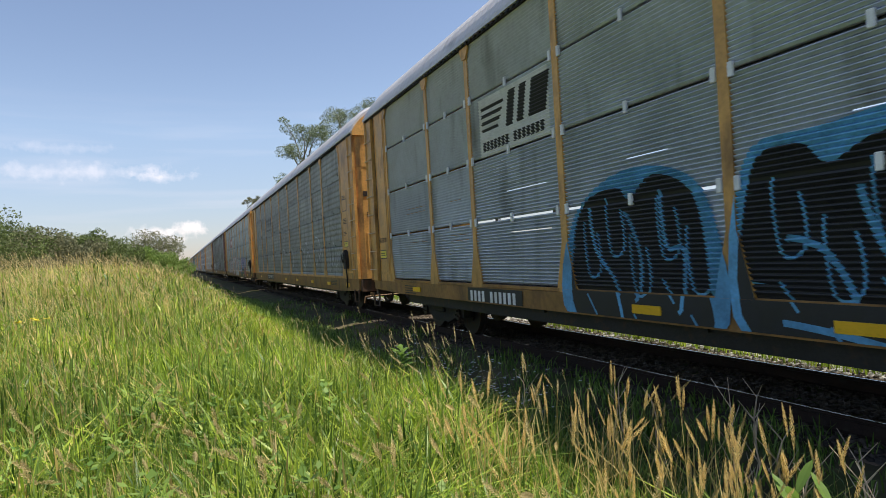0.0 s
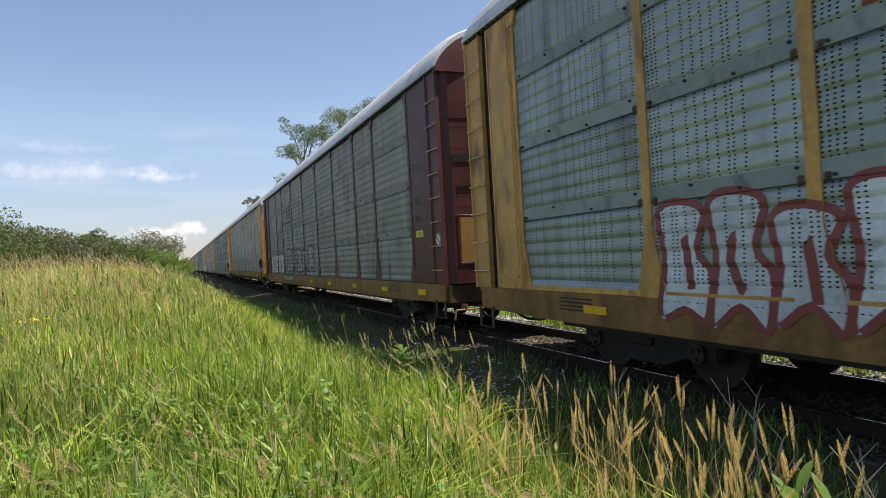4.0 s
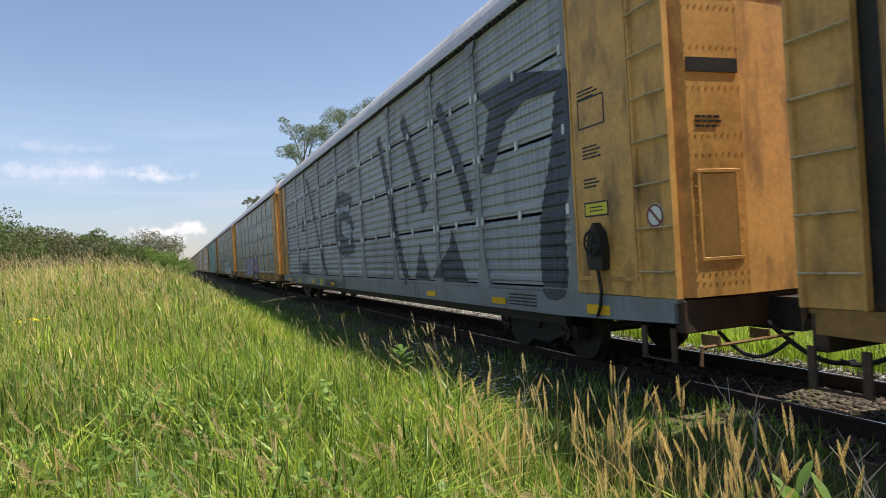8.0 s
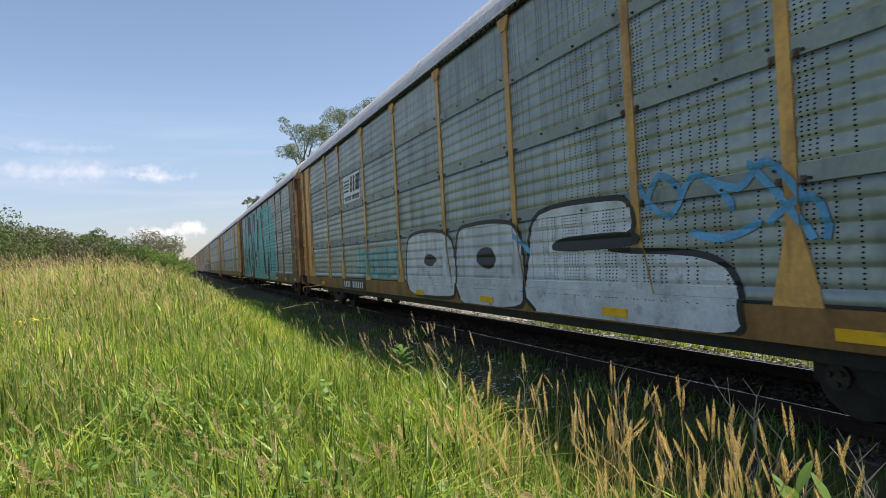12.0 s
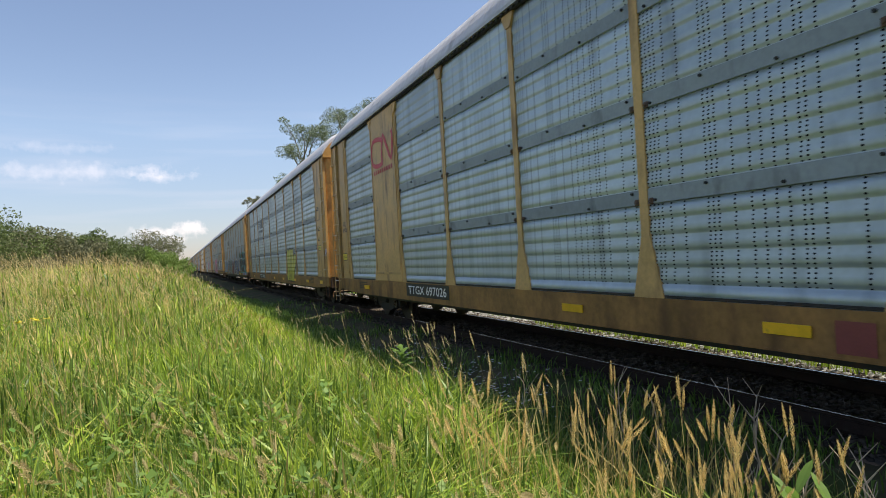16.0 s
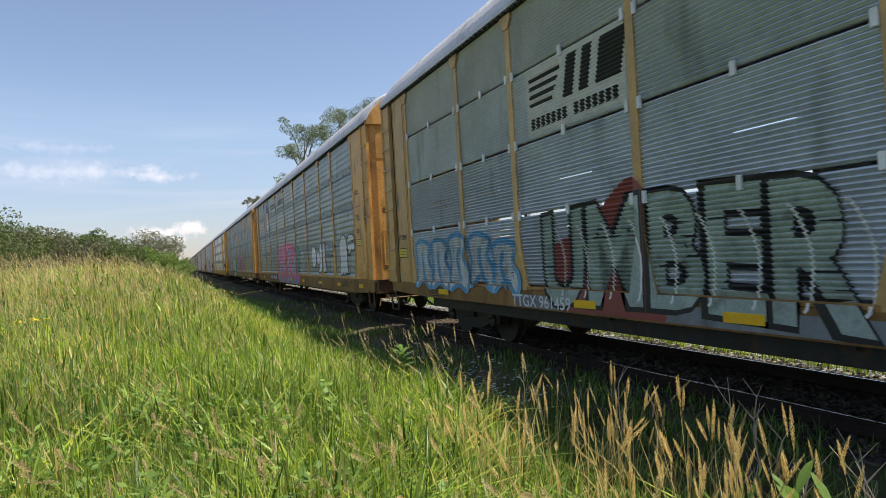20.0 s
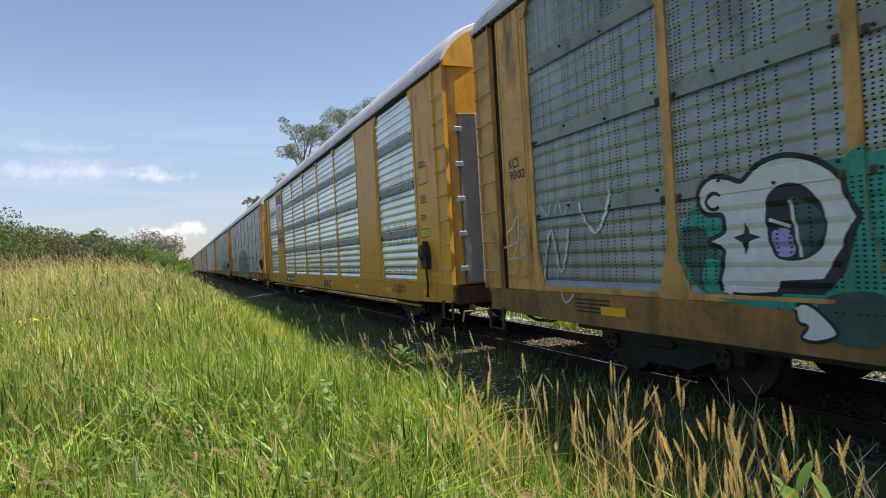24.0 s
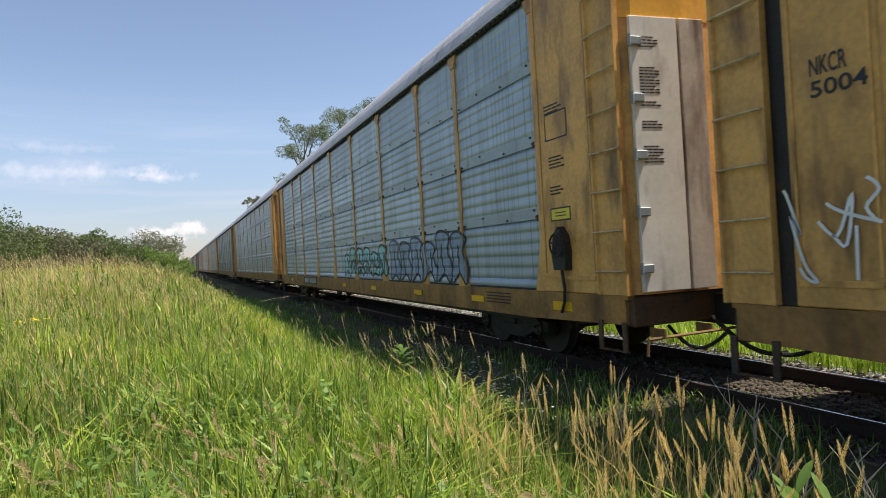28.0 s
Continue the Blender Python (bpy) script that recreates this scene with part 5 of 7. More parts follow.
    herbs = [(np.stack([p, p + d * 0.5 + w, p + d, p + d * 0.5 - w], 1).reshape(-1, 3), np.arange(m * 4).reshape(-1, 4))]

    for name, bucket, mat, label in (("herbs", herbs, WEED, "leafy green herbs standing among the meadow grass"), ("grass", greens, GREEN, "tall green meadow grass on the bank"), ("grass", limes, LIME, "fresh yellow-green grass blades in the meadow"), ("dry_grass", straws, STRAW, "dry straw-coloured stalks among green grass"), ("seed_heads", hd, HEAD, "ripe golden seed heads on tall stalks"), ("seed_heads", tn, TAN, "faded tan grass heads over the meadow")):
        base, cs, fs = 0, [], []
        for co, fi in bucket:
            cs.append(co)
            fs.append(fi + base)
            base += len(co)
        ob = new(name, indexed(name, np.concatenate(cs), np.concatenate(fs), mat))
        tagged(ob, label, "grass", kind="stuff")


meadow()


def leaf_cloud(clumps, n, size, rng, droop=0.3):
    """Folded leaves spread through a set of clumps (x, y, z, radius, flatness)."""
    cl = np.array(clumps)
    vol = cl[:, 3] ** 2
    pick = rng.choice(len(cl), n, p=vol / vol.sum())
    d = rng.normal(size=(n, 3))
    d /= np.linalg.norm(d, axis=1)[:, None]
    rr = cl[pick, 3] * (0.55 + 0.5 * rng.rand(n) ** 0.7)
    rr *= 1 + 0.25 * np.sin(d[:, 0] * 5 + pick) * np.cos(d[:, 2] * 6 + pick * 2)
    c = cl[pick, :3] + d * rr[:, None] * np.stack([np.ones(n), np.ones(n), cl[pick, 4]], -1)
    a = rng.normal(size=(n, 3))
    a /= np.linalg.norm(a, axis=1)[:, None]
    b = np.cross(a, rng.normal(size=(n, 3)))
    b /= np.linalg.norm(b, axis=1)[:, None]
    s = size * rng.uniform(0.6, 1.3, n)
    co = np.stack([c - a * s[:, None], c + b * s[:, None] * 0.45, c + a * s[:, None], c - b * s[:, None] * 0.45 ], 1)
    return co.reshape(-1, 3)


def limb(bm, a, b, r0, r1, n=6):
    a, b = Vector(a), Vector(b)
    q = (b - a).to_track_quat("Z", "Y").to_matrix()
    ra = [bm.verts.new(a + q @ Vector((r0 * math.cos(t), r0 * math.sin(t), 0))) for t in [i * math.tau / n for i in range(n)]]
    rb = [bm.verts.new(b + q @ Vector((r1 * math.cos(t), r1 * math.sin(t), 0))) for t in [i * math.tau / n for i in range(n)]]
    for i in range(n):
        bm.faces.new((ra[i], ra[(i + 1) % n], rb[(i + 1) % n], rb[i]))
    bm.faces.new(rb)


def make_plant(name, x, y, height, spread, seed, leaves, size, mat, label, category, trunk=0.12, open_crown=0.0, flat=0.75, base=0.25):
    """A tree or shrub: a tapered stem with forking limbs, and a loose crown of leaves on them."""
    rng = np.random.RandomState(seed)
    z = float(lie(x, y))
    ob = new(name)
    ob.location = (x, y, z - 0.05)
    tagged(ob, label, category)
    bm = bmesh.new()
    clumps = []
    top = Vector((rng.uniform(-0.1, 0.1) * spread, rng.uniform(-0.1, 0.1) * spread, height * 0.8))
    limb(bm, (0, 0, 0), top * 0.45, trunk, trunk * 0.7, 8)
    limb(bm, top * 0.45, top, trunk * 0.7, trunk * 0.2, 6)
    n = 11 + int(spread * 1.2)
    for i in range(n):
        f = base + (1 - base) * (i + 0.5) / n
        st = top * min(1.0, 0.2 + 0.8 * f)
        a = i * 2.4 + rng.uniform(-0.4, 0.4)
        out = spread * (1.0 - 0.55 * abs(f - 0.5) ** 1.3 * 2) * rng.uniform(0.55, 1.0)
        en = Vector((math.cos(a) * out, math.sin(a) * out, height * min(0.97, f + rng.uniform(0.02, 0.16))))
        mid = st.lerp(en, 0.55) + Vector((0, 0, 0.05 * height))
        limb(bm, st, mid, trunk * 0.34, trunk * 0.2, 5)
        limb(bm, mid, en, trunk * 0.2, trunk * 0.05, 5)
        cr = spread * rng.uniform(0.26, 0.44) * (1 - 0.35 * open_crown)
        clumps.append((en.x, en.y, en.z, cr, flat))
        clumps.append((mid.x, mid.y, mid.z, cr * (0.9 - 0.4 * open_crown), flat))
        for _ in range(2):
            e2 = en + Vector((rng.uniform(-1, 1), rng.uniform(-1, 1), rng.uniform(-0.3, 0.8))) * spread * 0.33
            limb(bm, mid, e2, trunk * 0.12, trunk * 0.03, 4)
            clumps.append((e2.x, e2.y, e2.z, cr * 0.6, flat))
    part("trunk", bm, BARK, ob)
    me = quads_mesh("crown", leaf_cloud(clumps, leaves, size, rng), 4, mat)
    part("crown", me, None, ob)
    return ob


# shrubs along the field side
SHRUBS = [(-9.2, 35, 4.4, 3.2, BUSH), (-6.6, 40, 4.2, 2.6, GREYLEAF), (-10.8, 42, 5.2, 3.4, BUSH), (-5.3, 46, 4.6, 2.4, BUSH), (-4.9, 55, 4.9, 2.6, BUSH), (-7.0, 52, 4.6, 3.0, GREYLEAF), (-3.2, 62, 4.5, 2.3, BUSH2), (-2.2, 72, 4.6, 2.4, BUSH2), (-5.5, 70, 4.6, 3.0, BUSH), (-1.4, 84, 4.8, 2.5, BUSH2), (-3.0, 96, 11.0, 4.4, GREYLEAF), (-0.8, 104, 4.4, 3.0, BUSH2), (-12.5, 50, 6.0, 4.0, BUSH), (-9.0, 74, 5.8, 4.0, BUSH), (-14, 33, 5.0, 3.4, GREYLEAF), (-16.5, 40, 5.4, 3.6, BUSH)]
for i, (x, y, h, s, mat) in enumerate(SHRUBS):
    make_plant("shrub", x, y, h * 0.52, s * 0.95, 40 + i, 16000, 0.05 + 0.0006 * y, mat, "dense rounded green shrub at the meadow's edge" if mat is not GREYLEAF else "grey-green shrub with bare twigs showing", "shrub", 0.09, 0.2, 0.8, 0.08)
make_plant("tree", 12.0, 61, 15.4, 3.3, 7, 22000, 0.068, TREELEAF, "tall airy tree behind the railway line", "tree", 0.24, 0.6, 0.7, 0.35)
make_plant("tree", 17.0, 64, 18.4, 3.9, 9, 22000, 0.068, TREELEAF, "tall airy tree with a loose crown behind the railway line", "tree", 0.26, 0.6, 0.7, 0.35)
make_plant("tree", 12.8, 112, 13.4, 2.4, 8, 4000, 0.13, GREYLEAF, "slender distant tree behind the line", "tree", 0.2, 0.8, 0.7, 0.4)


def far_woods():
    """The low dark line of woods on the horizon."""
    rng = np.random.RandomState(31)
    cl = []
    for i in range(240):
        x = rng.uniform(-420, 700)
        y = rng.uniform(520, 900)
        cl.append((x, y, 2.0, rng.uniform(4, 8), 0.8))
    ob = new("woods", quads_mesh("woods", leaf_cloud(cl, 9000, 1.3, rng), 4, BUSH))
    tagged(ob, "low dark woods along the horizon", "woods", kind="stuff")


far_woods()


def leaf_shape(bm, base, tip, width, sag, fold=0.25):
    """One broad leaf with a fold along its rib."""
    base, tip = Vector(base), Vector(tip)
    d = tip - base
    side = d.cross(Vector((0, 0, 1)))
    side = side.normalized() if side.length > 1e-5 else Vector((1, 0, 0))
    rows = []
    for t, w in ((0.0, 0.12), (0.22, 0.75), (0.5, 1.0), (0.78, 0.66), (1.0, 0.03)):
        c = base + d * t - Vector((0, 0, sag * t * t))
        rows.append([bm.verts.new(c - side * width * w * 0.5 + Vector((0, 0, fold * width * w * 0.5))), bm.verts.new(c), bm.verts.new(c + side * width * w * 0.5 + Vector((0, 0, fold * width * w * 0.5)))])
    for a, b in zip(rows, rows[1:]):
        for i in range(2):
            bm.faces.new((a[i], a[i + 1], b[i + 1], b[i]))


def make_weed(x, y, height, leaves, length, width, seed, label, lift=0.5):
    rng = random.Random(seed)
    ob = new("weed")
    ob.location = (x, y, float(lie(x, y)) - 0.01)
    tagged(ob, label, "weed")
    bm = bmesh.new()
    limb(bm, (0, 0, 0), (0.01, 0.0, height), 0.007, 0.003)
    part("stem", bm, WEED, ob)
    for i in range(leaves):
        f = 0.25 + 0.75 * (i + 1) / leaves
        a = i * 2.4 + rng.uniform(-0.3, 0.3)
        ln = length * (1.15 - 0.55 * f) * rng.uniform(0.85, 1.15)
        up = ln * lift * (0.4 + f)
        bm = bmesh.new()
        leaf_shape(bm, (0, 0, height * f), (math.cos(a) * ln, math.sin(a) * ln, height * f + up), width * (1.1 - 0.4 * f), ln * 0.25)
        part("leaf", bm, WEED, ob)


make_weed(2.36, 6.95, 0.62, 34, 0.24, 0.085, 1, "pale green leafy weed at the edge of the ballast")
make_weed(2.72, 8.0, 0.5, 14, 0.22, 0.07, 2, "small green leafy weed at the edge of the ballast")
make_weed(2.05, 1.62, 0.67, 14, 0.17, 0.062, 3, "broad-leaved light green weed among the seed heads", 1.0)
make_weed(2.12, 1.52, 0.62, 12, 0.16, 0.058, 4, "broad-leaved light green weed among the seed heads", 1.0)
make_weed(3.3, 5.1, 0.22, 10, 0.12, 0.04, 5, "low green weed on the ballast", 0.3)
make_weed(3.6, 6.2, 0.2, 10, 0.12, 0.04, 6, "low green weed on the ballast", 0.3)
make_weed(3.9, 9.8, 0.22, 10, 0.12, 0.04, 7, "low green weed on the ballast", 0.3)


def make_dead_weed(x, y, height, seed):
    rng = random.Random(seed)
    ob = new("dead_weed")
    ob.location = (x, y, float(lie(x, y)))
    tagged(ob, "thin leafless brown weed stem with side twigs", "weed", "dead weeds by the track")
    bm = bmesh.new()
    p = Vector((0, 0, 0))
    for i in range(7):
        q = p + Vector((rng.uniform(-0.025, 0.025), rng.uniform(-0.025, 0.025), height / 7))
        limb(bm, p, q, 0.0045, 0.004, 5)
        if i > 1:
            for _ in range(2):
                a = rng.uniform(0, math.tau)
                e = q + Vector((math.cos(a), math.sin(a), 1.3)) * rng.uniform(0.05, 0.12)
                tw = bmesh.new()
                limb(tw, q, e, 0.003, 0.0015, 4)
                part("twig", tw, TWIG, ob)
        p = q
    part("stem", bm, TWIG, ob)


for i, (x, y, h) in enumerate([(2.88, 2.62, 0.85), (2.96, 2.55, 0.78), (3.02, 2.7, 0.9), (2.7, 2.2, 0.72), (2.8, 3.1, 0.75), (2.6, 1.75, 0.62), (2.55, 1.6, 0.58), (2.75, 3.5, 0.8), (3.1, 4.0, 0.7), (2.5, 1.9, 0.6), (2.9, 2.0, 0.7), (2.6, 4.4, 0.6)]):
    make_dead_weed(x, y, h, 60 + i)


def make_flower(x, y, h, paint, label, n, r):
    ob = new("flower")
    ob.location = (x, y, float(lie(x, y)))
    tagged(ob, label, "flower")
    bm = bmesh.new()
    limb(bm, (0, 0, 0), (0.02, 0.01, h), 0.003, 0.002, 5)
    part("stem", bm, WEED, ob)
    rng = random.Random(int(x * 100))
    bm = bmesh.new()
    for i in range(n):
        a = i * math.tau / n
        leaf_shape(bm, (0.02, 0.01, h), (0.02 + r * math.cos(a), 0.01 + r * math.sin(a), h + rng.uniform(0.0, 0.6) * r), r * 0.6, 0.0)
    part("petals", bm, paint, ob)


make_flower(-0.16, 2.55, 0.60, PAINT["letter"], "small white meadow flower among the grass", 9, 0.02)
for i, (x, y) in enumerate([(-1.72, 9.3), (-1.80, 9.5), (-1.62, 9.4), (-1.9, 9.2)]):
    make_flower(x, y, 0.80, PAINT["sign"], "small yellow meadow flower head in the grass", 11, 0.05)
rng = random.Random(77)
for i in range(14):
    make_flower(rng.uniform(3.0, 3.9), rng.uniform(5.6, 8.4), rng.uniform(0.12, 0.3), PAINT["letter"], "tiny white flower at the edge of the ballast", 6, 0.022)


def white_flowers():
    """Hundreds of tiny white flowers in the low growth beside the ballast."""
    r = np.random.RandomState(91)
    n = 700
    x, y = r.uniform(2.9, 4.5, n), 5.8 + 6.0 * r.rand(n)
    ok = field(x * 3, y * 2) > r.uniform(-0.7, 0.5, n)
    x, y = x[ok], y[ok]
    n = len(x)
    z = lie(x, y) + r.uniform(0.05, 0.28, n)
    q = np.array([[-1, -0.35, 0], [1, -0.35, 0.2], [1, 0.35, 0.2], [-1, 0.35, 0], [-0.35, -1, 0.1], [0.35, -1, 0.1], [0.35, 1, 0], [-0.35, 1, 0]])
    co = np.stack([x, y, z], -1)[:, None] + q[None] * r.uniform(0.012, 0.026, n)[:, None, None]
    ob = new("white_flowers", quads_mesh("white_flowers", co, 4, PAINT["letter"]))
    tagged(ob, "tiny white flowers in the low growth by the ballast", "flowers", kind="stuff")


white_flowers()


# ---- paint on the cars: numbers, marks and graffiti ----
def zone_of(y, z, span):
    """Which surface of a car's side lies at this place: sill, post, wide plate or sheet."""
    if z < SILL_TOP:
        return "sill"
    if y < 1.76 or y > 24.57:
        return "plate"
    for p in POSTS:
        if abs(y - p) < (0.065 if z > 1.72 else 0.065 + 0.175 * (1.72 - z) / 0.69):
            return "post"
    for a, b in span:
        if a < y < b:
            return "plate"
    return "sheet"


LAYER, SILL_TOP = {}, 1.085


def lay(car, k, bm, paint, name="graffiti", label=""):
    """Lays a flat figure, drawn in (along, height), on the car's side so that it follows ribs, posts and sill."""
    cfg = CARS[k]
    kind, span = cfg["kind"], ([(POSTS[1], POSTS[2]), (POSTS[7], POSTS[8])] if cfg.get("plates") else [])
    LAYER[k] = LAYER.get(k, 0) + 1
    lift = 0.003 + 0.00022 * LAYER[k]
    ys, zs = [v.co.y for v in bm.verts], [v.co.z for v in bm.verts]
    y0, y1, z0, z1 = min(ys), max(ys), min(zs), max(zs)

    def cut(co, no):
        bmesh.ops.bisect_plane(bm, geom=bm.verts[:] + bm.edges[:] + bm.faces[:], plane_co=co, plane_no=no, dist=1e-5)

    low = sill_low(k) + 0.002
    if z0 < low:
        bmesh.ops.bisect_plane(bm, geom=bm.verts[:] + bm.edges[:] + bm.faces[:], plane_co=(0, 0, low), plane_no=(0, 0, 1), clear_inner=True)
    if z0 < SILL_TOP < z1:
        cut((0, 0, SILL_TOP), (0, 0, 1))
    for p in POSTS:
        if y0 < p + 0.25 and y1 > p - 0.25:
            for s in (-1, 1):
                if z1 > 1.72:
                    cut((0, p + s * 0.065, 0), (0, 1, 0))
                if z0 < 1.72:
                    cut((0, p + s * 0.065, 1.72), (0, 0.69, s * 0.175))
    if z1 > FLOOR:
        for sct in range(4):
            for z, _ in profile(kind):
                h = foot(kind) + sct * SECT + z
                if z0 < h < z1:
                    cut((0, 0, h), (0, 0, 1))
    zone = {f.index: zone_of(f.calc_center_median().y, f.calc_center_median().z, span) for f in bm.faces} if not bm.faces.index_update() else {}
    es = [e for e in bm.edges if len(e.link_faces) == 2 and zone[e.link_faces[0].index] != zone[e.link_faces[1].index]]
    tags = [(f, zone[f.index]) for f in bm.faces]
    bmesh.ops.split_edges(bm, edges=es)
    for f, zn in tags:
        for v in f.verts:
            if zn == "sill":
                x = -1.501
            elif zn == "post":
                x = -1.4945
            elif zn == "plate":
                x = -1.511
            else:
                x = PANEL_X - depth_at(kind, v.co.z - 1e-4)
            v.co.x = x - lift
    for f in bm.faces:
        if f.normal.x > 0:
            f.normal_flip()
    return part(name, bm, PAINT[paint], car, label)


def rounded(pts, n=5):
    """A smooth closed line through the points."""
    out = []
    m = len(pts)
    for i in range(m):
        p0, p1, p2, p3 = (Vector(pts[(i + j) % m]) for j in (-1, 0, 1, 2))
        for s in range(n):
            t = s / n
            out.append(0.5 * ((2 * p1) + (p2 - p0) * t + (2 * p0 - 5 * p1 + 4 * p2 - p3) * t * t + (3 * p1 - p0 - 3 * p2 + p3) * t ** 3))
    return out


def figure(k, pts, paint, smooth_line=True, name="graffiti", label=""):
    bm = bmesh.new()
    line = rounded(pts) if smooth_line else [Vector(p) for p in pts]
    f = bm.faces.new([bm.verts.new((0, p[0], p[1])) for p in line])
    bm.normal_update()
    bmesh.ops.triangulate(bm, faces=[f])
    return lay(ROOTS[k], k, bm, paint, name, label)


def stroke(k, pts, width, paint, closed=False, label=""):
    """A sprayed line of some width."""
    pts = [Vector(p) for p in pts]
    if len(pts) > 2:
        fine = rounded([tuple(p) for p in pts], 4)
        pts = fine if closed else fine[: 4 * (len(pts) - 1) + 1]
    bm = bmesh.new()
    prev = None
    for i, p in enumerate(pts):
        d = (pts[min(i + 1, len(pts) - 1)] - pts[max(i - 1, 0)])
        d = d.normalized() if d.length else Vector((1, 0))
        nrm = Vector((-d.y, d.x)) * width / 2
        a, b = p + nrm, p - nrm
        cur = (bm.verts.new((0, a.x, a.y)), bm.verts.new((0, b.x, b.y)))
        if prev:
            bm.faces.new((prev[0], prev[1], cur[1], cur[0]))
        prev = cur
    bm.normal_update()
    return lay(ROOTS[k], k, bm, paint, "graffiti", label)


def letters(k, text, left, right, low, high, paint, fat=0.0, shear=0.0, flat=True, name="lettering", label="", arch=0.0, grow=0.0):
    """Writing fitted between two places along the car and two heights; flat ones lie on the sill or a plate."""
    bm = text_bm(text, fat, shear)
    xs, ys = [v.co.x for v in bm.verts], [v.co.y for v in bm.verts]
    x0, x1, y0, y1 = min(xs), max(xs), min(ys), max(ys)
    for v in bm.verts:
        u, w = (v.co.x - x0) / (x1 - x0), (v.co.y - y0) / (y1 - y0)
        v.co = Vector((0, left + grow + (right - left - 2 * grow) * u, low - grow + (high - low + 2 * grow) * w + arch * math.sin(u * math.pi)))
    bm.normal_update()
    return lay(ROOTS[k], k, bm, paint, name, label)


def rect(k, left, right, low, high, paint, name="board", label=""):
    return figure(k, [(left, low), (right, low), (right, high), (left, high)], paint, False, name, label)


def tangle(k, left, right, low, high, fill, edge, n, seed, w=0.06):
    """A piece whose letters cannot be read: rows of swollen shapes with bars and eyes."""
    rng = random.Random(seed)
    step = (right - left) / n
    for i in range(n):
        a = left + step * (i + 0.02)
        b = a + step * 1.0
        t, d = high - rng.uniform(0, 0.2), low + rng.uniform(0, 0.1)
        m = (t + d) / 2
        bubble(k, [(a, d), (a + step * 0.1, m), (a, t - 0.1), (a + step * 0.4, t), (b - step * 0.1, t - 0.12), (b - step * 0.25, m + 0.1), (b, m - 0.15), (b - step * 0.1, d), (a + step * 0.5, d + rng.uniform(0, 0.25))], fill, edge, w)
        c = a + step * rng.uniform(0.4, 0.6)
        stroke(k, [(c, m + 0.22), (c + step * rng.uniform(-0.2, 0.2), m), (c + step * 0.1, m - 0.3)], w * 1.3, edge)


def number_bars(k, left=19.85, right=17.45, board="ink"):
    """A car number that cannot be read, as plain bars."""
    if board:
        rect(k, left + 0.05, right - 0.05, 0.75, 1.03, board, "number_board", "black board with white marks")
    w = (right - left) / 12
    for i in range(11):
        if i != 4:
            rect(k, left + w * (i + 0.35), left + w * (i + 0.95), 0.80, 0.98, "letter", "car_number")


def number(k, text, left=19.85, right=17.45, board="ink"):
    if board:
        rect(k, left + 0.05, right - 0.05, 0.75, 1.03, board, "number_board", "black board with white car number")
    letters(k, text, left - 0.08, right + 0.08, 0.80, 0.98, "letter", 0.01, name="car_number")


def mark_block(k, left=19.75, right=17.40, low=3.2, high=4.2, back="letter", dark="ink", writing=True):
    """A railway's mark, as plain shapes: slanting stripes, two heavy bars, a line of bars for the name."""
    w, h = left - right, high - low
    if back:
        rect(k, left, right, low, high, back, "mark", "weathered white mark panel")
    for i in range(4):
        z = low + h * (0.42 + 0.12 * i)
        figure(k, [(left - w * 0.04, z), (left - w * (0.30 + 0.03 * i), z), (left - w * (0.32 + 0.03 * i), z + h * 0.06), (left - w * 0.04, z + h * 0.06)], dark, False, "mark")
    for f, g in ((0.42, 0.10), (0.58, 0.09), (0.74, 0.22)):
        figure(k, [(left - w * f, low + h * 0.36), (left - w * (f + g), low + h * 0.36), (left - w * (f + g + 0.06), low + h * 0.92), (left - w * (f + 0.06), low + h * 0.92)], dark, False, "mark")
    if writing:
        y = left - w * 0.05
        for i in range(15):
            if i != 7:
                rect(k, y, y - w * 0.042, low + h * 0.08, low + h * 0.24, dark, "mark")
            y -= w * 0.06


def maker_mark(k, left, right, low, high):
    """The maker's mark on the sill, as three plain bars."""
    w = (left - right) / 3
    for i in range(3):
        rect(k, left - w * (i + 0.1), left - w * (i + 0.8), max(low, sill_low(k) + 0.03), high, "redbrown", "mark")


def small_writing(k, spots):
    rows = []
    for y, z, n, ln in spots:
        rows += [(y, z - 0.045 * i, ln * (1.0 if i % 2 else 0.8)) for i in range(n)]
    bm = bmesh.new()
    bars_shape(rows)(bm)
    part("writing", bm, PAINT["ink"], ROOTS[k], "lines of small dark writing")["kind"] = "stuff"


def yellow_sign(k, left, right, low, high):
    rect(k, left + 0.02, right - 0.02, low - 0.02, high + 0.02, "ink", "sign")
    rect(k, left, right, low, high, "sign", "sign", "small yellow warning sign")
    for z in (0.3, 0.6):
        rect(k, left - 0.08, right + 0.08, low + (high - low) * z, low + (high - low) * (z + 0.1), "ink", "sign")


def boxed_note(k, left, right, low, high):
    stroke(k, [(left, low), (left, high)], 0.02, "ink")
    stroke(k, [(right, low), (right, high)], 0.02, "ink")
    stroke(k, [(left, low), (right, low)], 0.02, "ink")
    stroke(k, [(left, high), (right, high)], 0.02, "ink")


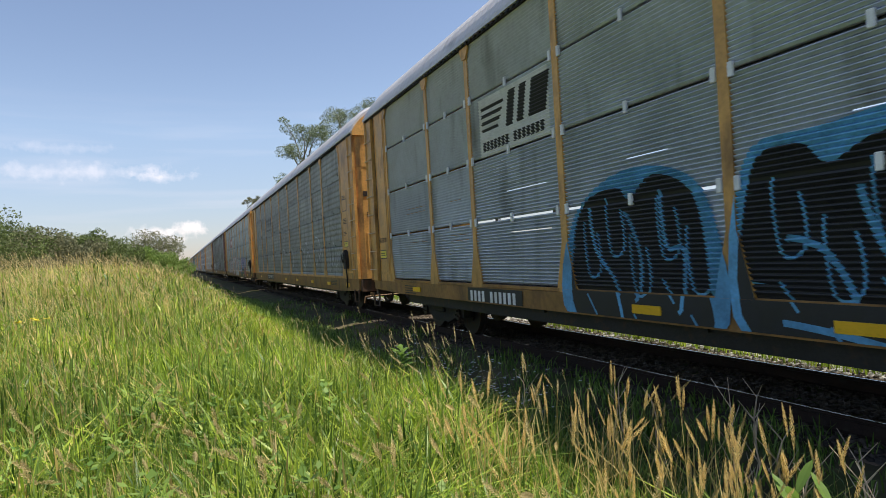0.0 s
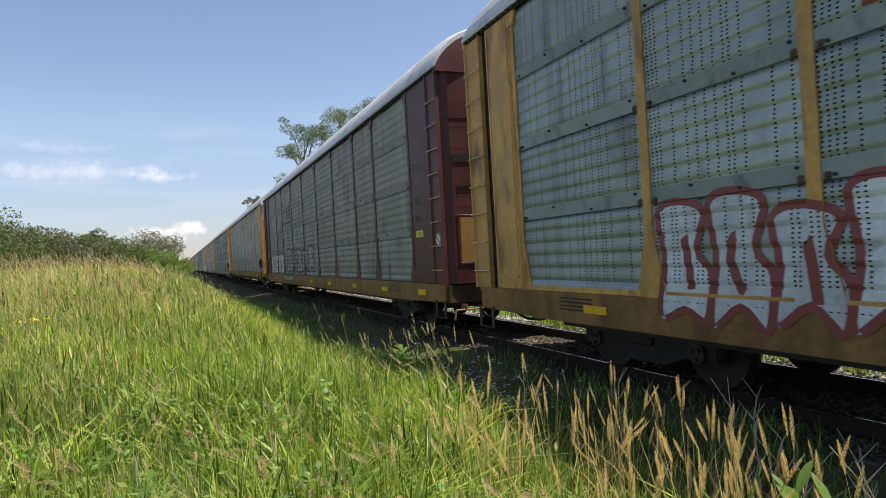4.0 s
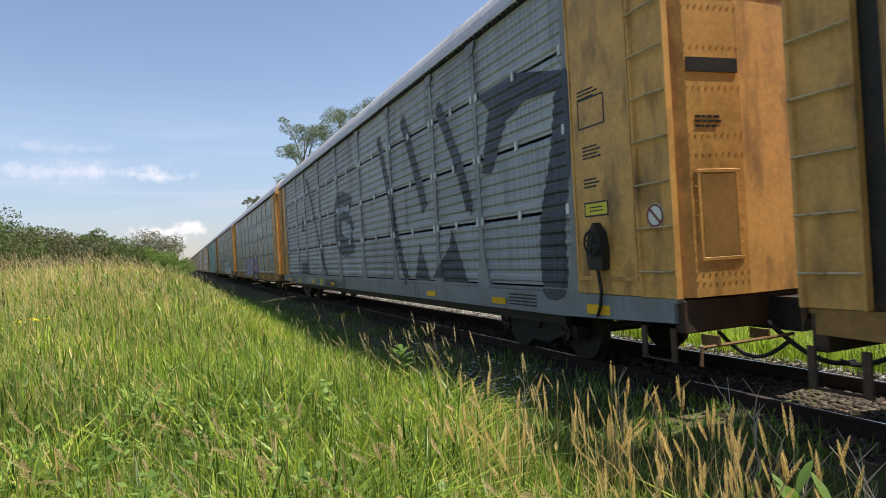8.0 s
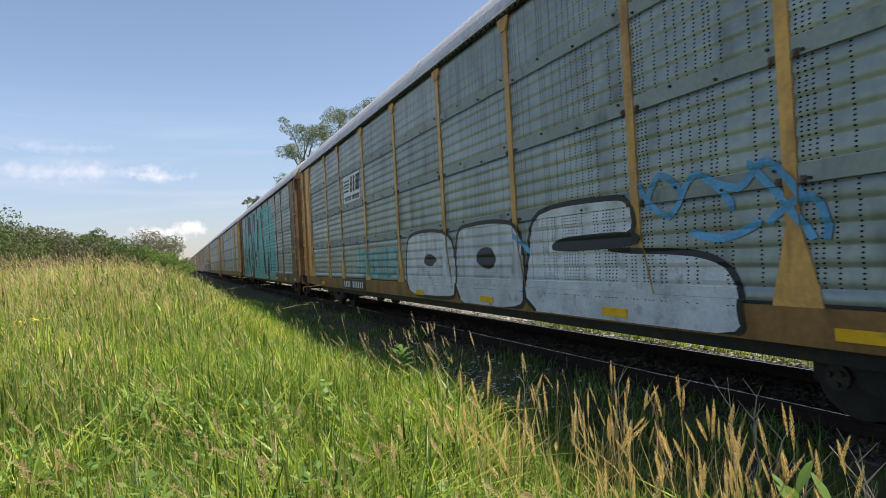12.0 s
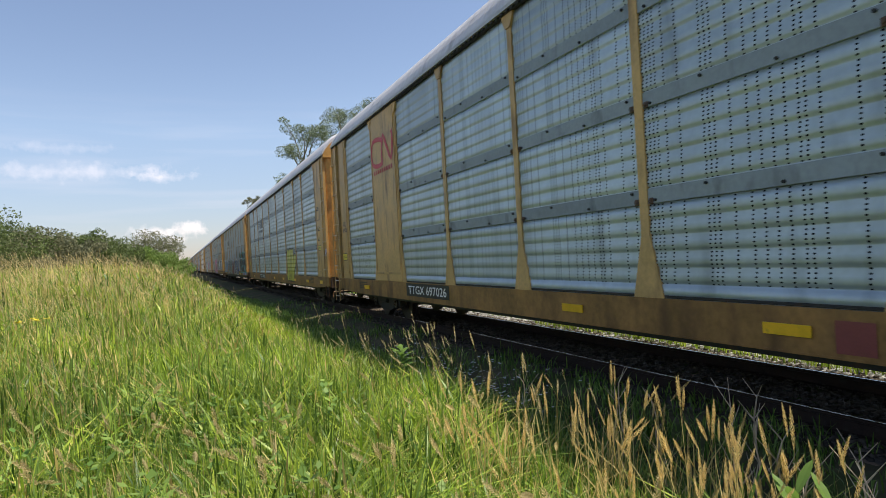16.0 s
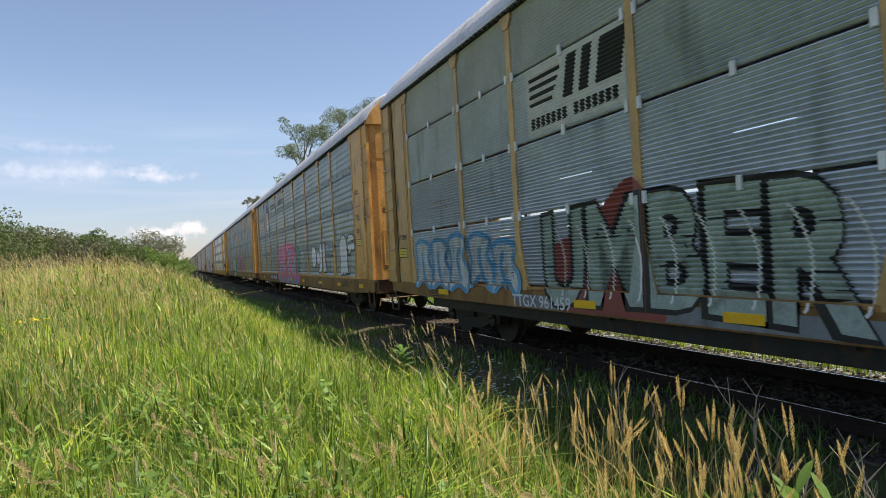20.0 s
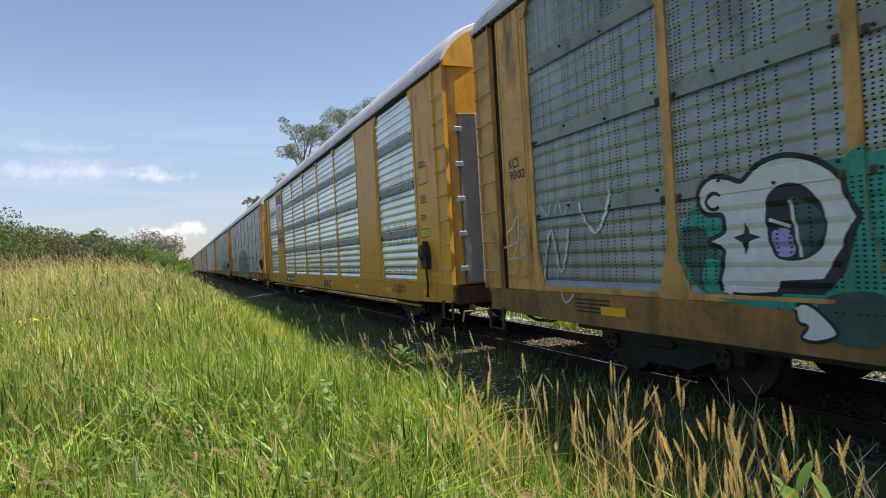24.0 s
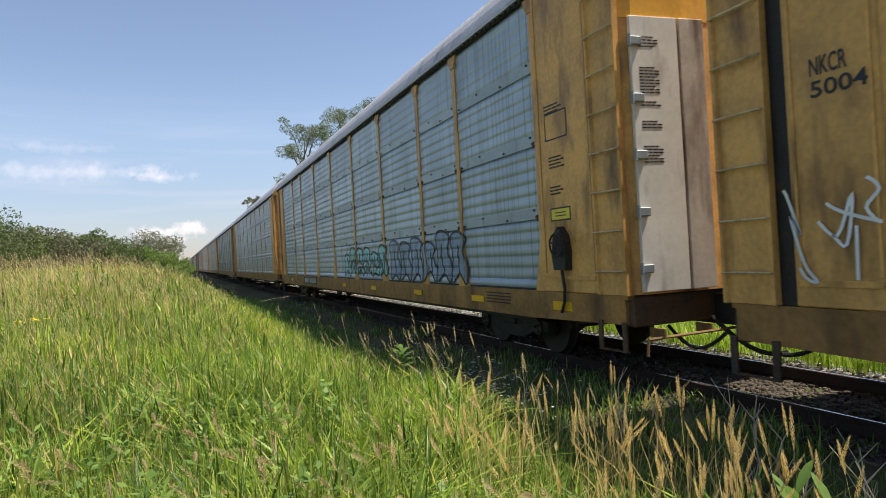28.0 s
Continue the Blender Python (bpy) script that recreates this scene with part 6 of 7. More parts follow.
def plate_marks(k, name="", low=2.0):
    """The small writing, sign and owner's letters that sit on a car's end plates."""
    small_writing(k, [(1.55, 3.55, 3, 0.4), (1.5, 2.85, 4, 0.35), (1.5, 2.45, 3, 0.3)])
    boxed_note(k, 1.55, 1.05, 3.1, 3.45)
    yellow_sign(k, 1.5, 1.08, 2.02, 2.16)
    if name:
        if " " in name and low > 2.4:
            a, b = name.split(" ")
            letters(k, a, 25.1, 24.8, low + 0.17, low + 0.32, "ink", 0.012, name="owner_letters")
            letters(k, b, 25.1, 24.65, low, low + 0.13, "ink", 0.012, name="owner_letters")
        else:
            letters(k, name, 25.3, 24.75, low, low + 0.12, "ink", 0.012, name="owner_letters")
        if low < 2.4 or k == 8:
            yellow_sign(k, 25.3, 24.8, 1.62, 1.80)
    rect(k, 1.6, 1.15, 0.80, 0.92, "reflector", "reflector", "yellow reflector")
    bm = bmesh.new()
    rows = [(3.6 - 0.0, 0.96 - 0.05 * i, 0.8) for i in range(4)] + [(23.6, 0.96 - 0.05 * i, 0.7) for i in range(4)]
    for y, z, ln in rows:
        box(bm, -1.507, -1.499, y - ln, y, z, z + 0.02)
    part("writing", bm, PAINT["ink"], ROOTS[k], "lines of small dark writing on the sill")["kind"] = "stuff"


def bubble(k, pts, fill, edge="ink", w=0.07):
    figure(k, pts, fill)
    stroke(k, pts, w, edge, True)


def paint_cars():
    for k in range(-1, 16):
        plate_marks(k, {-1: "NS 28210", 0: "NS 26221", 2: "", 3: "CNWL 79100", 4: "ATSF 2254", 5: "NKCR 5950", 8: "WC 697026", 9: "NS 50204", 10: "NS 28091", 12: "KCS 9302", 13: "UP 10682", 14: "NKCR 5004"}.get(k, ""), {5: 2.7, 8: 2.45, 12: 2.7, 13: 2.92, 14: 2.72}.get(k, 2.0))
    # light blue and black pieces on the grey louvred car
    k = -1
    mark_block(k, 19.5, 17.4, 3.2, 4.15)
    number_bars(k, 20.2, 18.4)
    figure(k, [(17.1, 0.7), (17.05, 1.9), (16.2, 2.45), (15.2, 2.4), (14.72, 1.9), (14.72, 0.67)], "skyspray")
    figure(k, [(17.0, 1.7), (16.7, 2.2), (16.1, 2.3), (15.9, 2.15), (15.5, 2.38), (14.95, 2.1), (14.8, 1.2), (14.85, 0.70), (16.1, 0.68), (16.98, 0.8)], "ink")
    for p in ([(16.6, 2.1), (16.55, 1.6), (16.2, 1.2), (16.1, 0.75)], [(16.0, 2.0), (15.75, 1.5), (15.85, 1.0)], [(15.4, 2.2), (15.35, 1.6), (15.1, 1.55), (15.2, 0.9)]):
        stroke(k, p, 0.05, "skyspray")
    figure(k, [(14.35, 0.67), (14.35, 2.3), (13.6, 2.5), (12.4, 2.5), (11.9, 1.8), (12.0, 0.67)], "skyspray")
    figure(k, [(14.27, 0.72), (14.28, 2.2), (13.8, 2.4), (13.55, 2.2), (13.2, 2.35), (12.7, 2.4), (12.4, 2.1), (12.1, 1.9), (12.0, 1.2), (12.1, 0.7)], "ink")
    for p in ([(13.95, 1.6), (13.6, 1.5), (13.4, 1.1)], [(13.3, 2.0), (13.15, 1.5), (12.9, 1.3)], [(14.0, 0.9), (13.5, 0.85), (13.0, 0.75)]):
        stroke(k, p, 0.06, "skyspray")
    for a, b in ((16.75, 1.5), (16.3, 1.75), (15.9, 1.3), (15.45, 1.7), (15.05, 1.35), (14.05, 1.7), (13.6, 1.35), (13.2, 1.75), (12.75, 1.4), (12.35, 1.65)):
        stroke(k, [(a, b + 0.45), (a - 0.05, b - 0.2), (a - 0.28, b - 0.15), (a - 0.24, b + 0.3)], 0.03, "skyspray")
        stroke(k, [(a - 0.02, b - 0.45), (a - 0.2, b - 0.7)], 0.03, "skyspray")
    # dull olive car
    k = 0
    mark_block(k, 19.7, 17.45, 3.35, 4.2, None, "ink")
    number(k, "TTGX 996610")
    for p in ([(3.65, 1.85), (3.6, 1.45)], [(3.4, 1.45), (3.3, 1.85), (3.15, 1.45)], [(2.95, 1.85), (2.9, 1.45), (2.7, 1.5)], [(6.3, 2.1), (6.0, 1.5), (5.6, 2.0)], [(9.0, 2.0), (8.2, 1.4), (7.6, 2.0), (7.0, 1.5)], [(12.2, 1.9), (11.4, 2.3), (11.0, 1.5), (12.0, 1.4)], [(14.2, 1.6), (13.6, 2.3), (13.0, 1.5)], [(3.3, 2.0), (3.2, 2.25), (2.95, 2.05)], [(2.6, 1.5), (2.55, 1.85), (2.35, 1.55), (2.3, 1.9)], [(6.1, 2.35), (5.7, 2.5), (5.2, 2.2), (5.5, 1.7)], [(5.3, 1.6), (5.1, 2.1), (4.8, 1.7)], [(8.8, 2.3), (8.3, 2.0), (7.9, 2.4), (7.4, 2.1)]):
        stroke(k, p, 0.035, "chalk")
    # pale letters edged in red, and blue ones, on the greenish car
    k = 1
    rect(k, 19.45, 17.15, 3.3, 4.13, "redbrown", "mark", "faded red mark panel")
    bubble(k, [(18.85, 3.5), (18.85, 3.95), (18.4, 3.95), (18.4, 3.5)], "letter", "redbrown", 0.03)
    bubble(k, [(18.25, 3.5), (18.25, 3.95), (17.8, 3.9), (17.85, 3.65)], "letter", "redbrown", 0.03)
    for grow, paint in ((0.07, "orange"), (0.0, "chalk")):
        letters(k, "CY", 17.0, 14.75, 0.78, 2.3, paint, 0.05 if paint == "chalk" else 0.09, flat=False, name="graffiti", grow=grow, label="pale spray-painted letters edged in red")
        letters(k, "DOS", 14.4, 11.2, 0.70, 2.3, paint, 0.06 if paint == "chalk" else 0.10, flat=False, name="graffiti", grow=grow, label="pale spray-painted letters edged in red")
    tangle(k, 21.7, 17.6, 0.80, 2.1, "chalk", "redbrown", 6, 3, 0.08)
    figure(k, [(8.8, 1.32), (6.31, 1.34), (6.4, 0.62), (6.72, 0.74), (7.18, 0.87), (7.81, 0.68), (8.82, 0.71)], "darkgreen")
    bubble(k, [(9.43, 1.14), (9.18, 1.32), (8.37, 1.22), (8.39, 1.06), (8.99, 1.04), (9.41, 0.79)], "lilac", "navy", 0.05)
    bubble(k, [(8.73, 2.05), (8.56, 2.17), (8.28, 2.12), (8.11, 1.95), (7.85, 1.48), (7.83, 1.33), (8.45, 1.33), (8.72, 1.66)], "lilac", "navy", 0.07)
    bubble(k, [(8.1, 2.1), (7.91, 2.2), (7.67, 2.14), (7.45, 1.91), (7.19, 1.47), (7.06, 1.33), (7.58, 1.33), (7.82, 1.78)], "lilac", "navy", 0.07)
    bubble(k, [(7.37, 1.95), (7.17, 2.31), (7, 2.01), (6.96, 1.78), (7.17, 1.75)], "lilac", "navy", 0.07)
    bubble(k, [(6.26, 1.91), (6.2, 2.07), (6.03, 2.09), (5.99, 2.01), (6.11, 1.78), (6.22, 1.74)], "lilac", "navy", 0.07)
    bubble(k, [(6.11, 1.78), (5.93, 2.04), (5.7, 2.18), (5.54, 2.13), (5.42, 1.95), (5.41, 1.77), (5.54, 1.56), (5.73, 1.38), (6.25, 1.36), (6.25, 1.7)], "lilac", "navy", 0.07)
    bubble(k, [(6.26, 1.29), (6.04, 1.36), (5.82, 1.53), (5.74, 1.36), (5.38, 1.34), (5.27, 1.13), (5, 1), (4.85, 0.85), (4.91, 0.7), (5.42, 0.69), (5.68, 0.85), (6.07, 0.92), (6.35, 0.88)], "orange", "ink", 0.06)
    figure(k, [(5.97, 1.18), (5.79, 1.3), (5.72, 1.24), (5.62, 1.08), (5.85, 1.18)], "ink")
    bubble(k, [(6.95, 1.87), (6.8, 2.08), (6.53, 2.19), (6.36, 2.15), (6.31, 2.04), (6.36, 1.75), (6.37, 1.29), (6.39, 0.67), (6.47, 0.79), (6.66, 1.12), (6.77, 1.69)], "lilac", "navy", 0.07)
    stroke(k, [(8.63, 2.04), (8.51, 1.76), (8.22, 1.35)], 0.025, "letter")
    stroke(k, [(8.01, 2.1), (7.7, 1.77), (7.5, 1.38)], 0.025, "letter")
    stroke(k, [(6.48, 2.1), (6.57, 1.76), (6.55, 1.25)], 0.025, "letter")
    stroke(k, [(5.61, 2.1), (5.47, 1.89), (5.53, 1.67)], 0.025, "letter")
    stroke(k, [(6.18, 0.87), (5.87, 0.83), (5.6, 0.71), (5.42, 0.65)], 0.025, "letter")
    figure(k, [(7.41, 0.71), (7.25, 0.84), (6.97, 0.86), (6.75, 0.72)], "ochre")
    stroke(k, [(4.85, 1.54), (4.74, 1.73), (4.66, 1.6), (4.63, 1.37)], 0.035, "chalk")
    stroke(k, [(4.84, 1.44), (4.63, 1.37), (4.47, 1.37)], 0.035, "chalk")
    stroke(k, [(4.66, 1.66), (4.57, 1.5), (4.46, 1.44)], 0.035, "chalk")
    stroke(k, [(4.82, 1.21), (4.63, 1.34), (4.46, 1.45)], 0.035, "chalk")
    stroke(k, [(9.56, 1.62), (9.41, 1.86), (9.41, 1.38)], 0.035, "chalk")
    stroke(k, [(5.41, 1.45), (5.24, 1.48), (5.17, 1.34), (5.3, 1.16)], 0.035, "chalk")
    # maroon car
    k = 2
    mark_block(k, 19.6, 17.5, 3.3, 4.3, None, "ink")
    number(k, "TTGX 981020")
    letters(k, "KETS", 24.2, 19.9, 1.15, 2.0, "chalk", 0.07, flat=False, name="graffiti", label="faded white spray-painted letters")
    tangle(k, 19.0, 12.5, 1.15, 2.3, "grey", "ink", 5, 4, 0.09)
    letters(k, "NS 22444", 25.3, 24.75, 2.0, 2.12, "letter", 0.01, name="owner_letters")
    # clean louvred car
    k = 3
    number(k, "TTGX 973721", 19.95, 17.75)
    maker_mark(k, 10.9, 9.7, 0.66, 0.95)
    stroke(k, [(9.2, 1.5), (9.15, 1.75), (9.0, 1.45), (8.97, 1.75)], 0.04, "ink")
    # grey car with large slate shapes
    k = 4
    number(k, "BNSF 300172", 20.1, 18.4, None)
    figure(k, [(19.6, 4.9), (18.9, 4.6), (18.2, 3.4), (17.2, 2.0), (16.5, 1.3), (16.4, 1.2), (16.7, 1.15), (17.5, 2.0), (18.4, 3.3), (19.0, 4.2)], "shadowblue")
    figure(k, [(20.9, 2.85), (20.5, 3.7), (20.2, 2.85)], "shadowblue", False)
    figure(k, [(21.3, 1.1), (21.2, 1.6), (19.9, 1.6), (19.7, 1.1)], "shadowblue", False)
    figure(k, [(14.56, 3.28), (14.13, 3.37), (13.7, 3.39), (13.05, 3.26), (12.99, 2.83), (13.33, 2.91), (13.73, 2.97), (14.03, 2.95), (14.23, 2.89), (14.52, 2.87)], "paleblue")
    stroke(k, [(12.87, 3.21), (13.3, 3.38), (13.69, 3.49), (14.12, 3.51), (14.52, 3.41), (14.81, 3.19), (14.88, 2.8), (14.79, 2.4), (14.5, 2.08), (14.1, 1.95), (13.52, 1.92), (13.12, 2), (12.83, 2.13)], 0.42, "shadowblue")
    stroke(k, [(12.81, 2.46), (12.9, 2.68), (13.07, 2.79), (13.26, 2.87), (13.73, 2.96), (14.03, 2.94), (14.27, 2.81), (14.28, 2.49), (14.11, 2.28), (13.64, 2.15), (13.11, 2.2), (12.86, 2.32)], 0.3, "shadowblue")
    figure(k, [(13.37, 2.37), (13.24, 2.49), (13.09, 2.5), (13.11, 2.2), (13.25, 2.21)], "paleblue")
    stroke(k, [(15.4, 0.92), (15.12, 0.95), (15.19, 0.81)], 0.06, "shadowblue")
    stroke(k, [(15.07, 0.94), (14.98, 0.79), (14.77, 0.92)], 0.06, "shadowblue")
    stroke(k, [(14.72, 0.98), (14.59, 0.8), (14.45, 0.98)], 0.06, "shadowblue")
    stroke(k, [(14.41, 0.87), (14.21, 0.78), (14.28, 0.99)], 0.06, "shadowblue")
    stroke(k, [(14.15, 1.03), (14.03, 1.07), (14.02, 0.95), (14.09, 0.83), (14.13, 1)], 0.06, "shadowblue")
    stroke(k, [(19.32, 1.19), (19.03, 1.38), (18.79, 1.2)], 0.03, "shadowblue")
    stroke(k, [(18.71, 1.38), (18.61, 1.2), (18.36, 1.26), (18.23, 1.41)], 0.03, "shadowblue")
    stroke(k, [(9.9, 4.6), (9.3, 3.2), (8.8, 1.9), (8.3, 1.2)], 0.3, "shadowblue")
    stroke(k, [(8.1, 4.7), (7.4, 3.4), (7.0, 2.6)], 0.34, "shadowblue")
    figure(k, [(7.8, 1.1), (7.4, 1.9), (6.9, 1.1)], "shadowblue", False)
    figure(k, [(6.2, 1.1), (5.7, 2.1), (5.1, 1.1)], "shadowblue", False)
    stroke(k, [(6.1, 4.5), (5.3, 3.3), (4.9, 2.4)], 0.3, "shadowblue")
    figure(k, [(2.6, 1.03), (2.62, 1.97), (2.28, 2.91), (2.04, 3.81), (1.69, 3.87), (1.77, 2.82), (2.01, 1.93), (2.05, 1.05)], "shadowblue")
    figure(k, [(4.37, 4.25), (3.09, 4.27), (1.87, 3.96), (2.02, 3.74), (2.87, 3.8), (3.46, 3.62), (3.99, 2.89), (4.35, 2.94), (3.98, 3.92)], "shadowblue", False)
    figure(k, [(6.75, 1.17), (5.9, 1.74), (5.5, 1.19)], "shadowblue", False)
    figure(k, [(17.1, 0.62), (16.6, 0.98), (15.2, 0.98), (14.6, 0.62)], "shadowblue", False)
    figure(k, [(17.6, 0.72), (17.5, 0.98), (17.25, 0.98), (17.3, 0.66)], "sign")
    # lilac and purple letters
    k = 5
    number(k, "TTGX 702749", 18.95, 16.7)
    for grow, paint, fat in ((0.13, "lemon", 0.16), (0.07, "ink", 0.13), (0.0, "lilac", 0.06)):
        letters(k, "KERMY", 16.55, 12.3, 0.72, 2.05, paint, fat, flat=False, name="graffiti", grow=grow, arch=0.12, label="lilac spray-painted bubble letters")
    pts = [(12.1, 0.6), (12.1, 2.1), (11.6, 2.3), (11.2, 1.9), (10.9, 2.35), (10.5, 2.4), (10.0, 2.15), (9.5, 1.6), (9.0, 1.3), (9.0, 0.6)]
    stroke(k, pts, 0.24, "lemon", True)
    bubble(k, pts, "purple", "ink", 0.11)
    figure(k, [(12.0, 0.6), (11.9, 1.1), (10.5, 1.05), (9.2, 1.1), (9.1, 0.6)], "ink")
    stroke(k, [(11.9, 1.9), (11.5, 1.4), (11.0, 1.35), (10.9, 1.8), (10.4, 2.2), (10.2, 1.4), (9.7, 1.2)], 0.06, "letter")
    for y in (10.9, 10.2):
        figure(k, [(y + 0.3, 0.64), (y, 1.0), (y - 0.25, 0.62)], "lilac")
    for p in ([(15.2, 1.9), (14.9, 2.15)], [(17.4, 1.9), (17.0, 1.75), (17.3, 1.5)], [(17.5, 1.35), (17.1, 1.3)]):
        stroke(k, p, 0.035, "lemon")
    # white bubbles
    k = 6
    mark_block(k, 19.4, 17.6, 3.3, 4.1, "letter", "ink")
    bubble(k, [(8.6, 0.75), (8.75, 1.6), (8.4, 2.15), (6.9, 2.2), (6.5, 2.1), (6.45, 1.8), (6.9, 1.6), (5.6, 1.52), (5.15, 1.35), (5.05, 1.0), (5.4, 0.7)], "chalk")
    figure(k, [(8.0, 1.6), (7.9, 1.76), (6.5, 1.78), (6.5, 1.62)], "ink")
    bubble(k, [(11.2, 0.8), (11.25, 1.95), (10.6, 2.12), (9.5, 2.1), (9.0, 1.9), (8.9, 1.1), (9.2, 0.75)], "chalk")
    figure(k, [(10.5, 1.5), (10.3, 1.7), (9.9, 1.68), (9.8, 1.45), (10.1, 1.35)], "ink")
    bubble(k, [(13.9, 0.9), (13.95, 1.9), (13.3, 2.12), (12.0, 2.08), (11.45, 1.8), (11.4, 1.0), (11.8, 0.8)], "chalk")
    figure(k, [(13.0, 1.5), (12.7, 1.66), (12.3, 1.55), (12.6, 1.4)], "ink")
    for p in ([(6.3, 2.3), (5.9, 1.9), (5.5, 2.3), (5.1, 1.9)], [(4.9, 2.3), (4.6, 2.0), (4.3, 1.6)], [(9.2, 1.9), (8.7, 1.6)], [(6.2, 2.0), (6.0, 2.35), (5.7, 2.1)], [(5.6, 1.75), (5.2, 1.65), (4.8, 1.8)], [(5.4, 2.25), (5.0, 2.1), (4.7, 2.3), (4.4, 1.9)], [(4.7, 1.75), (4.3, 1.95), (4.2, 1.6)]):
        stroke(k, p, 0.075, "skyspray")
    tangle(k, 18.4, 14.6, 1.15, 2.0, "green", "teal", 5, 5, 0.07)
    number_bars(k)
    # car covered in teal
    k = 7
    figure(k, [(24.0, 0.8), (23.7, 2.0), (23.4, 2.7), (23.0, 2.85), (22.9, 4.0), (22.0, 5.0), (21.5, 5.0), (19.0, 5.0), (16.0, 5.0), (12.0, 5.0), (8.6, 5.0), (7.2, 3.8), (7.0, 2.2), (7.3, 0.75), (10.0, 0.68), (15.0, 0.66), (20.0, 0.68)], "teal", False, label="large teal spray-painted letters with black gaps")
    figure(k, [(20.2, 4.95), (18.3, 4.95), (18.2, 3.7), (19.5, 3.75), (20.3, 2.95)], "ink", False)
    figure(k, [(20.95, 2.5), (20.3, 2.75), (19.5, 2.75), (19.75, 2.2), (20.0, 1.3), (20.35, 1.2)], "ink")
    figure(k, [(20.4, 2.45), (19.95, 2.5), (20.05, 1.95)], "lemon", False)
    figure(k, [(18.4, 3.8), (18.0, 3.8), (17.5, 2.6), (17.1, 1.2), (16.95, 0.66), (17.6, 0.66), (18.0, 2.0), (18.4, 2.6)], "ink", False)
    figure(k, [(19.2, 1.9), (18.6, 2.6), (18.2, 1.9), (18.7, 2.05)], "ink", False)
    figure(k, [(19.4, 0.7), (19.1, 1.4), (18.5, 1.6), (17.9, 1.3), (17.7, 0.7)], "ink")
    figure(k, [(18.8, 0.8), (18.6, 1.45), (18.1, 1.0)], "lemon", False)
    figure(k, [(17.1, 3.6), (16.9, 2.6), (16.05, 1.2), (15.3, 2.6), (14.6, 4.4), (13.6, 4.4), (14.6, 2.6), (15.9, 2.3), (16.2, 2.4)], "ink", False)
    figure(k, [(16.7, 4.9), (16.3, 3.55), (15.4, 4.9)], "ink", False)
    figure(k, [(16.15, 2.1), (15.95, 1.75), (15.75, 2.1)], "lemon", False)
    figure(k, [(12.8, 4.8), (12.3, 3.0), (11.6, 1.0), (11.0, 1.0), (11.8, 3.0), (12.2, 4.8)], "ink", False)
    figure(k, [(10.6, 0.7), (10.0, 2.6), (9.3, 0.7)], "ink", False)
    figure(k, [(24.2, 1.1), (23.95, 1.5), (23.5, 2.65), (23.0, 2.8), (23.1, 3.95), (23.0, 3.9), (22.9, 2.85), (22.25, 2.4), (21.9, 2.0), (21.75, 1.3), (22.05, 1.65), (22.5, 1.9), (22.9, 1.9), (23.1, 1.75), (23.3, 1.5), (23.25, 1.8), (23.0, 2.6), (23.4, 2.55), (23.65, 2.05), (24.05, 1.1)], "ink", False)
    figure(k, [(22.55, 2.35), (22.1, 2.05), (22.6, 2.1)], "lemon", False)
    figure(k, [(22.9, 0.87), (22.85, 1.18), (22.6, 1.35), (22.35, 1.26), (21.9, 0.93), (22.45, 0.90)], "ink")
    figure(k, [(22.42, 1.16), (22.05, 1.0), (22.46, 0.92)], "lemon", False)
    figure(k, [(24.2, 2.05), (24.0, 1.9), (24.25, 1.35)], "lemon")
    number(k, "TTGX 980165", 20.3, 17.9, None)
    # wide-plated car
    k = 8
    number(k, "TTGX 697026", 19.6, 17.3)
    maker_mark(k, 9.75, 8.4, 0.66, 0.96)
    stroke(k, [(20.75, 4.45), (21.6, 4.55), (21.65, 4.0), (20.85, 3.95)], 0.11, "red")
    stroke(k, [(20.85, 3.95), (20.75, 4.6), (20.2, 3.95), (20.1, 4.6)], 0.11, "red")
    y = 21.6
    for i in range(9):
        rect(k, y, y - 0.1, 3.72, 3.82, "red", "mark")
        y -= 0.17
    # yellow piece
    k = 9
    mark_block(k, 19.6, 17.4, 3.45, 4.4, None, "ink")
    number(k, "TTGX 706900", 19.6, 17.2)
    maker_mark(k, 8.4, 7.6, 0.66, 0.9)
    for y0, y1 in ((8.85, 8.3), (8.35, 7.85), (7.95, 7.55), (7.65, 7.1)):
        bubble(k, [(y0, 0.85), (y0 + 0.05, 1.6), (y0 - 0.05, 2.15), (y1 + 0.05, 2.2), (y1 - 0.05, 1.5), (y1 - 0.1, 0.85)], "lemon", "ink", 0.06)
    bubble(k, [(7.15, 1.6), (6.95, 1.95), (6.6, 2.0), (6.5, 1.7), (6.7, 1.45), (7.0, 1.2), (7.1, 1.4)], "lemon", "ink", 0.07)
    stroke(k, [(6.45, 1.3), (6.35, 1.55), (6.25, 1.25), (6.1, 1.5), (6.0, 1.25), (5.85, 1.5)], 0.025, "ink")
    stroke(k, [(21.2, 1.2), (20.9, 1.9), (20.4, 2.0), (20.2, 1.4), (19.8, 2.0), (19.4, 1.9), (19.5, 1.2)], 0.04, "ink")
    stroke(k, [(21.2, 1.2), (20.6, 1.55), (20.0, 1.3)], 0.04, "ink")
    for p in ([(24.2, 1.2), (24.0, 1.8), (23.7, 1.3)], [(23.5, 1.9), (23.3, 1.5), (23.0, 1.9)]):
        stroke(k, p, 0.05, "chalk")
    for i in range(6):
        y = 14.6 - i * 0.2
        stroke(k, [(y, 0.92), (y - 0.08, 0.74), (y - 0.16, 0.9), (y - 0.26, 0.78)], 0.022, "ink")
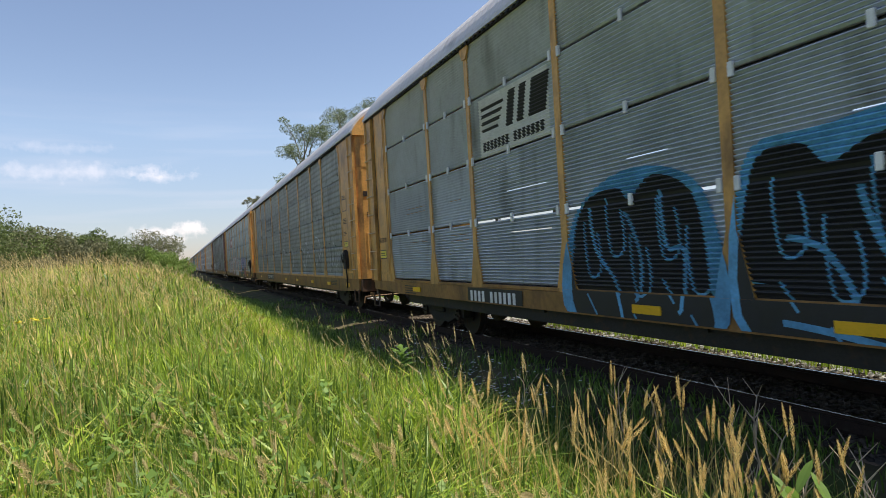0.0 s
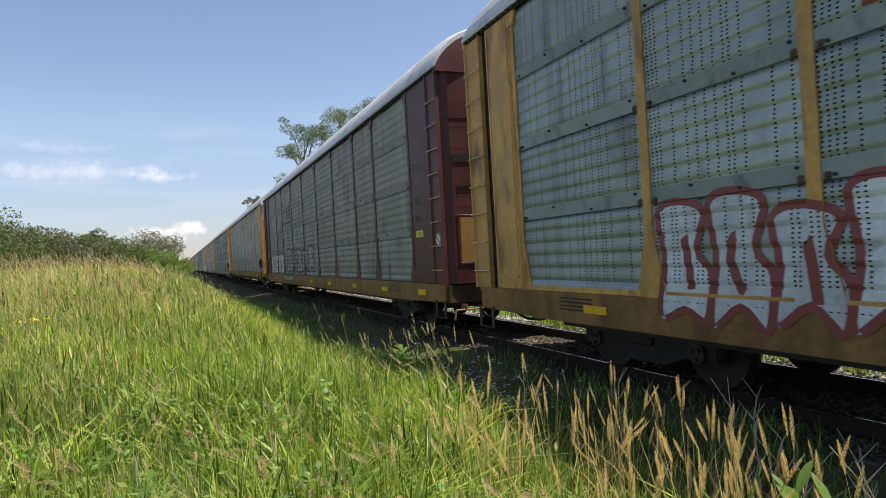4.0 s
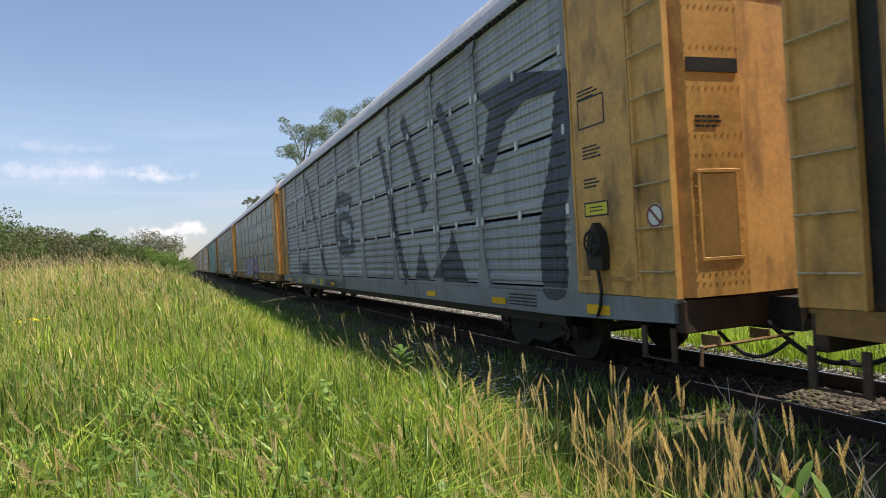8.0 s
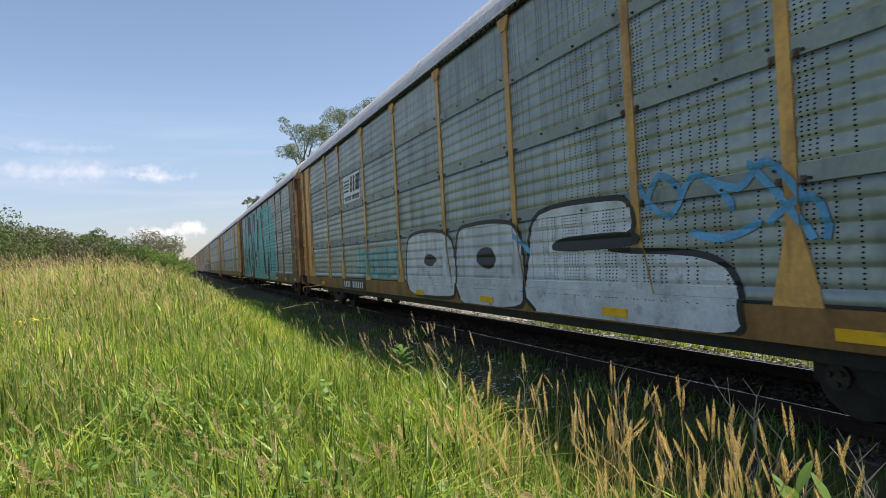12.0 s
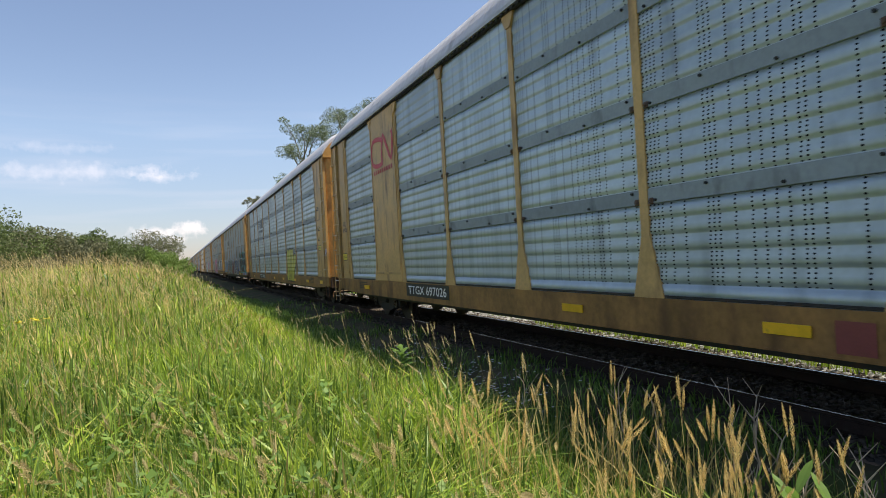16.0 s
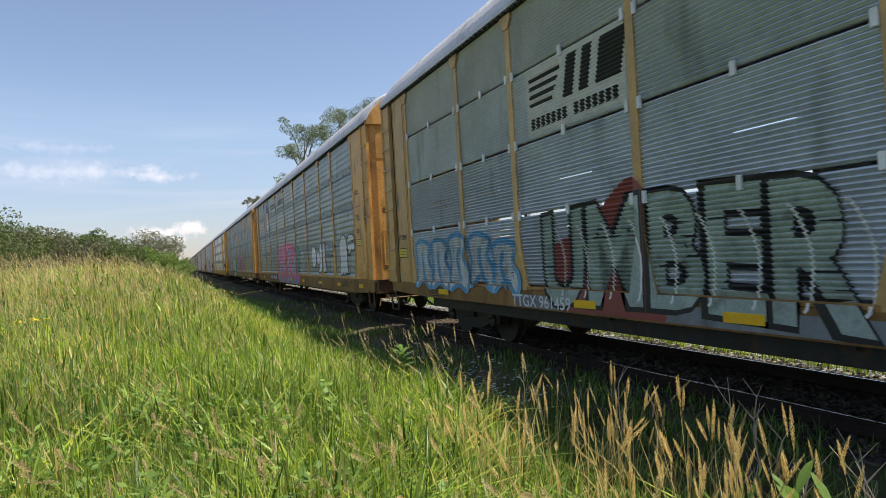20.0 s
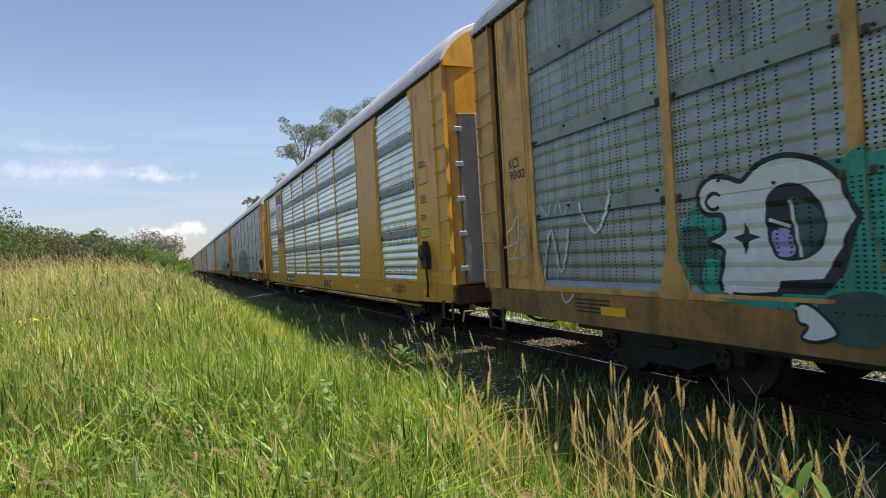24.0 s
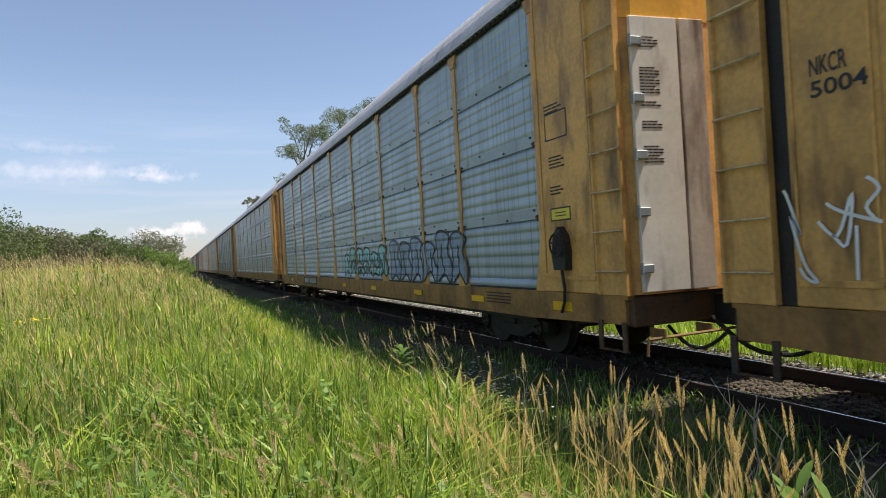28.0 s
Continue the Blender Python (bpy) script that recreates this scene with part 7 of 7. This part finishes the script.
    stroke(k, [(13.4, 0.86), (12.9, 0.88), (12.6, 0.72), (12.45, 0.78)], 0.02, "ink")
    # lettered louvred car
    k = 10
    mark_block(k, 19.45, 17.3, 3.25, 4.2)
    letters(k, "WESHR", 6.4, 0.75, 1.05, 2.55, "teal", 0.13, flat=False, name="graffiti", grow=0.10, label="black spray-painted letters edged in teal")
    figure(k, [(1.9, 0.82), (1.75, 1.0), (1.2, 1.02), (0.75, 0.84)], "lilac", False)
    figure(k, [(3.4, 0.84), (3.3, 1.02), (2.5, 1.02), (2.5, 0.84)], "lilac", False)
    letters(k, "WESHR", 6.4, 0.75, 1.05, 2.55, "ink", 0.045, flat=False, name="graffiti", label="black spray-painted letters edged in teal")
    for grow, paint, fat in ((0.10, "chalk", 0.12), (0.0, "navy", 0.03)):
        letters(k, "FORK", 11.85, 7.3, 0.80, 2.05, paint, fat, flat=False, name="graffiti", grow=grow, label="blue spray-painted letters edged in white")
    rect(k, 20.0, 12.4, 0.68, 0.98, "grey", "patch", "grey repaint patch on the sill")
    rect(k, 6.3, 5.5, 0.62, 0.95, "sign", "board")
    maker_mark(k, 6.2, 5.6, 0.68, 0.9)
    figure(k, [(18.9, 0.8), (19.0, 1.6), (18.2, 1.9), (17.3, 2.4), (16.9, 1.6), (17.0, 0.7)], "redbrown")
    figure(k, [(13.9, 0.7), (14.0, 1.8), (13.0, 2.0), (12.4, 1.2), (12.6, 0.65)], "redbrown")
    for grow, paint, fat in ((0.06, "ink", 0.07), (0.0, "sage", 0.03)):
        letters(k, "UMBER", 19.2, 14.7, 0.82, 2.08, paint, fat, flat=False, name="graffiti", grow=grow, arch=0.1, label="pale grey-green spray-painted letters")
    for i in range(9):
        y = 18.9 - i * 0.5
        stroke(k, [(y, 1.9), (y - 0.2, 1.5), (y - 0.12, 1.0)], 0.03, "letter")
    tangle(k, 24.3, 19.9, 0.95, 2.0, "chalk", "skyspray", 5, 7, 0.09)
    number(k, "TTGX 961459", 20.2, 18.5, None)
    # pink piece, small pale figures
    k = 11
    letters(k, "BUILDING", 18.9, 17.3, 4.5, 4.75, "ink", 0.015, flat=False, name="motto")
    letters(k, "AMERICA", 16.3, 14.7, 4.5, 4.78, "ink", 0.015, flat=False, name="motto")
    figure(k, [(20.9, 4.9), (19.95, 4.9), (19.95, 4.45), (20.9, 4.45)], "navy", False, "mark")
    figure(k, [(20.9, 4.45), (19.95, 4.45), (20.0, 3.7), (20.45, 3.4), (20.85, 3.7)], "letter", False, "mark")
    for i in range(4):
        rect(k, 20.82 - i * 0.22, 20.72 - i * 0.22, 3.75, 4.42, "red", "mark")
    figure(k, [(16.9, 0.7), (16.9, 2.2), (15.6, 2.5), (13.5, 2.55), (12.0, 2.3), (11.4, 1.6), (11.3, 0.66)], "pink", label="pink spray-painted piece edged in blue")
    for p in ([(16.6, 0.9), (16.2, 1.8), (15.8, 1.2)], [(15.4, 2.2), (15.2, 1.3), (14.6, 1.6)], [(14.2, 2.3), (13.6, 1.9), (14.1, 1.4), (13.5, 1.1)], [(13.1, 2.2), (12.8, 1.2), (12.3, 1.3), (12.4, 2.2)], [(11.9, 2.0), (11.9, 1.0)]):
        stroke(k, p, 0.16, "skyspray")
        stroke(k, [(a + 0.08, b + 0.05) for a, b in p], 0.035, "letter")
    for y in (16.3, 15.2, 13.9, 12.7, 11.9):
        figure(k, [(y + 0.35, 0.64), (y, 1.0), (y - 0.35, 0.64)], "skyspray")
    bubble(k, [(11.6, 2.0), (11.3, 2.35), (10.95, 2.1), (10.9, 1.5), (11.0, 1.2), (11.5, 1.3)], "jade", "jade", 0.05)
    for i in range(6):
        for j in range(6):
            if (i * 5 + j * 3) % 7:
                stroke(k, [(10.8 - i * 0.19, 2.0 - j * 0.14), (10.7 - i * 0.19, 1.93 - j * 0.14)], 0.06, "letter")
    bubble(k, [(3.73, 1.19), (3.67, 1.67), (3.76, 2.02), (3.63, 2.23), (3.38, 2.37), (3.14, 2.38), (2.92, 2.26), (2.84, 2.09), (2.81, 1.82), (2.82, 1.44), (2.76, 1.28), (2.65, 1.2), (2.85, 1.18), (3.03, 1.21), (3.22, 1.13), (3.38, 1.2), (3.55, 1.14)], "letter", "ink", 0.045)
    bubble(k, [(8.24, 1.96), (7.88, 2.18), (7.58, 2.1), (7.44, 1.79), (7.66, 1.44), (8.1, 1.44)], "letter", "ink", 0.04)
    bubble(k, [(7.25, 1.9), (6.97, 2), (6.78, 1.77), (6.91, 1.52), (7.29, 1.56)], "letter", "ink", 0.04)
    bubble(k, [(6.75, 2.1), (6.53, 2.27), (6.35, 2.17), (6.34, 1.85), (6.44, 1.27), (7.11, 1.21), (6.81, 1.49)], "letter", "ink", 0.04)
    bubble(k, [(6.26, 2.11), (6.02, 2.27), (5.86, 2.18), (5.91, 1.68), (5.79, 1.25), (6.26, 1.27), (6.31, 1.69)], "letter", "ink", 0.04)
    stroke(k, [(5.7, 2.14), (5.65, 2), (5.59, 2.14), (5.56, 2)], 0.03, "letter")
    stroke(k, [(5.5, 2.12), (5.45, 1.99), (5.39, 2.12), (5.36, 1.99)], 0.03, "letter")
    stroke(k, [(5.31, 2.1), (5.26, 1.97), (5.21, 2.11), (5.17, 1.98)], 0.03, "letter")
    stroke(k, [(5.12, 2.09), (5.08, 1.96), (5.03, 2.09), (5, 1.96)], 0.03, "letter")
    stroke(k, [(4.95, 2.07), (4.9, 1.95), (4.85, 2.07), (4.83, 1.95)], 0.03, "letter")
    stroke(k, [(5.65, 1.86), (5.6, 1.77), (5.55, 1.87), (5.52, 1.78)], 0.03, "ink")
    stroke(k, [(5.46, 1.85), (5.42, 1.76), (5.37, 1.86), (5.34, 1.77)], 0.03, "ink")
    stroke(k, [(5.29, 1.83), (5.24, 1.75), (5.2, 1.85), (5.17, 1.76)], 0.03, "ink")
    stroke(k, [(5.12, 1.82), (5.08, 1.74), (5.03, 1.84), (5, 1.75)], 0.03, "ink")
    stroke(k, [(4.96, 1.82), (4.92, 1.73), (4.88, 1.83), (4.84, 1.75)], 0.03, "ink")
    stroke(k, [(4.8, 1.81), (4.76, 1.73), (4.72, 1.82), (4.69, 1.74)], 0.03, "ink")
    bubble(k, [(2.71, 2.07), (2.68, 2.22), (2.54, 2.35), (2.33, 2.37), (2.06, 2.35), (1.85, 2.2), (1.84, 1.98), (2.01, 1.88), (2.33, 1.89), (2.49, 1.78), (2.65, 1.75), (2.56, 1.85), (2.67, 1.94)], "letter", "ink", 0.05)
    stroke(k, [(2.66, 2.05), (2.62, 2.17), (2.59, 2.07), (2.55, 2.17)], 0.035, "ink")
    stroke(k, [(2.51, 2.06), (2.47, 2.17), (2.44, 2.08), (2.4, 2.18)], 0.035, "ink")
    stroke(k, [(2.36, 2.07), (2.33, 2.18), (2.3, 2.09), (2.26, 2.19)], 0.035, "ink")
    stroke(k, [(2.23, 2.08), (2.19, 2.19), (2.16, 2.1), (2.13, 2.2)], 0.035, "ink")
    stroke(k, [(2.1, 2.09), (2.06, 2.2), (2.04, 2.11), (2.01, 2.2)], 0.035, "ink")
    stroke(k, [(1.97, 2.1), (1.94, 2.21), (1.92, 2.12), (1.89, 2.21)], 0.035, "ink")
    stroke(k, [(2.52, 0.98), (2.49, 0.91), (2.45, 0.99)], 0.03, "ink")
    stroke(k, [(2.41, 1), (2.39, 0.9), (2.33, 0.99), (2.3, 0.92)], 0.03, "ink")
    number_bars(k)
    # black and white piece
    k = 12
    number(k, "TTGX 981783", 19.2, 17.0)
    figure(k, [(15.98, 3.95), (15.7, 4.12), (15.4, 4.0), (15.36, 3.55), (15.65, 3.35), (15.92, 3.45)], "red", label="red emblem on the side", name="mark")
    for z in (3.85, 3.7, 3.56):
        rect(k, 15.85, 15.5, z - 0.04, z + 0.03, "letter", "mark")
    figure(k, [(21.4, 1.1), (21.3, 2.1), (18.0, 2.2), (15.2, 2.0), (14.9, 1.1), (15.6, 0.7), (18.0, 1.0)], "jade")
    figure(k, [(21.7, 1.74), (21.44, 1.76), (21.2, 1.45), (21.02, 1.16), (21.43, 1.12), (21.65, 1.38)], "darkgreen")
    figure(k, [(21.41, 1.45), (21.13, 1.38), (21.1, 1.16), (21.43, 1.15)], "jade")
    figure(k, [(19.98, 2.22), (19.82, 2.27), (19.84, 1.96), (19.98, 2.07)], "jade")
    figure(k, [(20.23, 1.12), (19.75, 1.17), (19.77, 0.8), (20.21, 0.81)], "darkgreen")
    bubble(k, [(21.22, 1.15), (21.19, 1.52), (21.37, 1.62), (21.18, 1.71), (21.19, 1.86), (21.38, 1.89), (21.47, 2.04), (21.4, 2.18), (21.25, 2.24), (21.07, 2.2), (20.94, 2.16), (20.77, 2.28), (20.5, 2.32), (20.22, 2.23), (20.04, 2.08), (19.99, 1.92), (19.89, 1.76), (20, 1.62), (20.08, 1.37), (20.22, 1.22), (20.57, 1.22), (20.65, 1.14)], "letter", "ink", 0.05)
    figure(k, [(20.04, 2.08), (19.95, 1.94), (19.89, 1.73), (20.02, 1.34), (20.22, 1.15), (20.65, 1.15), (20.6, 1.26), (20.22, 1.28), (20, 1.62), (19.92, 1.76), (19.99, 1.89)], "ink", False)
    figure(k, [(20.71, 1.93), (20.63, 2.05), (20.44, 2.08), (20.27, 1.98), (20.17, 1.78), (20.2, 1.56), (20.37, 1.44), (20.63, 1.46), (20.71, 1.68)], "ink")
    figure(k, [(20.48, 1.94), (20.34, 1.92), (20.19, 1.78), (20.22, 1.6), (20.4, 1.46), (20.43, 1.67)], "darkgreen")
    stroke(k, [(20.48, 1.94), (20.43, 1.67), (20.4, 1.46)], 0.03, "letter")
    figure(k, [(20.66, 1.68), (20.5, 1.69), (20.46, 1.49), (20.61, 1.48)], "lilac")
    stroke(k, [(20.68, 1.79), (20.49, 1.72)], 0.03, "letter")
    figure(k, [(21.07, 1.65), (20.96, 1.68), (20.93, 1.79), (20.89, 1.68), (20.77, 1.64), (20.89, 1.61), (20.95, 1.48), (20.97, 1.6)], "ink", False)
    stroke(k, [(21.2, 2.05), (21.29, 2.08), (21.37, 2.01), (21.3, 1.93), (21.21, 1.95)], 0.035, "ink")
    bubble(k, [(20.45, 1.05), (20.36, 1.08), (20.23, 1), (20.11, 0.85), (20.28, 0.77), (20.42, 0.79), (20.36, 0.89), (20.44, 0.92)], "letter", "ink", 0.03)
    stroke(k, [(25.3, 1.87), (25.1, 1.98), (24.9, 2.15), (25.02, 1.62)], 0.03, "chalk")
    stroke(k, [(25.38, 1.69), (24.89, 1.79), (24.82, 1.91)], 0.03, "chalk")
    stroke(k, [(25.28, 1.5), (24.74, 1.55)], 0.03, "chalk")
    stroke(k, [(24.34, 2.27), (24.16, 2.09), (24.09, 2.27)], 0.03, "chalk")
    stroke(k, [(23.96, 2.1), (23.89, 2.28), (23.78, 2.06), (23.62, 2.28)], 0.03, "chalk")
    stroke(k, [(23.88, 1.06), (23.8, 0.91), (23.61, 1.04)], 0.03, "chalk")
    for grow, paint, fat in ((0.08, "ink", 0.14), (0.02, "letter", 0.09), (0.0, "ink", -0.03)):
        letters(k, "ADE", 19.55, 15.7, 1.1, 2.3, paint, fat, flat=False, name="graffiti", grow=grow, label="white spray-painted letters with black shadows")
    bubble(k, [(16.9, 0.65), (16.8, 1.0), (16.3, 1.05), (15.9, 0.8), (16.3, 0.62)], "letter", "ink", 0.05)
    for p in ([(14.9, 2.3), (14.8, 1.9), (14.5, 2.3)], [(14.6, 1.8), (14.3, 1.7), (14.5, 1.4), (14.1, 1.3)], [(13.9, 1.9), (13.8, 1.4)]):
        stroke(k, p, 0.05, "ink")
    tangle(k, 12.5, 8.6, 1.1, 2.4, "pink", "green", 4, 8, 0.08)
    for p in ([(24.3, 1.2), (24.1, 1.9), (23.9, 1.3), (23.7, 1.9)], [(23.4, 2.2), (23.1, 1.8), (22.8, 2.3)]):
        stroke(k, p, 0.05, "chalk")
    # bright yellow car with the shield
    k = 13
    number(k, "TTGX 699457", 19.65, 17.35)
    maker_mark(k, 11.4, 10.2, 0.66, 0.96)
    figure(k, [(21.55, 4.95), (20.2, 4.95), (20.15, 4.45), (21.6, 4.45)], "navy", False, "mark")
    figure(k, [(21.6, 4.45), (20.15, 4.45), (20.2, 3.75), (20.85, 3.4), (21.5, 3.75)], "letter", True, "mark")
    for i in range(6):
        rect(k, 21.48 - i * 0.21, 21.38 - i * 0.21, 3.66, 4.42, "red", "mark")
    letters(k, "BUILDING", 21.7, 20.05, 2.98, 3.25, "navy", 0.015, name="motto")
    letters(k, "AMERICA", 21.7, 20.05, 2.60, 2.87, "navy", 0.015, name="motto")
    # green letters on pink
    k = 14
    number(k, "TTGX 702153", 19.2, 17.0)
    maker_mark(k, 8.8, 7.8, 0.66, 0.95)
    bubble(k, [(17.27, 0.8), (17.2, 1.67), (17, 2.45), (16.31, 2.53), (15.85, 2.66), (15.19, 2.63), (14.71, 2.76), (14.08, 2.71), (13.64, 2.79), (13.26, 2.76), (13.03, 2.67), (12.65, 2.69), (12.31, 2.78), (12.09, 2.67), (11.72, 2.66), (11.52, 2.48), (11.18, 2.41), (11.15, 2.23), (11.3, 2.06), (11.17, 1.9), (10.66, 1.98), (10.56, 1.76), (10.31, 1.63), (9.94, 1.49), (9.86, 1.34), (9.67, 1.15), (9.65, 0.7), (11.99, 0.62), (17.04, 0.63)], "pink", "ink", 0.05)
    figure(k, [(11.84, 2.49), (11.59, 2.25), (11.46, 1.92), (11.47, 1.73), (11.09, 1.72), (10.6, 1.65), (10.19, 1.44), (9.93, 1.17), (9.81, 0.73), (12.24, 0.6), (12.25, 1.9), (12.08, 2.48)], "purple")
    figure(k, [(16.87, 1.24), (14.23, 1.19), (11.42, 1.09), (10.38, 1.07), (10.36, 0.63), (11.99, 0.62), (16.4, 0.64)], "jade", False)
    bubble(k, [(16.86, 2.23), (16.27, 2.25), (16.31, 1.31), (16.8, 1.17)], "jade", "ink", 0.05)
    bubble(k, [(16.1, 2.36), (15.48, 2.37), (15.41, 1.32), (16.17, 1.25)], "jade", "ink", 0.05)
    bubble(k, [(15.22, 2.42), (14.72, 2.61), (14.36, 2.39), (14.11, 1.87), (14.24, 1.15), (15.36, 1.18)], "jade", "ink", 0.05)
    bubble(k, [(14.05, 2.46), (13.7, 2.66), (13.2, 2.49), (13.08, 2.06), (13.05, 1.57), (12.76, 1.12), (14.24, 1.13)], "jade", "ink", 0.05)
    bubble(k, [(13.02, 2.34), (12.66, 2.56), (12.2, 2.54), (11.92, 2.3), (11.85, 1.91), (11.98, 1.46), (12.05, 1.33), (11.73, 1.13), (12.72, 1.15), (12.98, 1.52)], "jade", "ink", 0.05)
    figure(k, [(14.89, 1.96), (14.71, 1.97), (14.7, 1.5), (14.85, 1.47)], "purple")
    figure(k, [(13.58, 2.04), (13.39, 2.08), (13.42, 1.77), (13.58, 1.75)], "purple")
    figure(k, [(13.57, 1.51), (13.42, 1.53), (13.36, 1.23), (13.53, 1.2)], "purple")
    figure(k, [(12.44, 2.1), (12.22, 2.11), (12.32, 1.51), (12.46, 1.47)], "purple")
    figure(k, [(15.94, 1.97), (15.8, 1.96), (15.78, 1.51), (15.92, 1.51)], "purple")
    bubble(k, [(11.86, 1.56), (11.58, 1.67), (11.28, 1.67), (10.81, 1.48), (10.51, 1.27), (10.4, 1.07), (11.33, 1.06), (11.72, 1.26)], "jade", "ink", 0.05)
    bubble(k, [(11.06, 2.18), (10.92, 2.29), (10.76, 2.25), (10.71, 2.1), (10.86, 1.99), (11.03, 2.03)], "pink", "ink", 0.045)
    bubble(k, [(10.69, 2.39), (10.53, 2.4), (10.54, 2.26), (10.64, 2.18)], "pink", "ink", 0.045)
    bubble(k, [(10.36, 1.96), (10.25, 2.11), (10.11, 2.21), (9.99, 2.1), (9.85, 1.99), (9.89, 1.82), (9.91, 1.64), (10.05, 1.6), (10.17, 1.75), (10.35, 1.84)], "pink", "ink", 0.045)
    bubble(k, [(9.86, 1.57), (9.73, 1.66), (9.59, 1.63), (9.58, 1.49), (9.74, 1.47)], "pink", "ink", 0.045)
    bubble(k, [(17.75, 1.99), (17.45, 2.12), (17.25, 1.89), (17.42, 1.38), (17.72, 1.53)], "pink", "ink", 0.045)
    stroke(k, [(16.98, 2.31), (16.32, 2.45), (15.79, 2.57), (15.14, 2.54)], 0.025, "letter")
    stroke(k, [(14.66, 2.68), (14.08, 2.64), (13.6, 2.72)], 0.025, "letter")
    stroke(k, [(12.62, 2.61), (12.31, 2.72), (12.13, 2.62)], 0.025, "letter")
    stroke(k, [(11.26, 2), (11.15, 1.86), (10.91, 1.86), (10.7, 1.91)], 0.025, "letter")
    stroke(k, [(11.38, 1.66), (11.1, 1.56), (10.74, 1.38), (10.47, 1.14)], 0.025, "letter")
    stroke(k, [(11.92, 2.27), (11.87, 1.91), (12, 1.46), (11.42, 1.07)], 0.025, "letter")
    stroke(k, [(12.67, 2.48), (12.46, 2.5), (12.27, 2.42)], 0.025, "letter")
    stroke(k, [(16.32, 1.25), (15.62, 1.16), (15.24, 1.17)], 0.025, "letter")
    stroke(k, [(14.6, 1.72), (14.23, 1.27)], 0.025, "letter")
    stroke(k, [(13.09, 1.96), (13.05, 1.57), (12.75, 1.15)], 0.025, "letter")
    figure(k, [(11.08, 0.94), (10.97, 1.03), (10.8, 1.01), (10.75, 0.85), (10.74, 0.7), (10.82, 0.74), (10.91, 0.69), (10.98, 0.8)], "skypale")
    figure(k, [(11.98, 1.19), (11.83, 1.21), (11.8, 1.05), (11.94, 0.99)], "skypale")
    figure(k, [(10.61, 0.9), (10.35, 0.99), (10.06, 0.91), (10.07, 0.79), (10.51, 0.78)], "ochre")
    figure(k, [(12.02, 0.98), (11.43, 0.95), (11.37, 0.86), (11.98, 0.85)], "ochre")
    stroke(k, [(10.58, 0.87), (10.47, 0.8)], 0.035, "ink")
    stroke(k, [(10.43, 0.92), (10.35, 0.79)], 0.035, "ink")
    stroke(k, [(10.29, 0.89), (10.23, 0.79), (10.16, 0.89)], 0.035, "ink")
    stroke(k, [(14.36, 0.93), (14.09, 0.7)], 0.07, "purple")
    stroke(k, [(13.26, 1.03), (13.05, 0.7)], 0.07, "purple")
    stroke(k, [(12.39, 1.02), (12.05, 0.7)], 0.07, "purple")
    stroke(k, [(15.78, 1), (15.42, 0.73)], 0.07, "purple")
    stroke(k, [(25.38, 2.02), (25.25, 1.64), (25.33, 1.8), (25.23, 1.41), (25.12, 1.26), (25.27, 1.37)], 0.028, "letter")
    stroke(k, [(25.09, 1.74), (24.94, 1.62), (24.81, 1.94), (24.87, 1.55), (24.98, 1.63)], 0.028, "letter")
    stroke(k, [(25, 1.88), (24.89, 1.8), (24.6, 1.71)], 0.028, "letter")
    stroke(k, [(24.7, 2.03), (24.61, 1.95), (24.71, 1.82), (24.6, 1.71)], 0.028, "letter")
    stroke(k, [(24.79, 1.69), (24.8, 1.28)], 0.028, "letter")
    for p in ([(24.3, 2.0), (23.9, 1.5), (23.5, 2.1)], [(24.2, 1.7), (23.7, 1.9), (23.3, 1.6)], [(24.2, 1.3), (23.8, 1.5), (23.4, 1.35), (23.2, 1.7)], [(24.1, 1.5), (23.6, 1.25)]):
        stroke(k, p, 0.045, "ink")
    # faint blue piece
    k = 15
    tangle(k, 13.2, 8.9, 1.12, 1.98, "skypale", "ink", 6, 15, 0.05)
    tangle(k, 8.7, 4.3, 1.05, 2.1, "paleblue", "ink", 6, 16, 0.05)
    tangle(k, 12.4, 9.2, 1.3, 1.7, "chalk", "darkgreen", 5, 17, 0.04)
    number_bars(k)


paint_cars()
motions()
